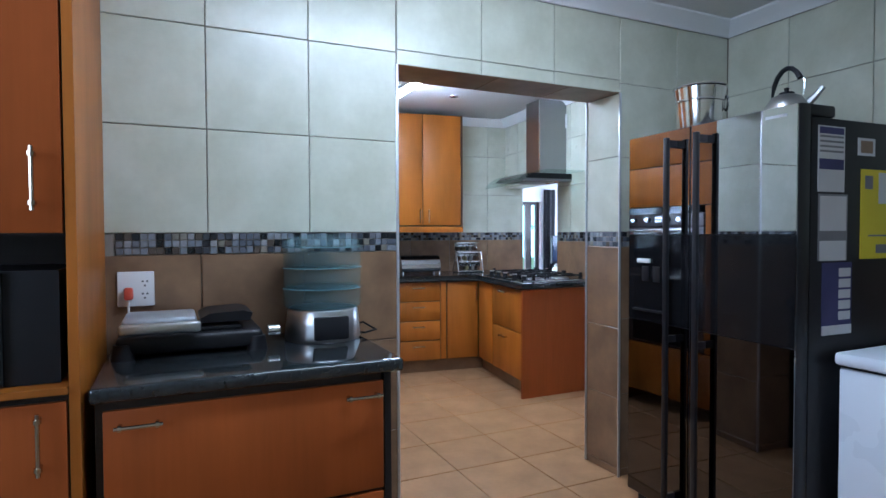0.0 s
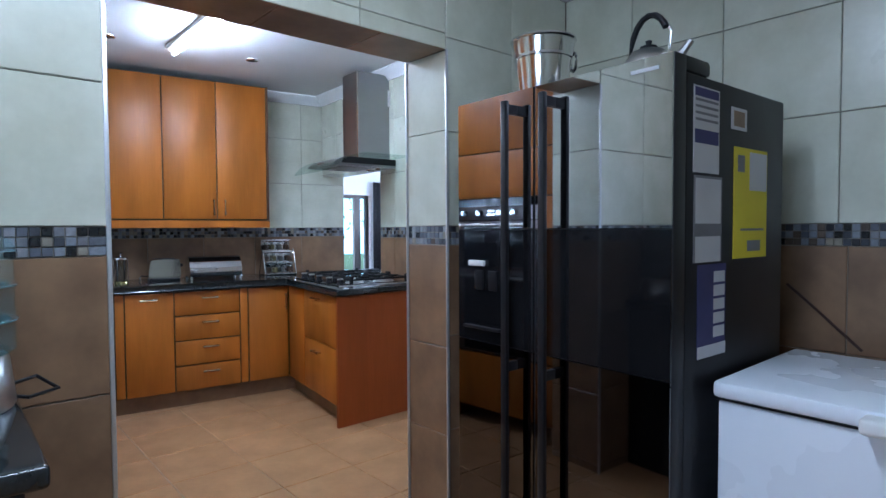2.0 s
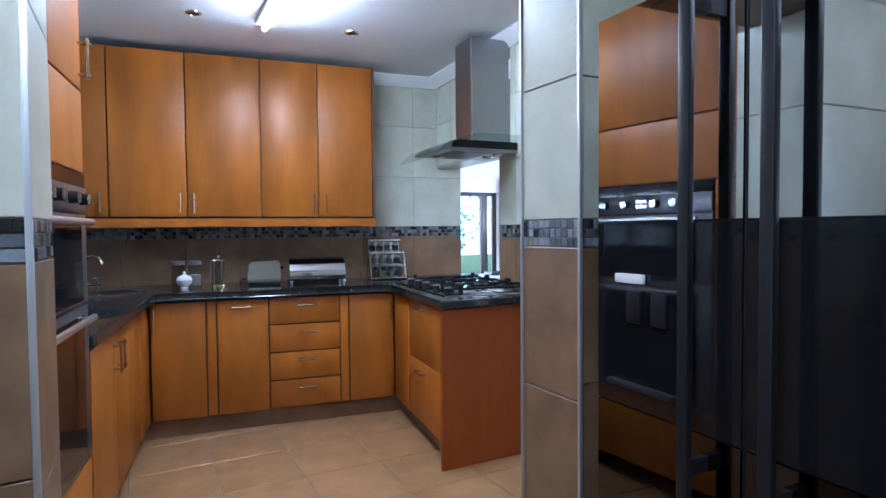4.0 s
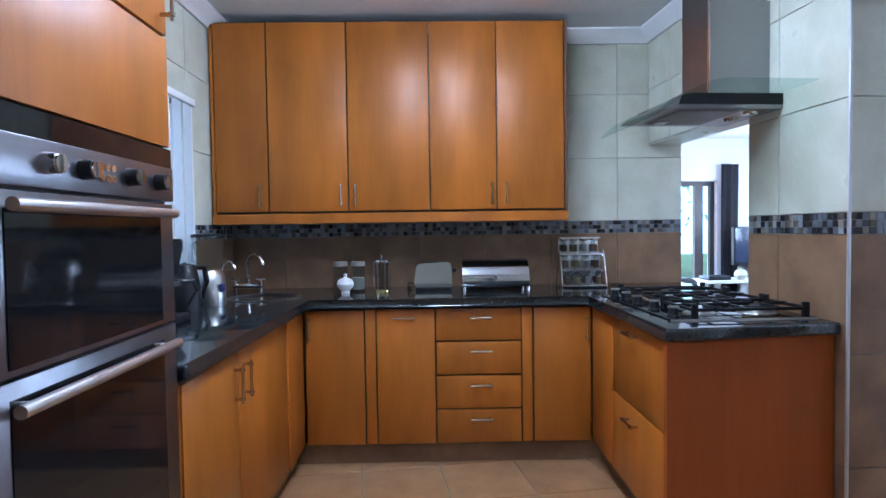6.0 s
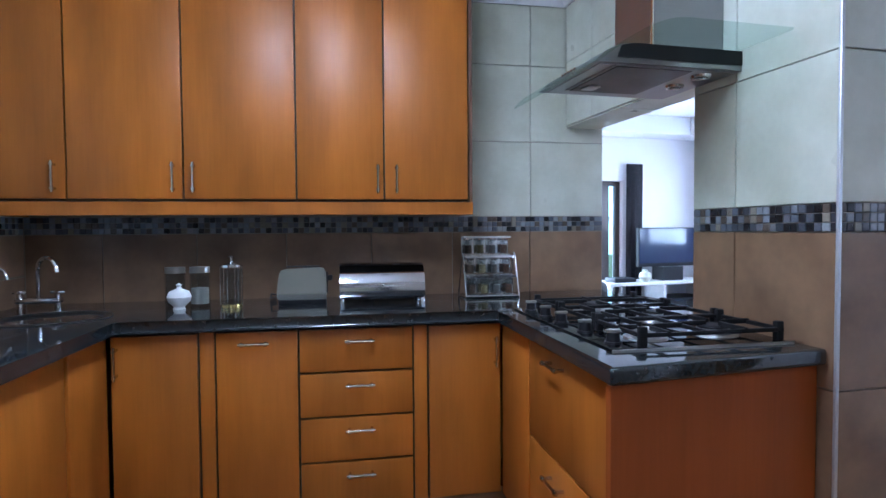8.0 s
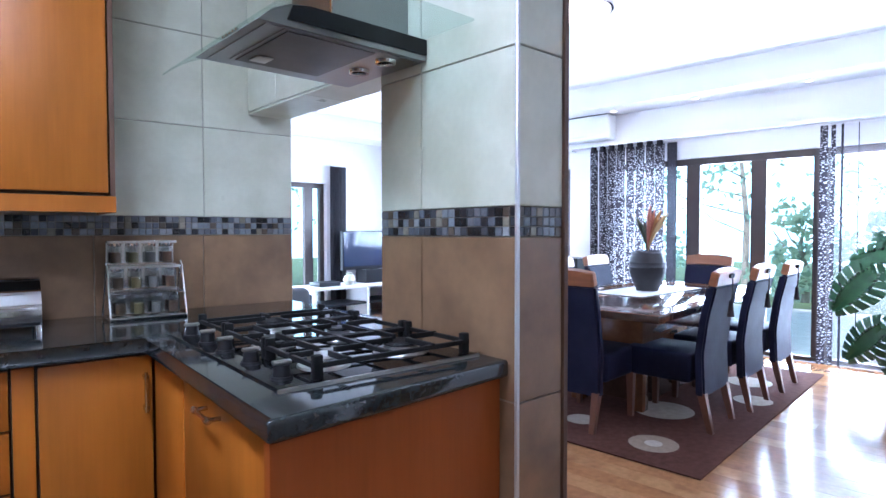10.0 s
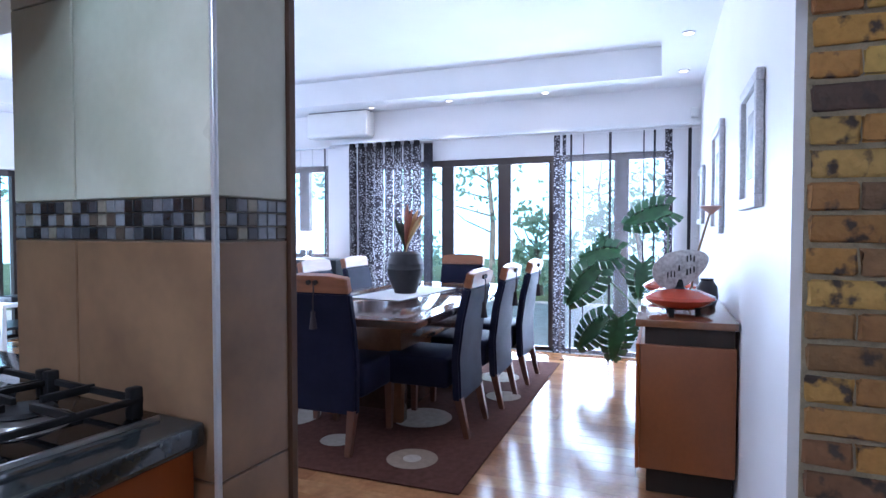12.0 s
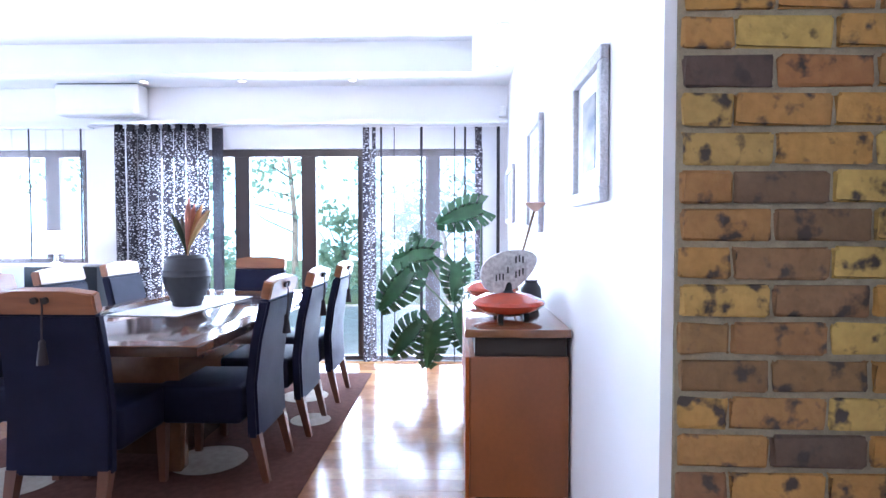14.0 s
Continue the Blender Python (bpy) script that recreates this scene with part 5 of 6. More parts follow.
canister(2.03, 6.66, False)
canister(2.135, 6.66, True)
sg = thing("sugar_bowl", "white porcelain sugar bowl with lid", "bowl", (2.06, 6.50, Z))
part("bowl", lathe(B(), [(0.001, 0), (0.026, 0), (0.022, 0.012), (0.045, 0.035), (0.05, 0.055), (0.044, 0.068)], (2.06, 6.50, Z), 24), WHITE_PLASTIC, sg)
part("lid", lathe(B(), [(0.046, 0.068), (0.04, 0.078), (0.012, 0.09), (0.007, 0.098), (0.012, 0.108), (0.001, 0.114)], (2.06, 6.50, Z), 24), WHITE_PLASTIC, sg)
fp = thing("cafetiere", "glass coffee press in a chrome frame", "coffee press", (2.26, 6.58, Z))
part("glass", lathe(B(), [(0.001, 0.005), (0.04, 0.005), (0.042, 0.17), (0.04, 0.17), (0.038, 0.01), (0.001, 0.008)], (2.26, 6.58, Z), 22), CLEAR, fp)
part("base", lathe(B(), [(0.001, 0), (0.047, 0), (0.045, 0.015), (0.001, 0.017)], (2.26, 6.58, Z), 22), material("gold_tint", (0.6, 0.5, 0.2), 0.2, 0.9), fp)
for k in range(6):
    a = k * math.pi / 3
    bm = B()
    rod(bm, (2.26 + 0.046 * math.cos(a), 6.58 + 0.046 * math.sin(a), Z + 0.01), (2.26 + 0.046 * math.cos(a), 6.58 + 0.046 * math.sin(a), Z + 0.18), 0.003, segs=6)
    part("rib", bm, CHROME, fp)
part("lid", lathe(B(), [(0.05, 0.178), (0.048, 0.188), (0.012, 0.195), (0.004, 0.198), (0.004, 0.215), (0.012, 0.222), (0.001, 0.23)], (2.26, 6.58, Z), 22), CHROME, fp)

ts = thing("toaster", "brushed steel two-slice toaster", "toaster", (2.55, 6.56, Z))
bm = B()
prism(bm, [(2.44, 0.018), (2.66, 0.018), (2.665, 0.05), (2.66, 0.155), (2.645, 0.168), (2.47, 0.160), (2.452, 0.15), (2.438, 0.06)], 6.48, 6.64)
bmesh.ops.translate(bm, verts=bm.verts, vec=(0, 0, Z))
bmesh.ops.bevel(bm, geom=bm.edges[:], offset=0.006, segments=2, affect='EDGES')
part("body", bm, POLISHED, ts)
part("base", box(B(), 2.445, 2.66, 6.485, 6.635, Z, Z + 0.0185, 0.003), BLACK_PLASTIC, ts)
for y in (6.535, 6.585):
    part("slot", boxes((2.48, 2.63, y - 0.010, y + 0.010, Z + 0.1665, Z + 0.1695)), BLACK_PLASTIC, ts)
part("lever", box(B(), 2.666, 2.69, 6.545, 6.575, Z + 0.10, Z + 0.125, 0.004), BLACK_PLASTIC, ts)
part("end_strip", boxes((2.6615, 2.668, 6.556, 6.566, Z + 0.04, Z + 0.14)), BLACK_PLASTIC, ts)
part("cord", tube(B(), [(2.44, 6.6, Z + 0.03), (2.40, 6.62, Z + 0.035), (2.39, 6.68, Z + 0.006), (2.41, 6.76, Z + 0.006)], 0.004), BLACK_PLASTIC, ts)

bb = thing("bread_bin", "steel roll-top bread bin on small feet", "bread bin", (2.92, 6.6, Z))
bm = B()
out = [(0.0, 0.02)] + [(0.115 - 0.125 * math.cos(a), 0.055 + 0.125 * math.sin(a)) for a in [radians(-10 + 15 * i) for i in range(11)]] + [(0.225, 0.02)]
prism(bm, [(y, z) for y, z in out], 2.725, 3.12)
for v in bm.verts:
    v.co = Vector((v.co.y, 6.485 + v.co.x, Z + v.co.z))
part("roll_top", bm, POLISHED, bb)
part("lower_front", box(B(), 2.73, 3.115, 6.478, 6.4845, Z + 0.022, Z + 0.06, 0.002), BLACK_PLASTIC, bb)
part("knob", ball(B(), (2.92, 6.474, Z + 0.085), 0.009), CHROME, bb)
for x in (2.735, 3.11):
    for y in (6.49, 6.70):
        bm = B()
        rod(bm, (x, y, Z), (x, y, Z + 0.03), 0.012, 0.009, 12)
        part("foot", bm, CHROME, bb)


def spice_rack():
    t = thing("spice_rack", "chrome three-tier spice rack with glass jars", "spice rack", (3.42, 6.56, Z))
    for x in (3.285, 3.555):
        bm = B()
        tube(bm, [(x, 6.44, Z + 0.004), (x, 6.50, Z + 0.20), (x, 6.52, Z + 0.22), (x, 6.62, Z + 0.004), (x, 6.44, Z + 0.004)], 0.0042)
        part("side_frame", bm, CHROME, t)
    bm = B()
    rod(bm, (3.285, 6.44, Z + 0.006), (3.555, 6.44, Z + 0.006), 0.005)
    part("front_bar", bm, CHROME, t)
    for tier in range(3):
        zc, yc = Z + 0.045 + tier * 0.098, 6.475 + tier * 0.045
        part("tier", boxes((3.295, 3.545, yc - 0.026, yc - 0.022, zc + 0.052, zc + 0.062), (3.295, 3.545, yc + 0.03, yc + 0.034, zc - 0.03, zc + 0.06), (3.295, 3.545, yc - 0.024, yc + 0.03, zc - 0.036, zc - 0.032)), CHROME, t)
        for i in range(4):
            x = 3.325 + i * 0.063
            j = part("jar", lathe(B(), [(0.001, 0), (0.021, 0), (0.022, 0.005), (0.022, 0.06), (0.018, 0.068)], (x, yc, zc - 0.03), 14), CLEAR, t, "small glass spice jar")
            part("cap", lathe(B(), [(0.02, 0.068), (0.021, 0.07), (0.021, 0.092), (0.001, 0.094)], (x, yc, zc - 0.03), 14), CHROME, j)
            part("spice", lathe(B(), [(0.001, 0.004), (0.018, 0.004), (0.018, 0.045), (0.001, 0.047)], (x, yc, zc - 0.03), 12), SPICES[(tier * 4 + i) % 4], j)


SPICES = [material("spice_dark", (0.08, 0.05, 0.03), 0.9), material("spice_ochre", (0.15, 0.12, 0.05), 0.9), material("spice_grey", (0.13, 0.12, 0.11), 0.9), material("spice_rust", (0.10, 0.05, 0.03), 0.9)]
spice_rack()

sk = thing("sink", "round steel sink set into the worktop", "sink", (1.62, 6.46, Z))
part("rim", lathe(B(), [(0.20, 0.0), (0.203, 0.004), (0.18, 0.006), (0.175, 0.002), (0.165, 0.001), (0.001, 0.001)], (1.62, 6.44, Z), 40), STEEL, sk)
part("drain", lathe(B(), [(0.001, 0.003), (0.03, 0.003), (0.032, 0.0015)], (1.62, 6.44, Z), 18), CHROME, sk)
tp = thing("mixer_tap", "chrome swan-neck mixer tap with cross handles", "tap", (1.55, 6.70, Z))
part("spout", tube(B(), [(1.55, 6.70, Z + 0.05)] + [(1.55 + 0.075 * (1 - math.cos(a)) * 0.8, 6.70 - 0.05 * (1 - math.cos(a)), Z + 0.17 + 0.06 * math.sin(a)) for a in [radians(18 * i) for i in range(11)]], 0.009), CHROME, tp)
part("base", box(B(), 1.46, 1.64, 6.68, 6.73, Z + 0.03, Z + 0.055, 0.01), CHROME, tp)
for x in (1.475, 1.625):
    bm = B()
    rod(bm, (x, 6.705, Z), (x, 6.705, Z + 0.07), 0.012, segs=12)
    rod(bm, (x - 0.028, 6.705, Z + 0.078), (x + 0.028, 6.705, Z + 0.078), 0.006, segs=8)
    rod(bm, (x, 6.677, Z + 0.078), (x, 6.733, Z + 0.078), 0.006, segs=8)
    part("cross_handle", bm, CHROME, tp)
t2 = thing("filter_tap", "slim chrome filtered water tap", "tap", (1.38, 6.55, Z))
part("spout", tube(B(), [(1.38, 6.55, Z), (1.38, 6.55, Z + 0.15)] + [(1.38 + 0.045 * (1 - math.cos(a)), 6.55 - 0.02 * (1 - math.cos(a)), Z + 0.15 + 0.05 * math.sin(a)) for a in [radians(22 * i) for i in range(1, 9)]], 0.006), CHROME, t2)


def coffee_maker():
    x, y = 1.44, 5.50
    t = thing("coffee_maker", "black filter coffee maker with a glass jug", "coffee maker", (x, y, Z))
    part("base", box(B(), x - 0.11, x + 0.13, y - 0.11, y + 0.15, Z, Z + 0.035, 0.012), BLACK_PLASTIC, t)
    part("column", box(B(), x - 0.12, x + 0.0, y - 0.12, y + 0.02, Z + 0.035, Z + 0.22, 0.015), STEEL, t, "steel-faced column")
    bm = B()
    lathe(bm, [(0.10, 0.20), (0.105, 0.215), (0.125, 0.30), (0.125, 0.33), (0.001, 0.335)], (x + 0.02, y + 0.02, Z), 28)
    part("filter_holder", bm, BLACK_PLASTIC, t)
    part("lid", lathe(B(), [(0.126, 0.331), (0.12, 0.34), (0.001, 0.345)], (x + 0.02, y + 0.02, Z), 28), BLACK_PLASTIC, t)
    j = part("jug", lathe(B(), [(0.001, 0.037), (0.06, 0.037), (0.075, 0.07), (0.072, 0.11), (0.05, 0.155), (0.055, 0.17)], (x + 0.06, y + 0.08, Z), 26), CLEAR, t, "clear glass jug")
    part("band", lathe(B(), [(0.052, 0.15), (0.058, 0.15), (0.058, 0.172), (0.052, 0.172)], (x + 0.06, y + 0.08, Z), 26), BLACK_PLASTIC, j)
    part("grip", tube(B(), [(x + 0.10, y + 0.11, Z + 0.165), (x + 0.14, y + 0.15, Z + 0.165), (x + 0.15, y + 0.16, Z + 0.12), (x + 0.12, y + 0.135, Z + 0.06)], 0.010), BLACK_PLASTIC, j)
    bm = B()
    rod(bm, (x + 0.125, y - 0.06, Z + 0.03), (x + 0.15, y - 0.06, Z + 0.03), 0.026, segs=20)
    part("dial", bm, BLACK_PLASTIC, t)


coffee_maker()


def kettle_electric():
    x, y = 1.46, 5.83
    t = thing("electric_kettle", "black and steel electric kettle", "kettle", (x, y, Z))
    part("body", lathe(B(), [(0.001, 0), (0.075, 0), (0.075, 0.02), (0.068, 0.10), (0.055, 0.19), (0.05, 0.20), (0.001, 0.215)], (x, y, Z), 26), BLACK_PLASTIC, t)
    part("lid", lathe(B(), [(0.05, 0.20), (0.045, 0.215), (0.01, 0.222), (0.001, 0.228)], (x, y, Z), 22), BLACK_PLASTIC, t)
    part("grip", tube(B(), [(x + 0.02, y + 0.05, Z + 0.20), (x + 0.05, y + 0.10, Z + 0.20), (x + 0.055, y + 0.115, Z + 0.13), (x + 0.04, y + 0.085, Z + 0.05)], 0.013), BLACK_PLASTIC, t)


kettle_electric()


def blender_jug():
    x, y = 1.45, 6.06
    t = thing("jug_blender", "steel jug blender with a clear jug", "blender", (x, y, Z))
    part("motor_base", lathe(B(), [(0.001, 0), (0.078, 0), (0.08, 0.01), (0.076, 0.15), (0.062, 0.175), (0.001, 0.178)], (x, y, Z), 28), STEEL, t)
    part("control", box(B(), x + 0.07, x + 0.083, y - 0.05, y - 0.01, Z + 0.07, Z + 0.11, 0.004), material("blue_badge", (0.02, 0.03, 0.16), 0.4), t)
    j = part("jug", lathe(B(), [(0.05, 0.18), (0.055, 0.19), (0.078, 0.33), (0.082, 0.34), (0.077, 0.335), (0.052, 0.192), (0.001, 0.19)], (x, y, Z), 28), CLEAR, t, "clear jug")
    part("grip", tube(B(), [(x - 0.02, y - 0.075, Z + 0.32), (x - 0.03, y - 0.12, Z + 0.31), (x - 0.03, y - 0.12, Z + 0.23), (x - 0.02, y - 0.062, Z + 0.21)], 0.008), CLEAR, j)
    part("lid", lathe(B(), [(0.081, 0.34), (0.08, 0.355), (0.03, 0.36), (0.001, 0.362)], (x, y, Z), 28), BLACK_PLASTIC, t)


blender_jug()

# ---- things in the scullery ----
gr = thing("contact_grill", "black electric contact grill standing open on the worktop", "grill", (0.93, 3.5, Z))
part("lower_body", box(B(), 0.72, 1.17, 3.38, 3.66, Z + 0.012, Z + 0.075, 0.02, 3), BLACK_PLASTIC, gr)
part("hot_plate", box(B(), 0.76, 1.10, 3.40, 3.60, Z + 0.0755, Z + 0.088, 0.004), BLACK_IRON, gr)
part("upper_shell", box(B(), 0.735, 0.96, 3.42, 3.64, Z + 0.095, Z + 0.125, 0.012, 3), material("pale_grey_shell", (0.45, 0.47, 0.50), 0.35, 0.3), gr, "pale grey shell")
part("grip", box(B(), 0.73, 0.97, 3.345, 3.37, Z + 0.082, Z + 0.118, 0.01, 3), STEEL, gr)
bm = B()
prism(bm, [(0.97, 0.10), (1.13, 0.10), (1.14, 0.125), (1.11, 0.135), (1.0, 0.13), (0.97, 0.115)], 3.42, 3.64)
bmesh.ops.translate(bm, verts=bm.verts, vec=(0, 0, Z))
part("lid", bm, BLACK_PLASTIC, gr)
for x in (0.74, 1.15):
    bm = B()
    rod(bm, (x, 3.40, Z), (x, 3.40, Z + 0.05), 0.035, 0.028, 16)
    part("foot", bm, BLACK_PLASTIC, gr)
bm = B()
rod(bm, (1.19, 3.42, Z + 0.06), (1.23, 3.42, Z + 0.06), 0.02, segs=14)
part("knob", bm, CHROME, gr)

dh = thing("food_steamer", "round food steamer with clear tiers on a steel base", "steamer", (1.35, 3.5, Z))
part("base", lathe(B(), [(0.001, 0), (0.108, 0), (0.112, 0.01), (0.104, 0.10), (0.10, 0.108), (0.001, 0.11)], (1.35, 3.5, Z), 36), STEEL, dh)
part("control", box(B(), 1.30, 1.40, 3.385, 3.402, Z + 0.012, Z + 0.09, 0.006), BLACK_PLASTIC, dh)
TINT = glass("tinted_plastic", (0.90, 0.975, 0.985), 0.05, 0.88)
TINT.node_tree.nodes["Principled BSDF"].inputs["Base Color"].default_value = (0.34, 0.52, 0.56, 1)
RIM = material("teal_plastic_rim", (0.16, 0.27, 0.29), 0.15, vary=0.1, coat=0.4)
for k in range(3):
    z = 0.112 + k * 0.07
    tier = part("tier", lathe(B(), [(0.108, z), (0.114, z + 0.006), (0.114, z + 0.066)], (1.35, 3.5, Z), 36), TINT, dh, "clear blue-tinted tier")
    part("rim", lathe(B(), [(0.1145, z + 0.065), (0.119, z + 0.0655), (0.119, z + 0.068), (0.1145, z + 0.0685)], (1.35, 3.5, Z), 36), RIM, tier, "pale teal rim")
    part("tray", lathe(B(), [(0.001, z + 0.002), (0.106, z + 0.002), (0.106, z + 0.005), (0.001, z + 0.005)], (1.35, 3.5, Z), 30), TINT, tier)
part("lid", lathe(B(), [(0.116, 0.323), (0.112, 0.338), (0.095, 0.352), (0.06, 0.36), (0.02, 0.362), (0.001, 0.362)], (1.35, 3.5, Z), 36), TINT, dh, "clear domed lid")
part("cord", tube(B(), [(1.44, 3.56, Z + 0.02), (1.50, 3.58, Z + 0.03), (1.53, 3.54, Z + 0.006), (1.48, 3.50, Z + 0.006), (1.45, 3.54, Z + 0.006)], 0.004), BLACK_PLASTIC, dh)
so = thing("socket", "white double wall socket with a red plug", "socket", (0.753, 3.81, 1.09))
part("plate", box(B(), 0.693, 0.813, 3.796, 3.8095, 1.03, 1.156, 0.004), WHITE_PLASTIC, so)
pl = part("plug", box(B(), 0.715, 0.745, 3.765, 3.795, 1.055, 1.10, 0.008), material("red_plug", (0.6, 0.08, 0.04), 0.4), so, "red plug")
part("cord", tube(B(), [(0.73, 3.78, 1.055), (0.73, 3.775, 1.0), (0.735, 3.77, 0.92)], 0.004), WHITE_PLASTIC, so)
for x, z in ((0.775, 1.12), (0.79, 1.12), (0.782, 1.105), (0.775, 1.075), (0.79, 1.075), (0.782, 1.06)):
    part("pin_hole", boxes((x - 0.003, x + 0.003, 3.7945, 3.7958, z - 0.003, z + 0.003)), BLACK_PLASTIC, so)

bk = thing("ice_bucket", "steel ice bucket with ring handles on the fridge", "bucket", (3.10, 3.38, 1.749))
part("body", lathe(B(), [(0.001, 0.0), (0.082, 0.0), (0.085, 0.008), (0.098, 0.125), (0.101, 0.127), (0.109, 0.185), (0.115, 0.19), (0.113, 0.196), (0.104, 0.187), (0.092, 0.12), (0.078, 0.012), (0.001, 0.012)], (3.10, 3.38, 1.749), 32), CHROME, bk)
part("band", lathe(B(), [(0.0985, 0.128), (0.1025, 0.128), (0.1025, 0.136), (0.0985, 0.136)], (3.10, 3.38, 1.749), 32), CHROME, bk)
part("ring_handle", tube(B(), [(3.18 + 0.012 * math.sin(a), 3.31 + 0.02 * math.sin(a), 1.87 + 0.032 * math.cos(a)) for a in [radians(30 * i) for i in range(13)]], 0.005), CHROME, bk)

kt = thing("stovetop_kettle", "steel whistling kettle with a black arched handle on the fridge", "kettle", (3.17, 3.03, 1.749))
part("body", lathe(B(), [(0.001, 0), (0.085, 0), (0.095, 0.012), (0.092, 0.05), (0.06, 0.095), (0.035, 0.105), (0.001, 0.11)], (3.17, 3.03, 1.749), 30), STEEL, kt)
part("lid_knob", lathe(B(), [(0.035, 0.105), (0.03, 0.115), (0.008, 0.118), (0.012, 0.135), (0.001, 0.14)], (3.17, 3.03, 1.749), 18), BLACK_PLASTIC, kt)
part("handle", tube(B(), [(3.20 - 0.03 + 0.0 + 0.085 * math.cos(a) * 0.25, 3.03 - 0.0 + 0.085 * math.cos(a), 1.85 + 0.125 * math.sin(a)) for a in [radians(-10 + 20 * i) for i in range(9)]], [0.006] * 2 + [0.011] * 7), BLACK_PLASTIC, kt)
part("handle_strut", tube(B(), [(3.175 + 0.0, 2.955, 1.84), (3.17, 2.945, 1.90), (3.165, 2.965, 1.945)], 0.005), CHROME, kt)
part("spout", tube(B(), [(3.22, 2.96, 1.81), (3.23, 2.93, 1.84), (3.235, 2.905, 1.872)], [0.02, 0.015, 0.012]), STEEL, kt)

PAPER = material("white_paper", (0.62, 0.62, 0.64), 0.7, vary=0.06)
INK = material("blue_ink", (0.05, 0.05, 0.16), 0.7, vary=0.2)
GREY_INK = material("grey_ink", (0.22, 0.22, 0.24), 0.7, vary=0.2)
YELLOW = material("yellow_card", (0.72, 0.60, 0.02), 0.6, vary=0.08)
fridge_ob = bpy.data.objects["fridge"]


def note(name, label, d0, d1, z0, z1, mat, bars=(), lift=0.0):
    """A sheet held flat on the fridge's side, d metres back from its front."""
    t = tagged(new(name), label, "notice")
    t.matrix_basis = fridge_ob.matrix_basis @ Matrix.Translation((FW, (d0 + d1) / 2, z0))
    b = box(B(), -0.0035 + lift, -0.0015 + lift, d0 - (d0 + d1) / 2, d1 - (d0 + d1) / 2, 0, z1 - z0)
    part("sheet", b, mat, t, world=False)
    for a0, a1, c0, c1, m in bars:
        w, h = d1 - d0, z1 - z0
        part("print_bar", box(B(), -0.0015 + lift, -0.0008 + lift, (a0 - 0.5) * w, (a1 - 0.5) * w, c0 * h, c1 * h), m, t, world=False)


lines = tuple((0.06, 0.94, 0.60 + i * 0.075, 0.63 + i * 0.075, GREY_INK) for i in range(4))
note("notice", "white printed sheet with blue lines stuck on the fridge", 0.11, 0.255, 1.456, 1.692, PAPER, ((0.04, 0.96, 0.88, 0.98, INK), (0.04, 0.96, 0.34, 0.50, INK)) + lines)
note("notice", "grey printed sheet stuck on the fridge", 0.115, 0.275, 1.207, 1.448, GREY_INK, ((0.05, 0.95, 0.0, 0.30, PAPER), (0.05, 0.95, 0.45, 0.97, PAPER)))
note("notice", "dark 2022 calendar sheet with white boxes stuck on the fridge", 0.14, 0.305, 0.936, 1.20, INK, tuple((0.55, 0.95, 0.2 + i * 0.15, 0.32 + i * 0.15, PAPER) for i in range(5)) + ((0.0, 1.0, 0.0, 0.13, PAPER),))
note("magnet", "small square fridge magnet with a pale picture", 0.33, 0.43, 1.595, 1.66, PAPER, ((0.15, 0.85, 0.15, 0.85, TILE_BROWN),))
note("notice", "yellow folded leaflet stuck on the fridge", 0.35, 0.58, 1.21, 1.545, YELLOW, ((0.1, 0.3, 0.78, 0.93, GREY_INK), (0.45, 0.98, 0.62, 0.97, PAPER), (0.2, 0.9, 0.25, 0.27, GREY_INK), (0.4, 0.8, 0.06, 0.16, GREY_INK)))
pc = thing("power_cord", "thin dark cord running down the tiled wall", "cord", (3.80, 2.6, 1.0))
part("cord", tube(B(), [(3.806, 2.79, 1.08), (3.806, 2.70, 1.0), (3.806, 2.55, 0.86)], 0.005), material("brown_cord", (0.05, 0.02, 0.015), 0.5), pc)

# ---- outside ----
# Bark and leaf colours are paled to put the garden's haze into them.
BARK = material("haze_paled_bark", (0.34, 0.31, 0.26), 0.9, vary=0.4, grain=0.4, bump=0.4)
CROWN = material("haze_paled_leaves", (0.19, 0.26, 0.18), 0.5, vary=0.4, scale=(1.2, 1.2, 1.2), second=(0.14, 0.21, 0.13))

crown_nodes = CROWN.node_tree
back_light, both = crown_nodes.nodes.new("ShaderNodeBsdfTranslucent"), crown_nodes.nodes.new("ShaderNodeMixShader")
back_light.inputs[0].default_value = (0.42, 0.56, 0.42, 1)
crown_nodes.links.new(crown_nodes.nodes["Principled BSDF"].outputs[0], both.inputs[1])
crown_nodes.links.new(back_light.outputs[0], both.inputs[2])
crown_nodes.links.new(both.outputs[0], crown_nodes.nodes["Material Output"].inputs[0])


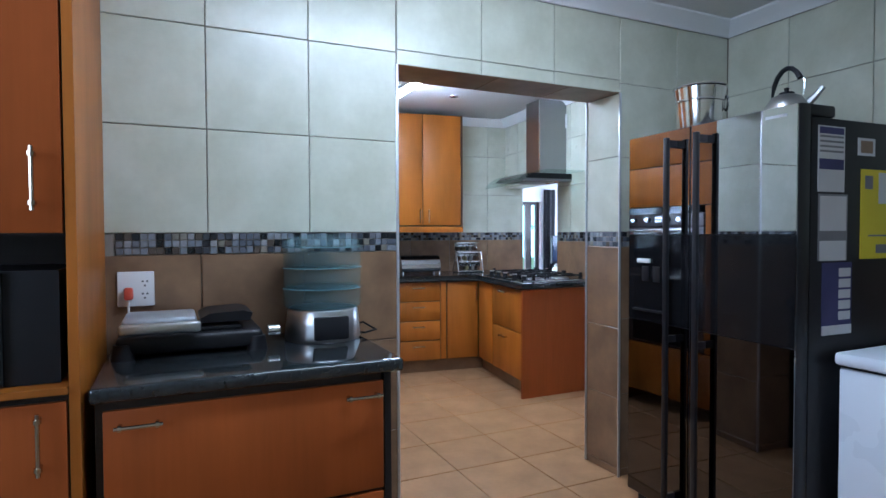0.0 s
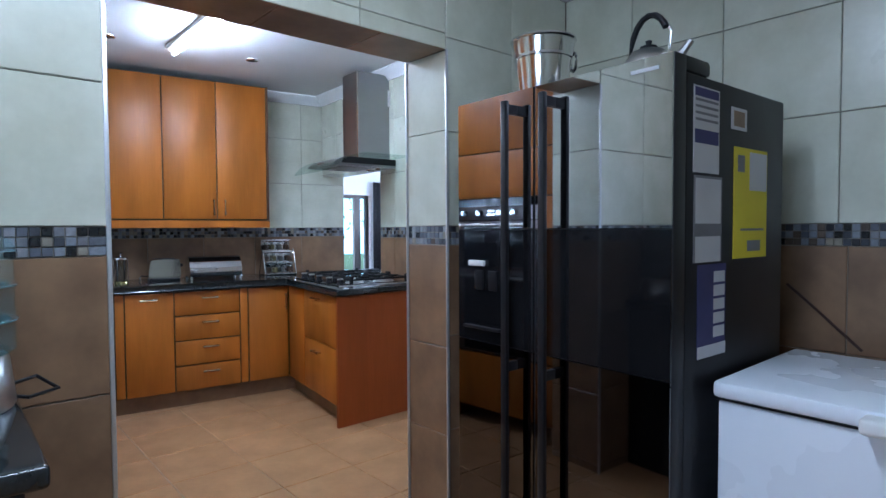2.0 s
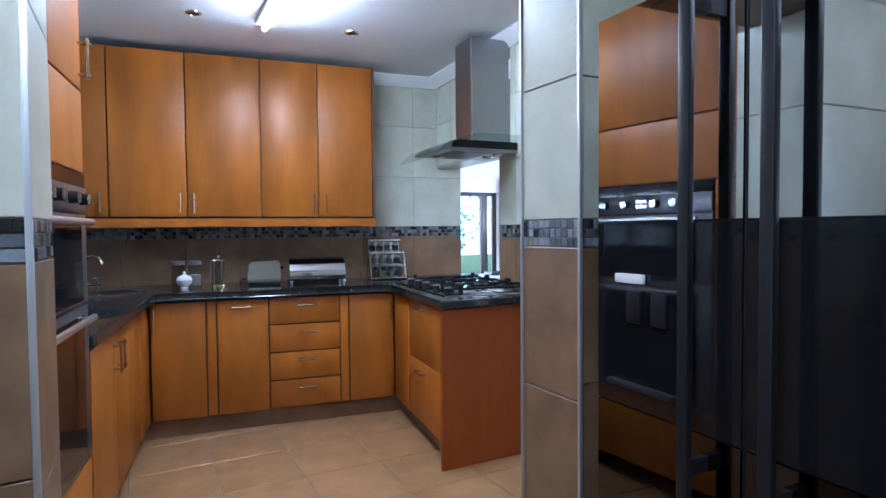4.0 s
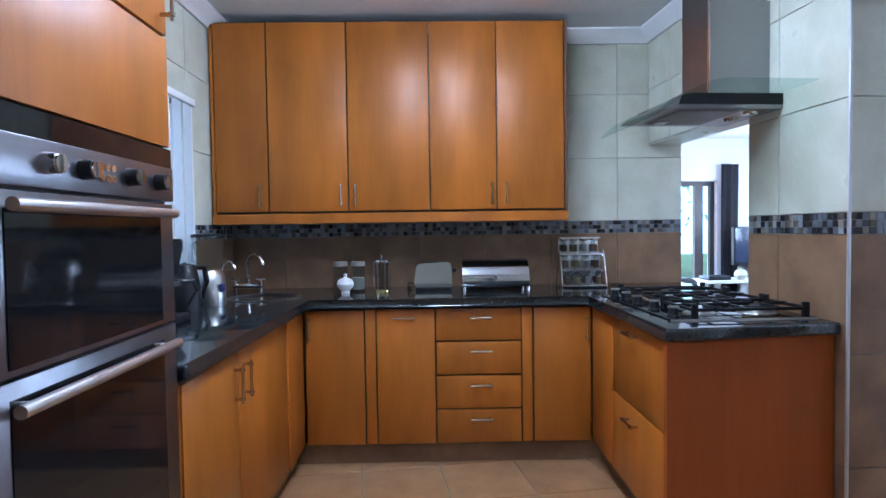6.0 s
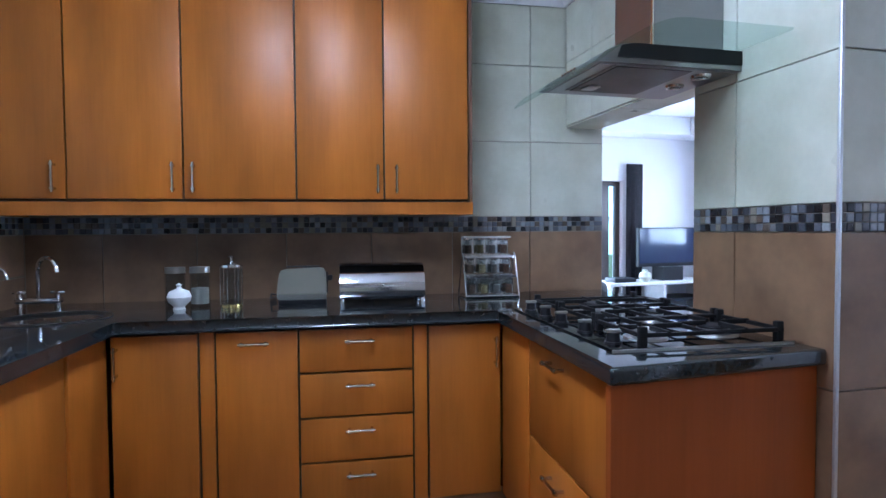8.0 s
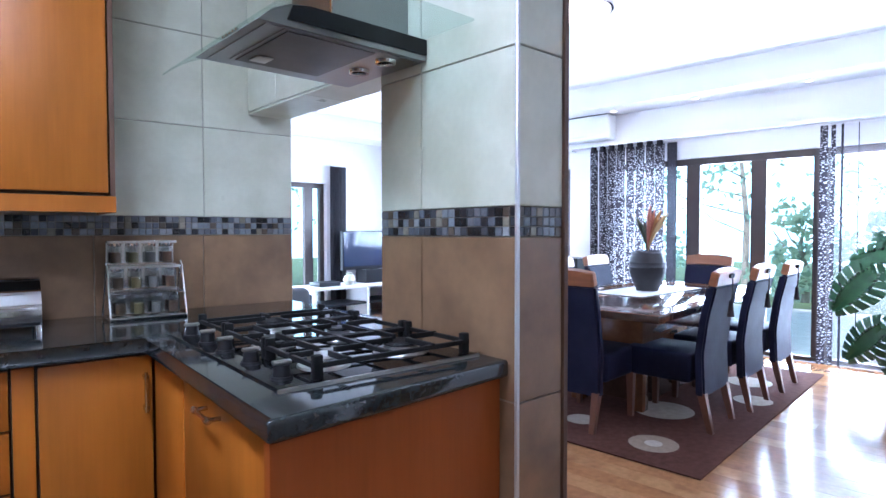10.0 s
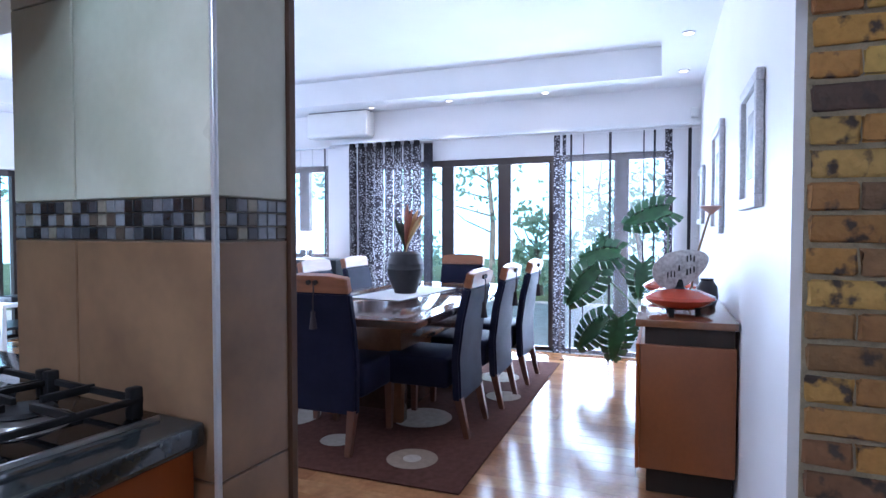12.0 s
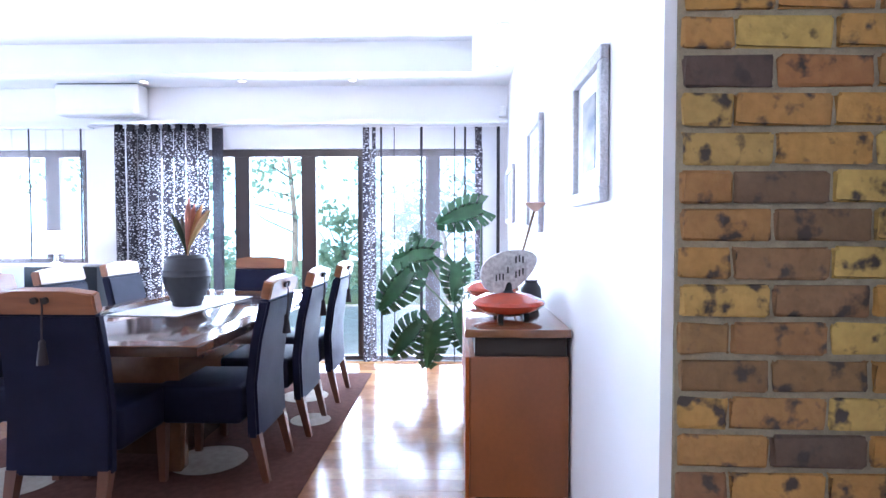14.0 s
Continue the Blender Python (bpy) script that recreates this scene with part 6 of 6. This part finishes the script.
def tree(x, y, h, r, seed):
    rng = random.Random(seed)
    t = thing("tree", "leafy green garden tree beyond the patio", "tree", (x, y, -0.13), group="garden trees")
    bm = B()
    tube(bm, [(x, y, -0.13), (x + 0.1, y, h * 0.3), (x - 0.05, y + 0.1, h * 0.6), (x, y, h * 0.85)], [0.08, 0.06, 0.04, 0.015])
    for k in range(7):
        a = k * 0.9 + rng.random()
        z = h * (0.25 + 0.08 * k)
        tube(bm, [(x, y, z), (x + 0.5 * r * math.cos(a), y + 0.5 * r * math.sin(a), z + 0.3), (x + 0.85 * r * math.cos(a), y + 0.85 * r * math.sin(a), z + 0.7)], [0.022, 0.015, 0.008], 6)
    part("trunk", bm, BARK, t)
    verts, faces = [], []
    clumps = [(rng.uniform(-r, r) * 0.75, rng.uniform(-r, r) * 0.75, h * rng.uniform(0.12, 1.0), r * rng.uniform(0.25, 0.45)) for _ in range(9)]
    for cx, cy, cz, cr in clumps:
        for _ in range(75):
            d = Vector((rng.gauss(0, 1), rng.gauss(0, 1), rng.gauss(0, 1))).normalized() * cr * rng.uniform(0.5, 1.05)
            p = Vector((x + cx, y + cy, cz)) + d
            u = Vector((rng.gauss(0, 1), rng.gauss(0, 1), rng.gauss(0, 1))).normalized() * 0.085
            v = u.cross(Vector((rng.gauss(0, 1), rng.gauss(0, 1), rng.gauss(0, 1)))).normalized() * 0.05
            k = len(verts)
            verts += [p - u, p + v, p + u, p - v]
            faces.append((k, k + 1, k + 2, k + 3))
    me = bpy.data.meshes.new("crown")
    me.from_pydata([tuple(q) for q in verts], [], faces)
    me.materials.append(CROWN)
    me.transform(absolute(t).inverted())
    ob = new("crown", me)
    ob.parent = t


for i, (x, y, h, r) in enumerate(((15.5, 3.4, 4.2, 1.9), (22.5, 6.3, 4.2, 2.0), (16.2, 8.2, 4.8, 2.1), (17.0, 11.8, 5.0, 2.3), (18.0, 0.8, 5.5, 2.3), (14.6, 10.2, 2.6, 1.3), (14.4, 4.8, 2.0, 1.1), (15.4, 6.9, 1.6, 0.9), (6.0, 18.5, 5.0, 2.4), (9.0, 17.5, 4.5, 2.2))):
    tree(x, y, h, r, i)
# Glowing panels put in for the blown-out sky and far haze.
structure("backdrop", boxes((30.0, 30.2, -40, 60, -0.13, 16), (-30, 30, 30.0, 30.2, -0.13, 16)), glow("haze_glow", (0.52, 0.84, 1.0), 2.2), "glowing panels standing in for bright hazy sky and distance", "backdrop")

# ---- pieces of walls and floors ----
PIECES = {}


def chamfered(face, w, h, th, e=0.002):
    """A thin tile with a softened rim, centred on its back."""
    key = (face, round(w, 4), round(h, 4), round(th, 4))
    F = FACES[face]
    vs = []
    for d, k in ((0.0, 0.0), (th - e, 0.0), (th, e)):
        for a, b in ((-1, -1), (1, -1), (1, 1), (-1, 1)):
            vs.append(F(0, a * (w / 2 - k), d, b * (h / 2 - k)))
    fs = [(0, 1, 5, 4), (1, 2, 6, 5), (2, 3, 7, 6), (3, 0, 4, 7), (4, 5, 9, 8), (5, 6, 10, 9), (6, 7, 11, 10), (7, 4, 8, 11), (8, 9, 10, 11)]
    return key, vs, fs


def piece(name, parent, face, c, u0, u1, z0, z1, mat, th, e=0.002):
    key, vs, fs = chamfered(face, u1 - u0, z1 - z0, th, e)
    key = (*key, mat.name)
    if key not in PIECES:
        me = bpy.data.meshes.new(name)
        flip = face in ("+x", "+y")
        me.from_pydata(vs, [], fs)
        me.materials.append(mat)
        bm = bmesh.new()
        bm.from_mesh(me)
        bmesh.ops.recalc_face_normals(bm, faces=bm.faces[:])
        bm.to_mesh(me)
        bm.free()
        PIECES[key] = me
    ob = new(name, PIECES[key])
    ob.parent = parent
    ob.matrix_basis = Matrix.Translation(FACES[face](c, (u0 + u1) / 2, 0, (z0 + z1) / 2))
    return ob


def grid(first, pitch, lo, hi):
    """Joint lines at first + k * pitch between lo and hi, with the ends."""
    k0 = math.ceil((lo - first) / pitch)
    ls = [first + k * pitch for k in range(k0, k0 + 400) if lo + 0.02 < first + k * pitch < hi - 0.02]
    return [lo, *ls, hi]


def tile_field(parent, face, c, ul, zl, mat, th=0.008, gap=0.0035, skip=None):
    for a, b in zip(ul, ul[1:]):
        for p, q in zip(zl, zl[1:]):
            if skip and skip((a + b) / 2, (p + q) / 2):
                continue
            piece("tile", parent, face, c, a + gap / 2, b - gap / 2, p + gap / 2, q - gap / 2, mat, th)


def ramp_material(name, stops, rough, island=False, blotch=None, grain_scale=80.0, bump=0.0, blotch_scale=14.0, blotch_edge=(0.56, 0.62)):
    m = bpy.data.materials.new(name)
    m.use_nodes = True
    n, l = m.node_tree.nodes, m.node_tree.links
    b = n["Principled BSDF"]
    b.inputs["Roughness"].default_value = rough
    src = n.new("ShaderNodeNewGeometry").outputs["Random Per Island"] if island else n.new("ShaderNodeObjectInfo").outputs["Random"]
    r = n.new("ShaderNodeValToRGB")
    r.color_ramp.interpolation = 'CONSTANT' if not blotch else 'LINEAR'
    els = r.color_ramp.elements
    for i, col in enumerate(stops):
        el = els[i] if i < 2 else els.new(1.0)
        el.position = i / len(stops)
        el.color = (*col, 1)
    l.new(src, r.inputs[0])
    tc, t = n.new("ShaderNodeTexCoord"), n.new("ShaderNodeTexNoise")
    off = n.new("ShaderNodeVectorMath")
    off.operation = 'MULTIPLY_ADD'
    l.new(src, off.inputs[0])
    off.inputs[1].default_value = (91, 57, 33)
    l.new(tc.outputs["Object"], off.inputs[2])
    l.new(off.outputs[0], t.inputs["Vector"])
    t.inputs["Scale"].default_value = grain_scale
    hs = n.new("ShaderNodeHueSaturation")
    mr = n.new("ShaderNodeMapRange")
    mr.inputs["To Min"].default_value, mr.inputs["To Max"].default_value = 0.72, 1.28
    l.new(t.outputs[0], mr.inputs["Value"])
    l.new(mr.outputs[0], hs.inputs["Value"])
    col = r.outputs[0]
    if blotch:
        t2, m2, mx = n.new("ShaderNodeTexNoise"), n.new("ShaderNodeMapRange"), n.new("ShaderNodeMix")
        mx.data_type = 'RGBA'
        t2.inputs["Scale"].default_value, t2.inputs["Detail"].default_value = blotch_scale, 3
        l.new(off.outputs[0], t2.inputs["Vector"])
        m2.inputs["From Min"].default_value, m2.inputs["From Max"].default_value = blotch_edge
        l.new(t2.outputs[0], m2.inputs["Value"])
        l.new(m2.outputs[0], mx.inputs["Factor"])
        l.new(col, mx.inputs["A"])
        mx.inputs["B"].default_value = (*blotch, 1)
        col = mx.outputs["Result"]
    l.new(col, hs.inputs["Color"])
    l.new(hs.outputs[0], b.inputs["Base Color"])
    if bump:
        bp = n.new("ShaderNodeBump")
        bp.inputs["Strength"].default_value, bp.inputs["Distance"].default_value = bump, 0.006
        l.new(t.outputs[0], bp.inputs["Height"])
        l.new(bp.outputs[0], b.inputs["Normal"])
    return m


STONES = [(0.012, 0.013, 0.015), (0.10, 0.11, 0.13), (0.20, 0.22, 0.25), (0.05, 0.055, 0.065), (0.22, 0.20, 0.16), (0.14, 0.145, 0.16), (0.020, 0.02, 0.024), (0.20, 0.21, 0.23), (0.09, 0.07, 0.055), (0.26, 0.27, 0.28)]
MOSAIC = ramp_material("mosaic_glass", STONES, 0.22)
MOSAIC_FAR = ramp_material("mosaic_glass_joined", STONES, 0.22, island=True)
BAND0, BAND1 = 1.235, 1.315


def mosaic(parent, face, c, u0, u1, joined=False):
    pitch = 0.0265
    ul = grid(u0, pitch, u0, u1)
    verts, faces = [], []
    for r in range(3):
        z0 = BAND0 + 0.0005 + r * pitch
        for a, b in zip(ul, ul[1:]):
            if b - a < 0.008:
                continue
            if joined:
                key, vs, fs = chamfered(face, b - a - 0.0025, pitch - 0.0025, 0.007, 0.0015)
                o = FACES[face](c, (a + b) / 2, 0, z0 + pitch / 2)
                k = len(verts)
                verts += [tuple(p + q for p, q in zip(v, o)) for v in vs]
                faces += [tuple(i + k for i in f) for f in fs]
            else:
                piece("mosaic_tile", parent, face, c, a + 0.00125, b - 0.00125, z0 + 0.00125, z0 + pitch - 0.00125, MOSAIC, 0.007, 0.0015)
    if joined:
        me = bpy.data.meshes.new("mosaic_band")
        me.from_pydata(verts, [], faces)
        me.materials.append(MOSAIC_FAR)
        bm = bmesh.new()
        bm.from_mesh(me)
        bmesh.ops.recalc_face_normals(bm, faces=bm.faces[:])
        bm.to_mesh(me)
        bm.free()
        ob = new("mosaic_band", me)
        ob.parent = parent
        tagged(ob, "small dark and pale mosaic tiles", kind="stuff")


UP = [BAND1, 1.710, 2.098, 2.44]
LOW = [0.0, 0.04, 0.445, 0.85, BAND0]
w = W["front"]
tile_field(w, "-y", 3.828, grid(0.931, 0.3885, -1.0, 1.700), UP, TILE_PALE)
tile_field(w, "-y", 3.828, grid(0.906, 0.3885, -1.0, 1.700), LOW, TILE_BROWN)
mosaic(w, "-y", 3.828, 0.62, 1.700)
tile_field(w, "-y", 3.828, [1.702, 2.122, 2.533, 2.953], [2.047, 2.112, 2.44], TILE_PALE)
tile_field(w, "-y", 3.828, [2.955, 3.36, 3.761], UP, TILE_PALE)
tile_field(w, "-y", 3.828, [2.955, 3.36, 3.761], LOW, TILE_BROWN)
mosaic(w, "-y", 3.828, 2.955, 3.761, True)
for face, c in (("+x", 1.694), ("-x", 2.962)):
    inner = 4.15 if face == "+x" else 4.085
    tile_field(w, face, c, [3.822, inner], [BAND1, 1.715, 2.047], TILE_PALE)
    tile_field(w, face, c, [3.822, inner], [0.0, 0.04, 0.42, 0.80, BAND0], TILE_BROWN)
    mosaic(w, face, c, 3.822, inner)
# Underside of the door head: brown tile stands in for its reddish reflection.
for a, b in ((1.703, 2.22), (2.22, 2.63), (2.63, 2.953)):
    ob = piece("tile", w, "-y", 0, a + 0.002, b - 0.002, 3.823, 4.083, TILE_BROWN, 0.008)
    ob.matrix_basis = Matrix.Translation(((a + b) / 2, 3.953, 2.055)) @ Matrix.Rotation(radians(90), 4, 'X')
w = W["east_scullery"]
tile_field(w, "-x", 3.77, grid(2.63, 0.41, -0.3, 3.819), UP, TILE_PALE)
tile_field(w, "-x", 3.77, grid(2.60, 0.41, -0.3, 3.819), LOW, TILE_BROWN)
mosaic(w, "-x", 3.77, 1.0, 3.0, True)
w = W["back"]
tile_field(w, "-y", 7.058, grid(3.80, 0.41, 1.335, 4.216), [BAND1, 1.715, 2.12, 2.44], TILE_PALE, skip=lambda u, z: 1.4 < u < 3.3)
tile_field(w, "-y", 7.058, grid(3.795, 0.425, 1.335, 4.216), [0.80, BAND0], TILE_BROWN)
mosaic(w, "-y", 7.058, 1.335, 4.216, True)
w = W["left"]
tile_field(w, "+x", 1.327, grid(6.397, 0.41, 3.95, 7.05), [BAND1, 1.715, 2.12, 2.44], TILE_PALE, skip=lambda u, z: 5.057 < u < 6.397 and z < 1.95)
tile_field(w, "+x", 1.327, [5.059, 5.577, 5.987, 6.395], [1.953, 2.12], TILE_PALE)
tile_field(w, "+x", 1.327, [4.95, 5.4, 5.82, 6.23, 6.64, 7.05], [0.80, 1.04], TILE_BROWN)
tile_field(w, "+x", 1.327, [6.427, 7.05], [1.045, BAND0], TILE_BROWN)
mosaic(w, "+x", 1.327, 6.427, 7.05, True)
structure("window_sill", boxes((1.13, 1.365, 5.062, 6.42, 1.052, 1.068)), WHITE_PLASTIC, "white window sill", "sill")
w = W["pier"]
PU, PL = [BAND1, 1.731, 2.14, 2.44], [0.0, 0.375, 0.797, BAND0]
tile_field(w, "-x", 3.965, [5.207, 5.59, 5.799], PU, TILE_PALE)
tile_field(w, "-x", 3.965, [5.207, 5.59, 5.799], PL, TILE_BROWN)
mosaic(w, "-x", 3.965, 5.207, 5.799)
tile_field(w, "-x", 3.965, [5.80, 6.15, 6.56, 6.84], [1.803, 2.14, 2.44], TILE_PALE)
tile_field(w, "-x", 3.965, [4.086, 4.5, 4.87, 5.207], [2.1, 2.44], TILE_PALE)
tile_field(w, "-y", 5.213, [3.959, 4.15], [BAND1, 1.731, 2.09], TILE_PALE)
tile_field(w, "-y", 5.213, [3.959, 4.15], [0.0, 0.375, 0.797, BAND0], TILE_BROWN)
mosaic(w, "-y", 5.213, 3.959, 4.15)
for a, b in ((5.80, 6.3), (6.3, 6.84)):
    ob = piece("tile", w, "-y", 0, 3.959, 4.15, a + 0.002, b - 0.002, TILE_PALE, 0.008)
    ob.matrix_basis = Matrix.Translation((4.054, (a + b) / 2, 1.80)) @ Matrix.Rotation(radians(90), 4, 'X')
tile_field(w, "+y", 5.792, [3.959, 4.15], [0.915, BAND0, 1.79], TILE_PALE)


def edge_trim(name, x0, x1, y0, y1, z0, z1):
    return structure(name, box(B(), x0, x1, y0, y1, z0, z1, 0.002), TRIM, "pale aluminium tile edge trim", "trim")


edge_trim("trim_edge_left", 1.696, 1.708, 3.813, 3.823, 0.0, 2.047)
edge_trim("trim_edge_right", 2.948, 2.960, 3.813, 3.823, 0.0, 2.047)
edge_trim("trim_edge_inner", 2.948, 2.960, 4.086, 4.094, 0.0, 2.047)
edge_trim("trim_edge_pier", 3.952, 3.963, 5.201, 5.211, 0.0, 2.09)
structure("trim_dark_edge", boxes((4.151, 4.168, 5.198, 5.25, 0.0, 2.09)), WOOD_DARK, "dark wooden edge strip of the opening", "trim")

fk = bpy.data.objects["floor_kitchen"]
for a, b in zip(grid(2.215, 0.41, -1.0, 4.19), grid(2.215, 0.41, -1.0, 4.19)[1:]):
    for p, q in zip(grid(4.70, 0.43, -0.3, 6.8), grid(4.70, 0.43, -0.3, 6.8)[1:]):
        ob = piece("tile", fk, "-y", 0, a + 0.003, b - 0.003, p + 0.003, q - 0.003, TILE_FLOOR, 0.006, 0.0025)
        ob.matrix_basis = Matrix.Translation(((a + b) / 2, (p + q) / 2, -0.006)) @ Matrix.Rotation(radians(-90), 4, 'X')

PLANK = ramp_material("floor_board", [(0.30, 0.135, 0.055), (0.40, 0.20, 0.09), (0.24, 0.10, 0.042), (0.45, 0.24, 0.115), (0.34, 0.16, 0.066), (0.28, 0.12, 0.05)], 0.17, blotch=(0.24, 0.105, 0.045), grain_scale=30, blotch_scale=5.0, blotch_edge=(0.5, 0.8))
fd = bpy.data.objects["floor_dining"]
rng = random.Random(5)
x = 4.205
while x < 9.04:
    y = 2.9 - rng.uniform(0, 1.5)
    while y < 11.45:
        y2 = min(y + 1.7, 11.45)
        if y2 > 2.95:
            a, b = max(y, 2.9), y2
            ob = piece("board", fd, "-y", 0, 0, min(0.125, 9.045 - x) - 0.0012, 0, round(b - a, 2) - 0.0012, PLANK, 0.012, 0.001)
            ob.matrix_basis = Matrix.Translation((x + 0.0625, (a + b) / 2, -0.012)) @ Matrix.Rotation(radians(-90), 4, 'X')
        y = y2
    x += 0.125

MORTAR = material("sandy_mortar", (0.33, 0.27, 0.175), 0.95, vary=0.3, scale=(30, 30, 30), grain=0.4, grain_scale=(200, 200, 200), bump=0.5)
BRICK = ramp_material("stock_brick", [(0.48, 0.27, 0.06), (0.30, 0.125, 0.045), (0.52, 0.34, 0.09), (0.17, 0.08, 0.045), (0.47, 0.24, 0.055), (0.075, 0.05, 0.042), (0.40, 0.19, 0.05), (0.46, 0.30, 0.08)], 0.9, blotch=(0.055, 0.038, 0.03), grain_scale=38, bump=1.0, blotch_scale=17.0, blotch_edge=(0.56, 0.66))
wb = structure("wall_brick", boxes((4.926, 5.1, 3.051, 3.938, 0, 2.66), (4.926, 4.9345, 3.938, 4.112, 0, 2.66)), MORTAR, "rough yellow-brown stock brick wall", "wall")
SHAPES = []
for k in range(6):
    for length in (0.209, 0.11):
        bm = B()
        box(bm, -0.016, 0.0, -length / 2, length / 2, -0.0345, 0.0345, 0.006, 2)
        for v in bm.verts:
            v.co += Vector((rng.uniform(-0.003, 0.003), rng.uniform(-0.005, 0.005), rng.uniform(-0.0045, 0.0045)))
        SHAPES.append(mesh_of("brick", bm, BRICK))
for i in range(31):
    z = 0.022 + 0.0855 * i
    start = 3.992 if i % 2 == 1 else 3.90
    y = start
    first_len = 4.106 - start
    row = [(start + first_len / 2, first_len)]
    while y > 3.08:
        row.append((y - 0.111, 0.222))
        y -= 0.222
    for yc, ln in row:
        me = SHAPES[2 * rng.randrange(6) + (0 if ln > 0.15 else 1)]
        ob = new("brick", me)
        ob.parent = wb
        ob.matrix_basis = Matrix.Translation((4.933 + rng.uniform(-0.004, 0.003), yc, z + 0.04)) @ Matrix.Diagonal((1, 1.0 if ln > 0.215 or ln < 0.15 else 0.94, 1, 1))

# ---- each group set in its place ----
MOVES = {"rug": (0.16, 0.045, 0), "dining_table": (0.17, 0.045, 0), "table_runner": (0.40, 0.08, 0), "sideboard": (0.14, 0, 0), "bowl": (0.14, 0, 0), "ornament": (0.14, 0, 0), "dried_flower": (0.14, 0, 0), "jar": (0.14, 0, 0),
         "air_conditioner": (0, -0.12, -0.024), "glass_jar": (0.02, 0.17, 0), "sugar_bowl": (0.036, 0.21, 0), "cafetiere": (0.047, 0.16, 0), "toaster": (0.057, 0.30, 0), "bread_bin": (0.055, 0.25, 0),
         "spice_rack": (0.107, 0.385, 0), "sink": (0.06, 0.09, 0), "mixer_tap": (-0.05, 0.11, 0), "filter_tap": (0.05, 0.03, 0), "jug_blender": (0.04, 0.18, 0),
         "electric_kettle": (0.0, 0.20, 0), "coffee_maker": (0.03, 0.11, 0), "window_kitchen": (0.065, 0.157, 0), "trim_window_reveal": (0.065, 0.157, 0), "trim_window_frame": (0.065, 0.157, 0),
         "contact_grill": (-0.08, 0.13, 0), "food_steamer": (-0.02, 0.15, 0), "socket": (-0.068, 0.01, 0.02), "tall_cabinet": (-0.10, 0.02, 0.02), "microwave": (-0.10, 0.02, 0.02),
         "ice_bucket": (-0.145, -0.07, 0.012), "stovetop_kettle": (-0.165, -0.09, 0.012), "power_cord": (-0.052, 0.0, 0.01)}
SKEWED = {"wall_left", "wall_back", "trim_cornice_left", "trim_cornice_back", "wall_cabinet", "light_rail", "drawer_cabinet", "oven_cabinet", "double_oven", "trim_kickboard_back", "trim_kickboard_side",
          "trim_kickboard_hob", "window_sill", "window_kitchen", "trim_window_reveal", "trim_window_frame", "glass_jar", "sugar_bowl", "cafetiere", "toaster", "bread_bin", "spice_rack", "sink", "mixer_tap",
          "filter_tap", "jug_blender", "electric_kettle", "coffee_maker"}
PIER = turned(3.957, 5.205, -4.0)
for ob in list(bpy.data.objects):
    if ob.parent is None:
        plain = ob.name.split(".")[0]
        kitchen = ob.matrix_basis.translation.y > 4.2
        if plain in MOVES:
            ob.matrix_basis = Matrix.Translation(MOVES[plain]) @ ob.matrix_basis
        elif plain == "vertical_blind" and kitchen:
            ob.matrix_basis = Matrix.Translation((0.065, 0.157, 0)) @ ob.matrix_basis
        elif plain in ("base_cabinet", "worktop") and not kitchen:
            ob.matrix_basis = Matrix.Translation((-0.085, 0.04, 0)) @ ob.matrix_basis
        if plain in SKEWED or plain in ("base_cabinet", "worktop", "vertical_blind") and kitchen:
            ob.matrix_basis = KITCHEN @ ob.matrix_basis
        elif plain in ("wall_pier", "trim_edge_pier", "trim_dark_edge", "trim_cornice_pier", "cooker_hood"):
            ob.matrix_basis = PIER @ Matrix.Translation((0, 0.035 if plain == "cooker_hood" else 0, 0)) @ ob.matrix_basis
        elif plain == "food_steamer":
            ob.matrix_basis = ob.matrix_basis @ Matrix.Diagonal((1.28, 1.28, 1.1, 1))
        elif plain == "stovetop_kettle":
            ob.matrix_basis = ob.matrix_basis @ Matrix.Scale(0.85, 4)
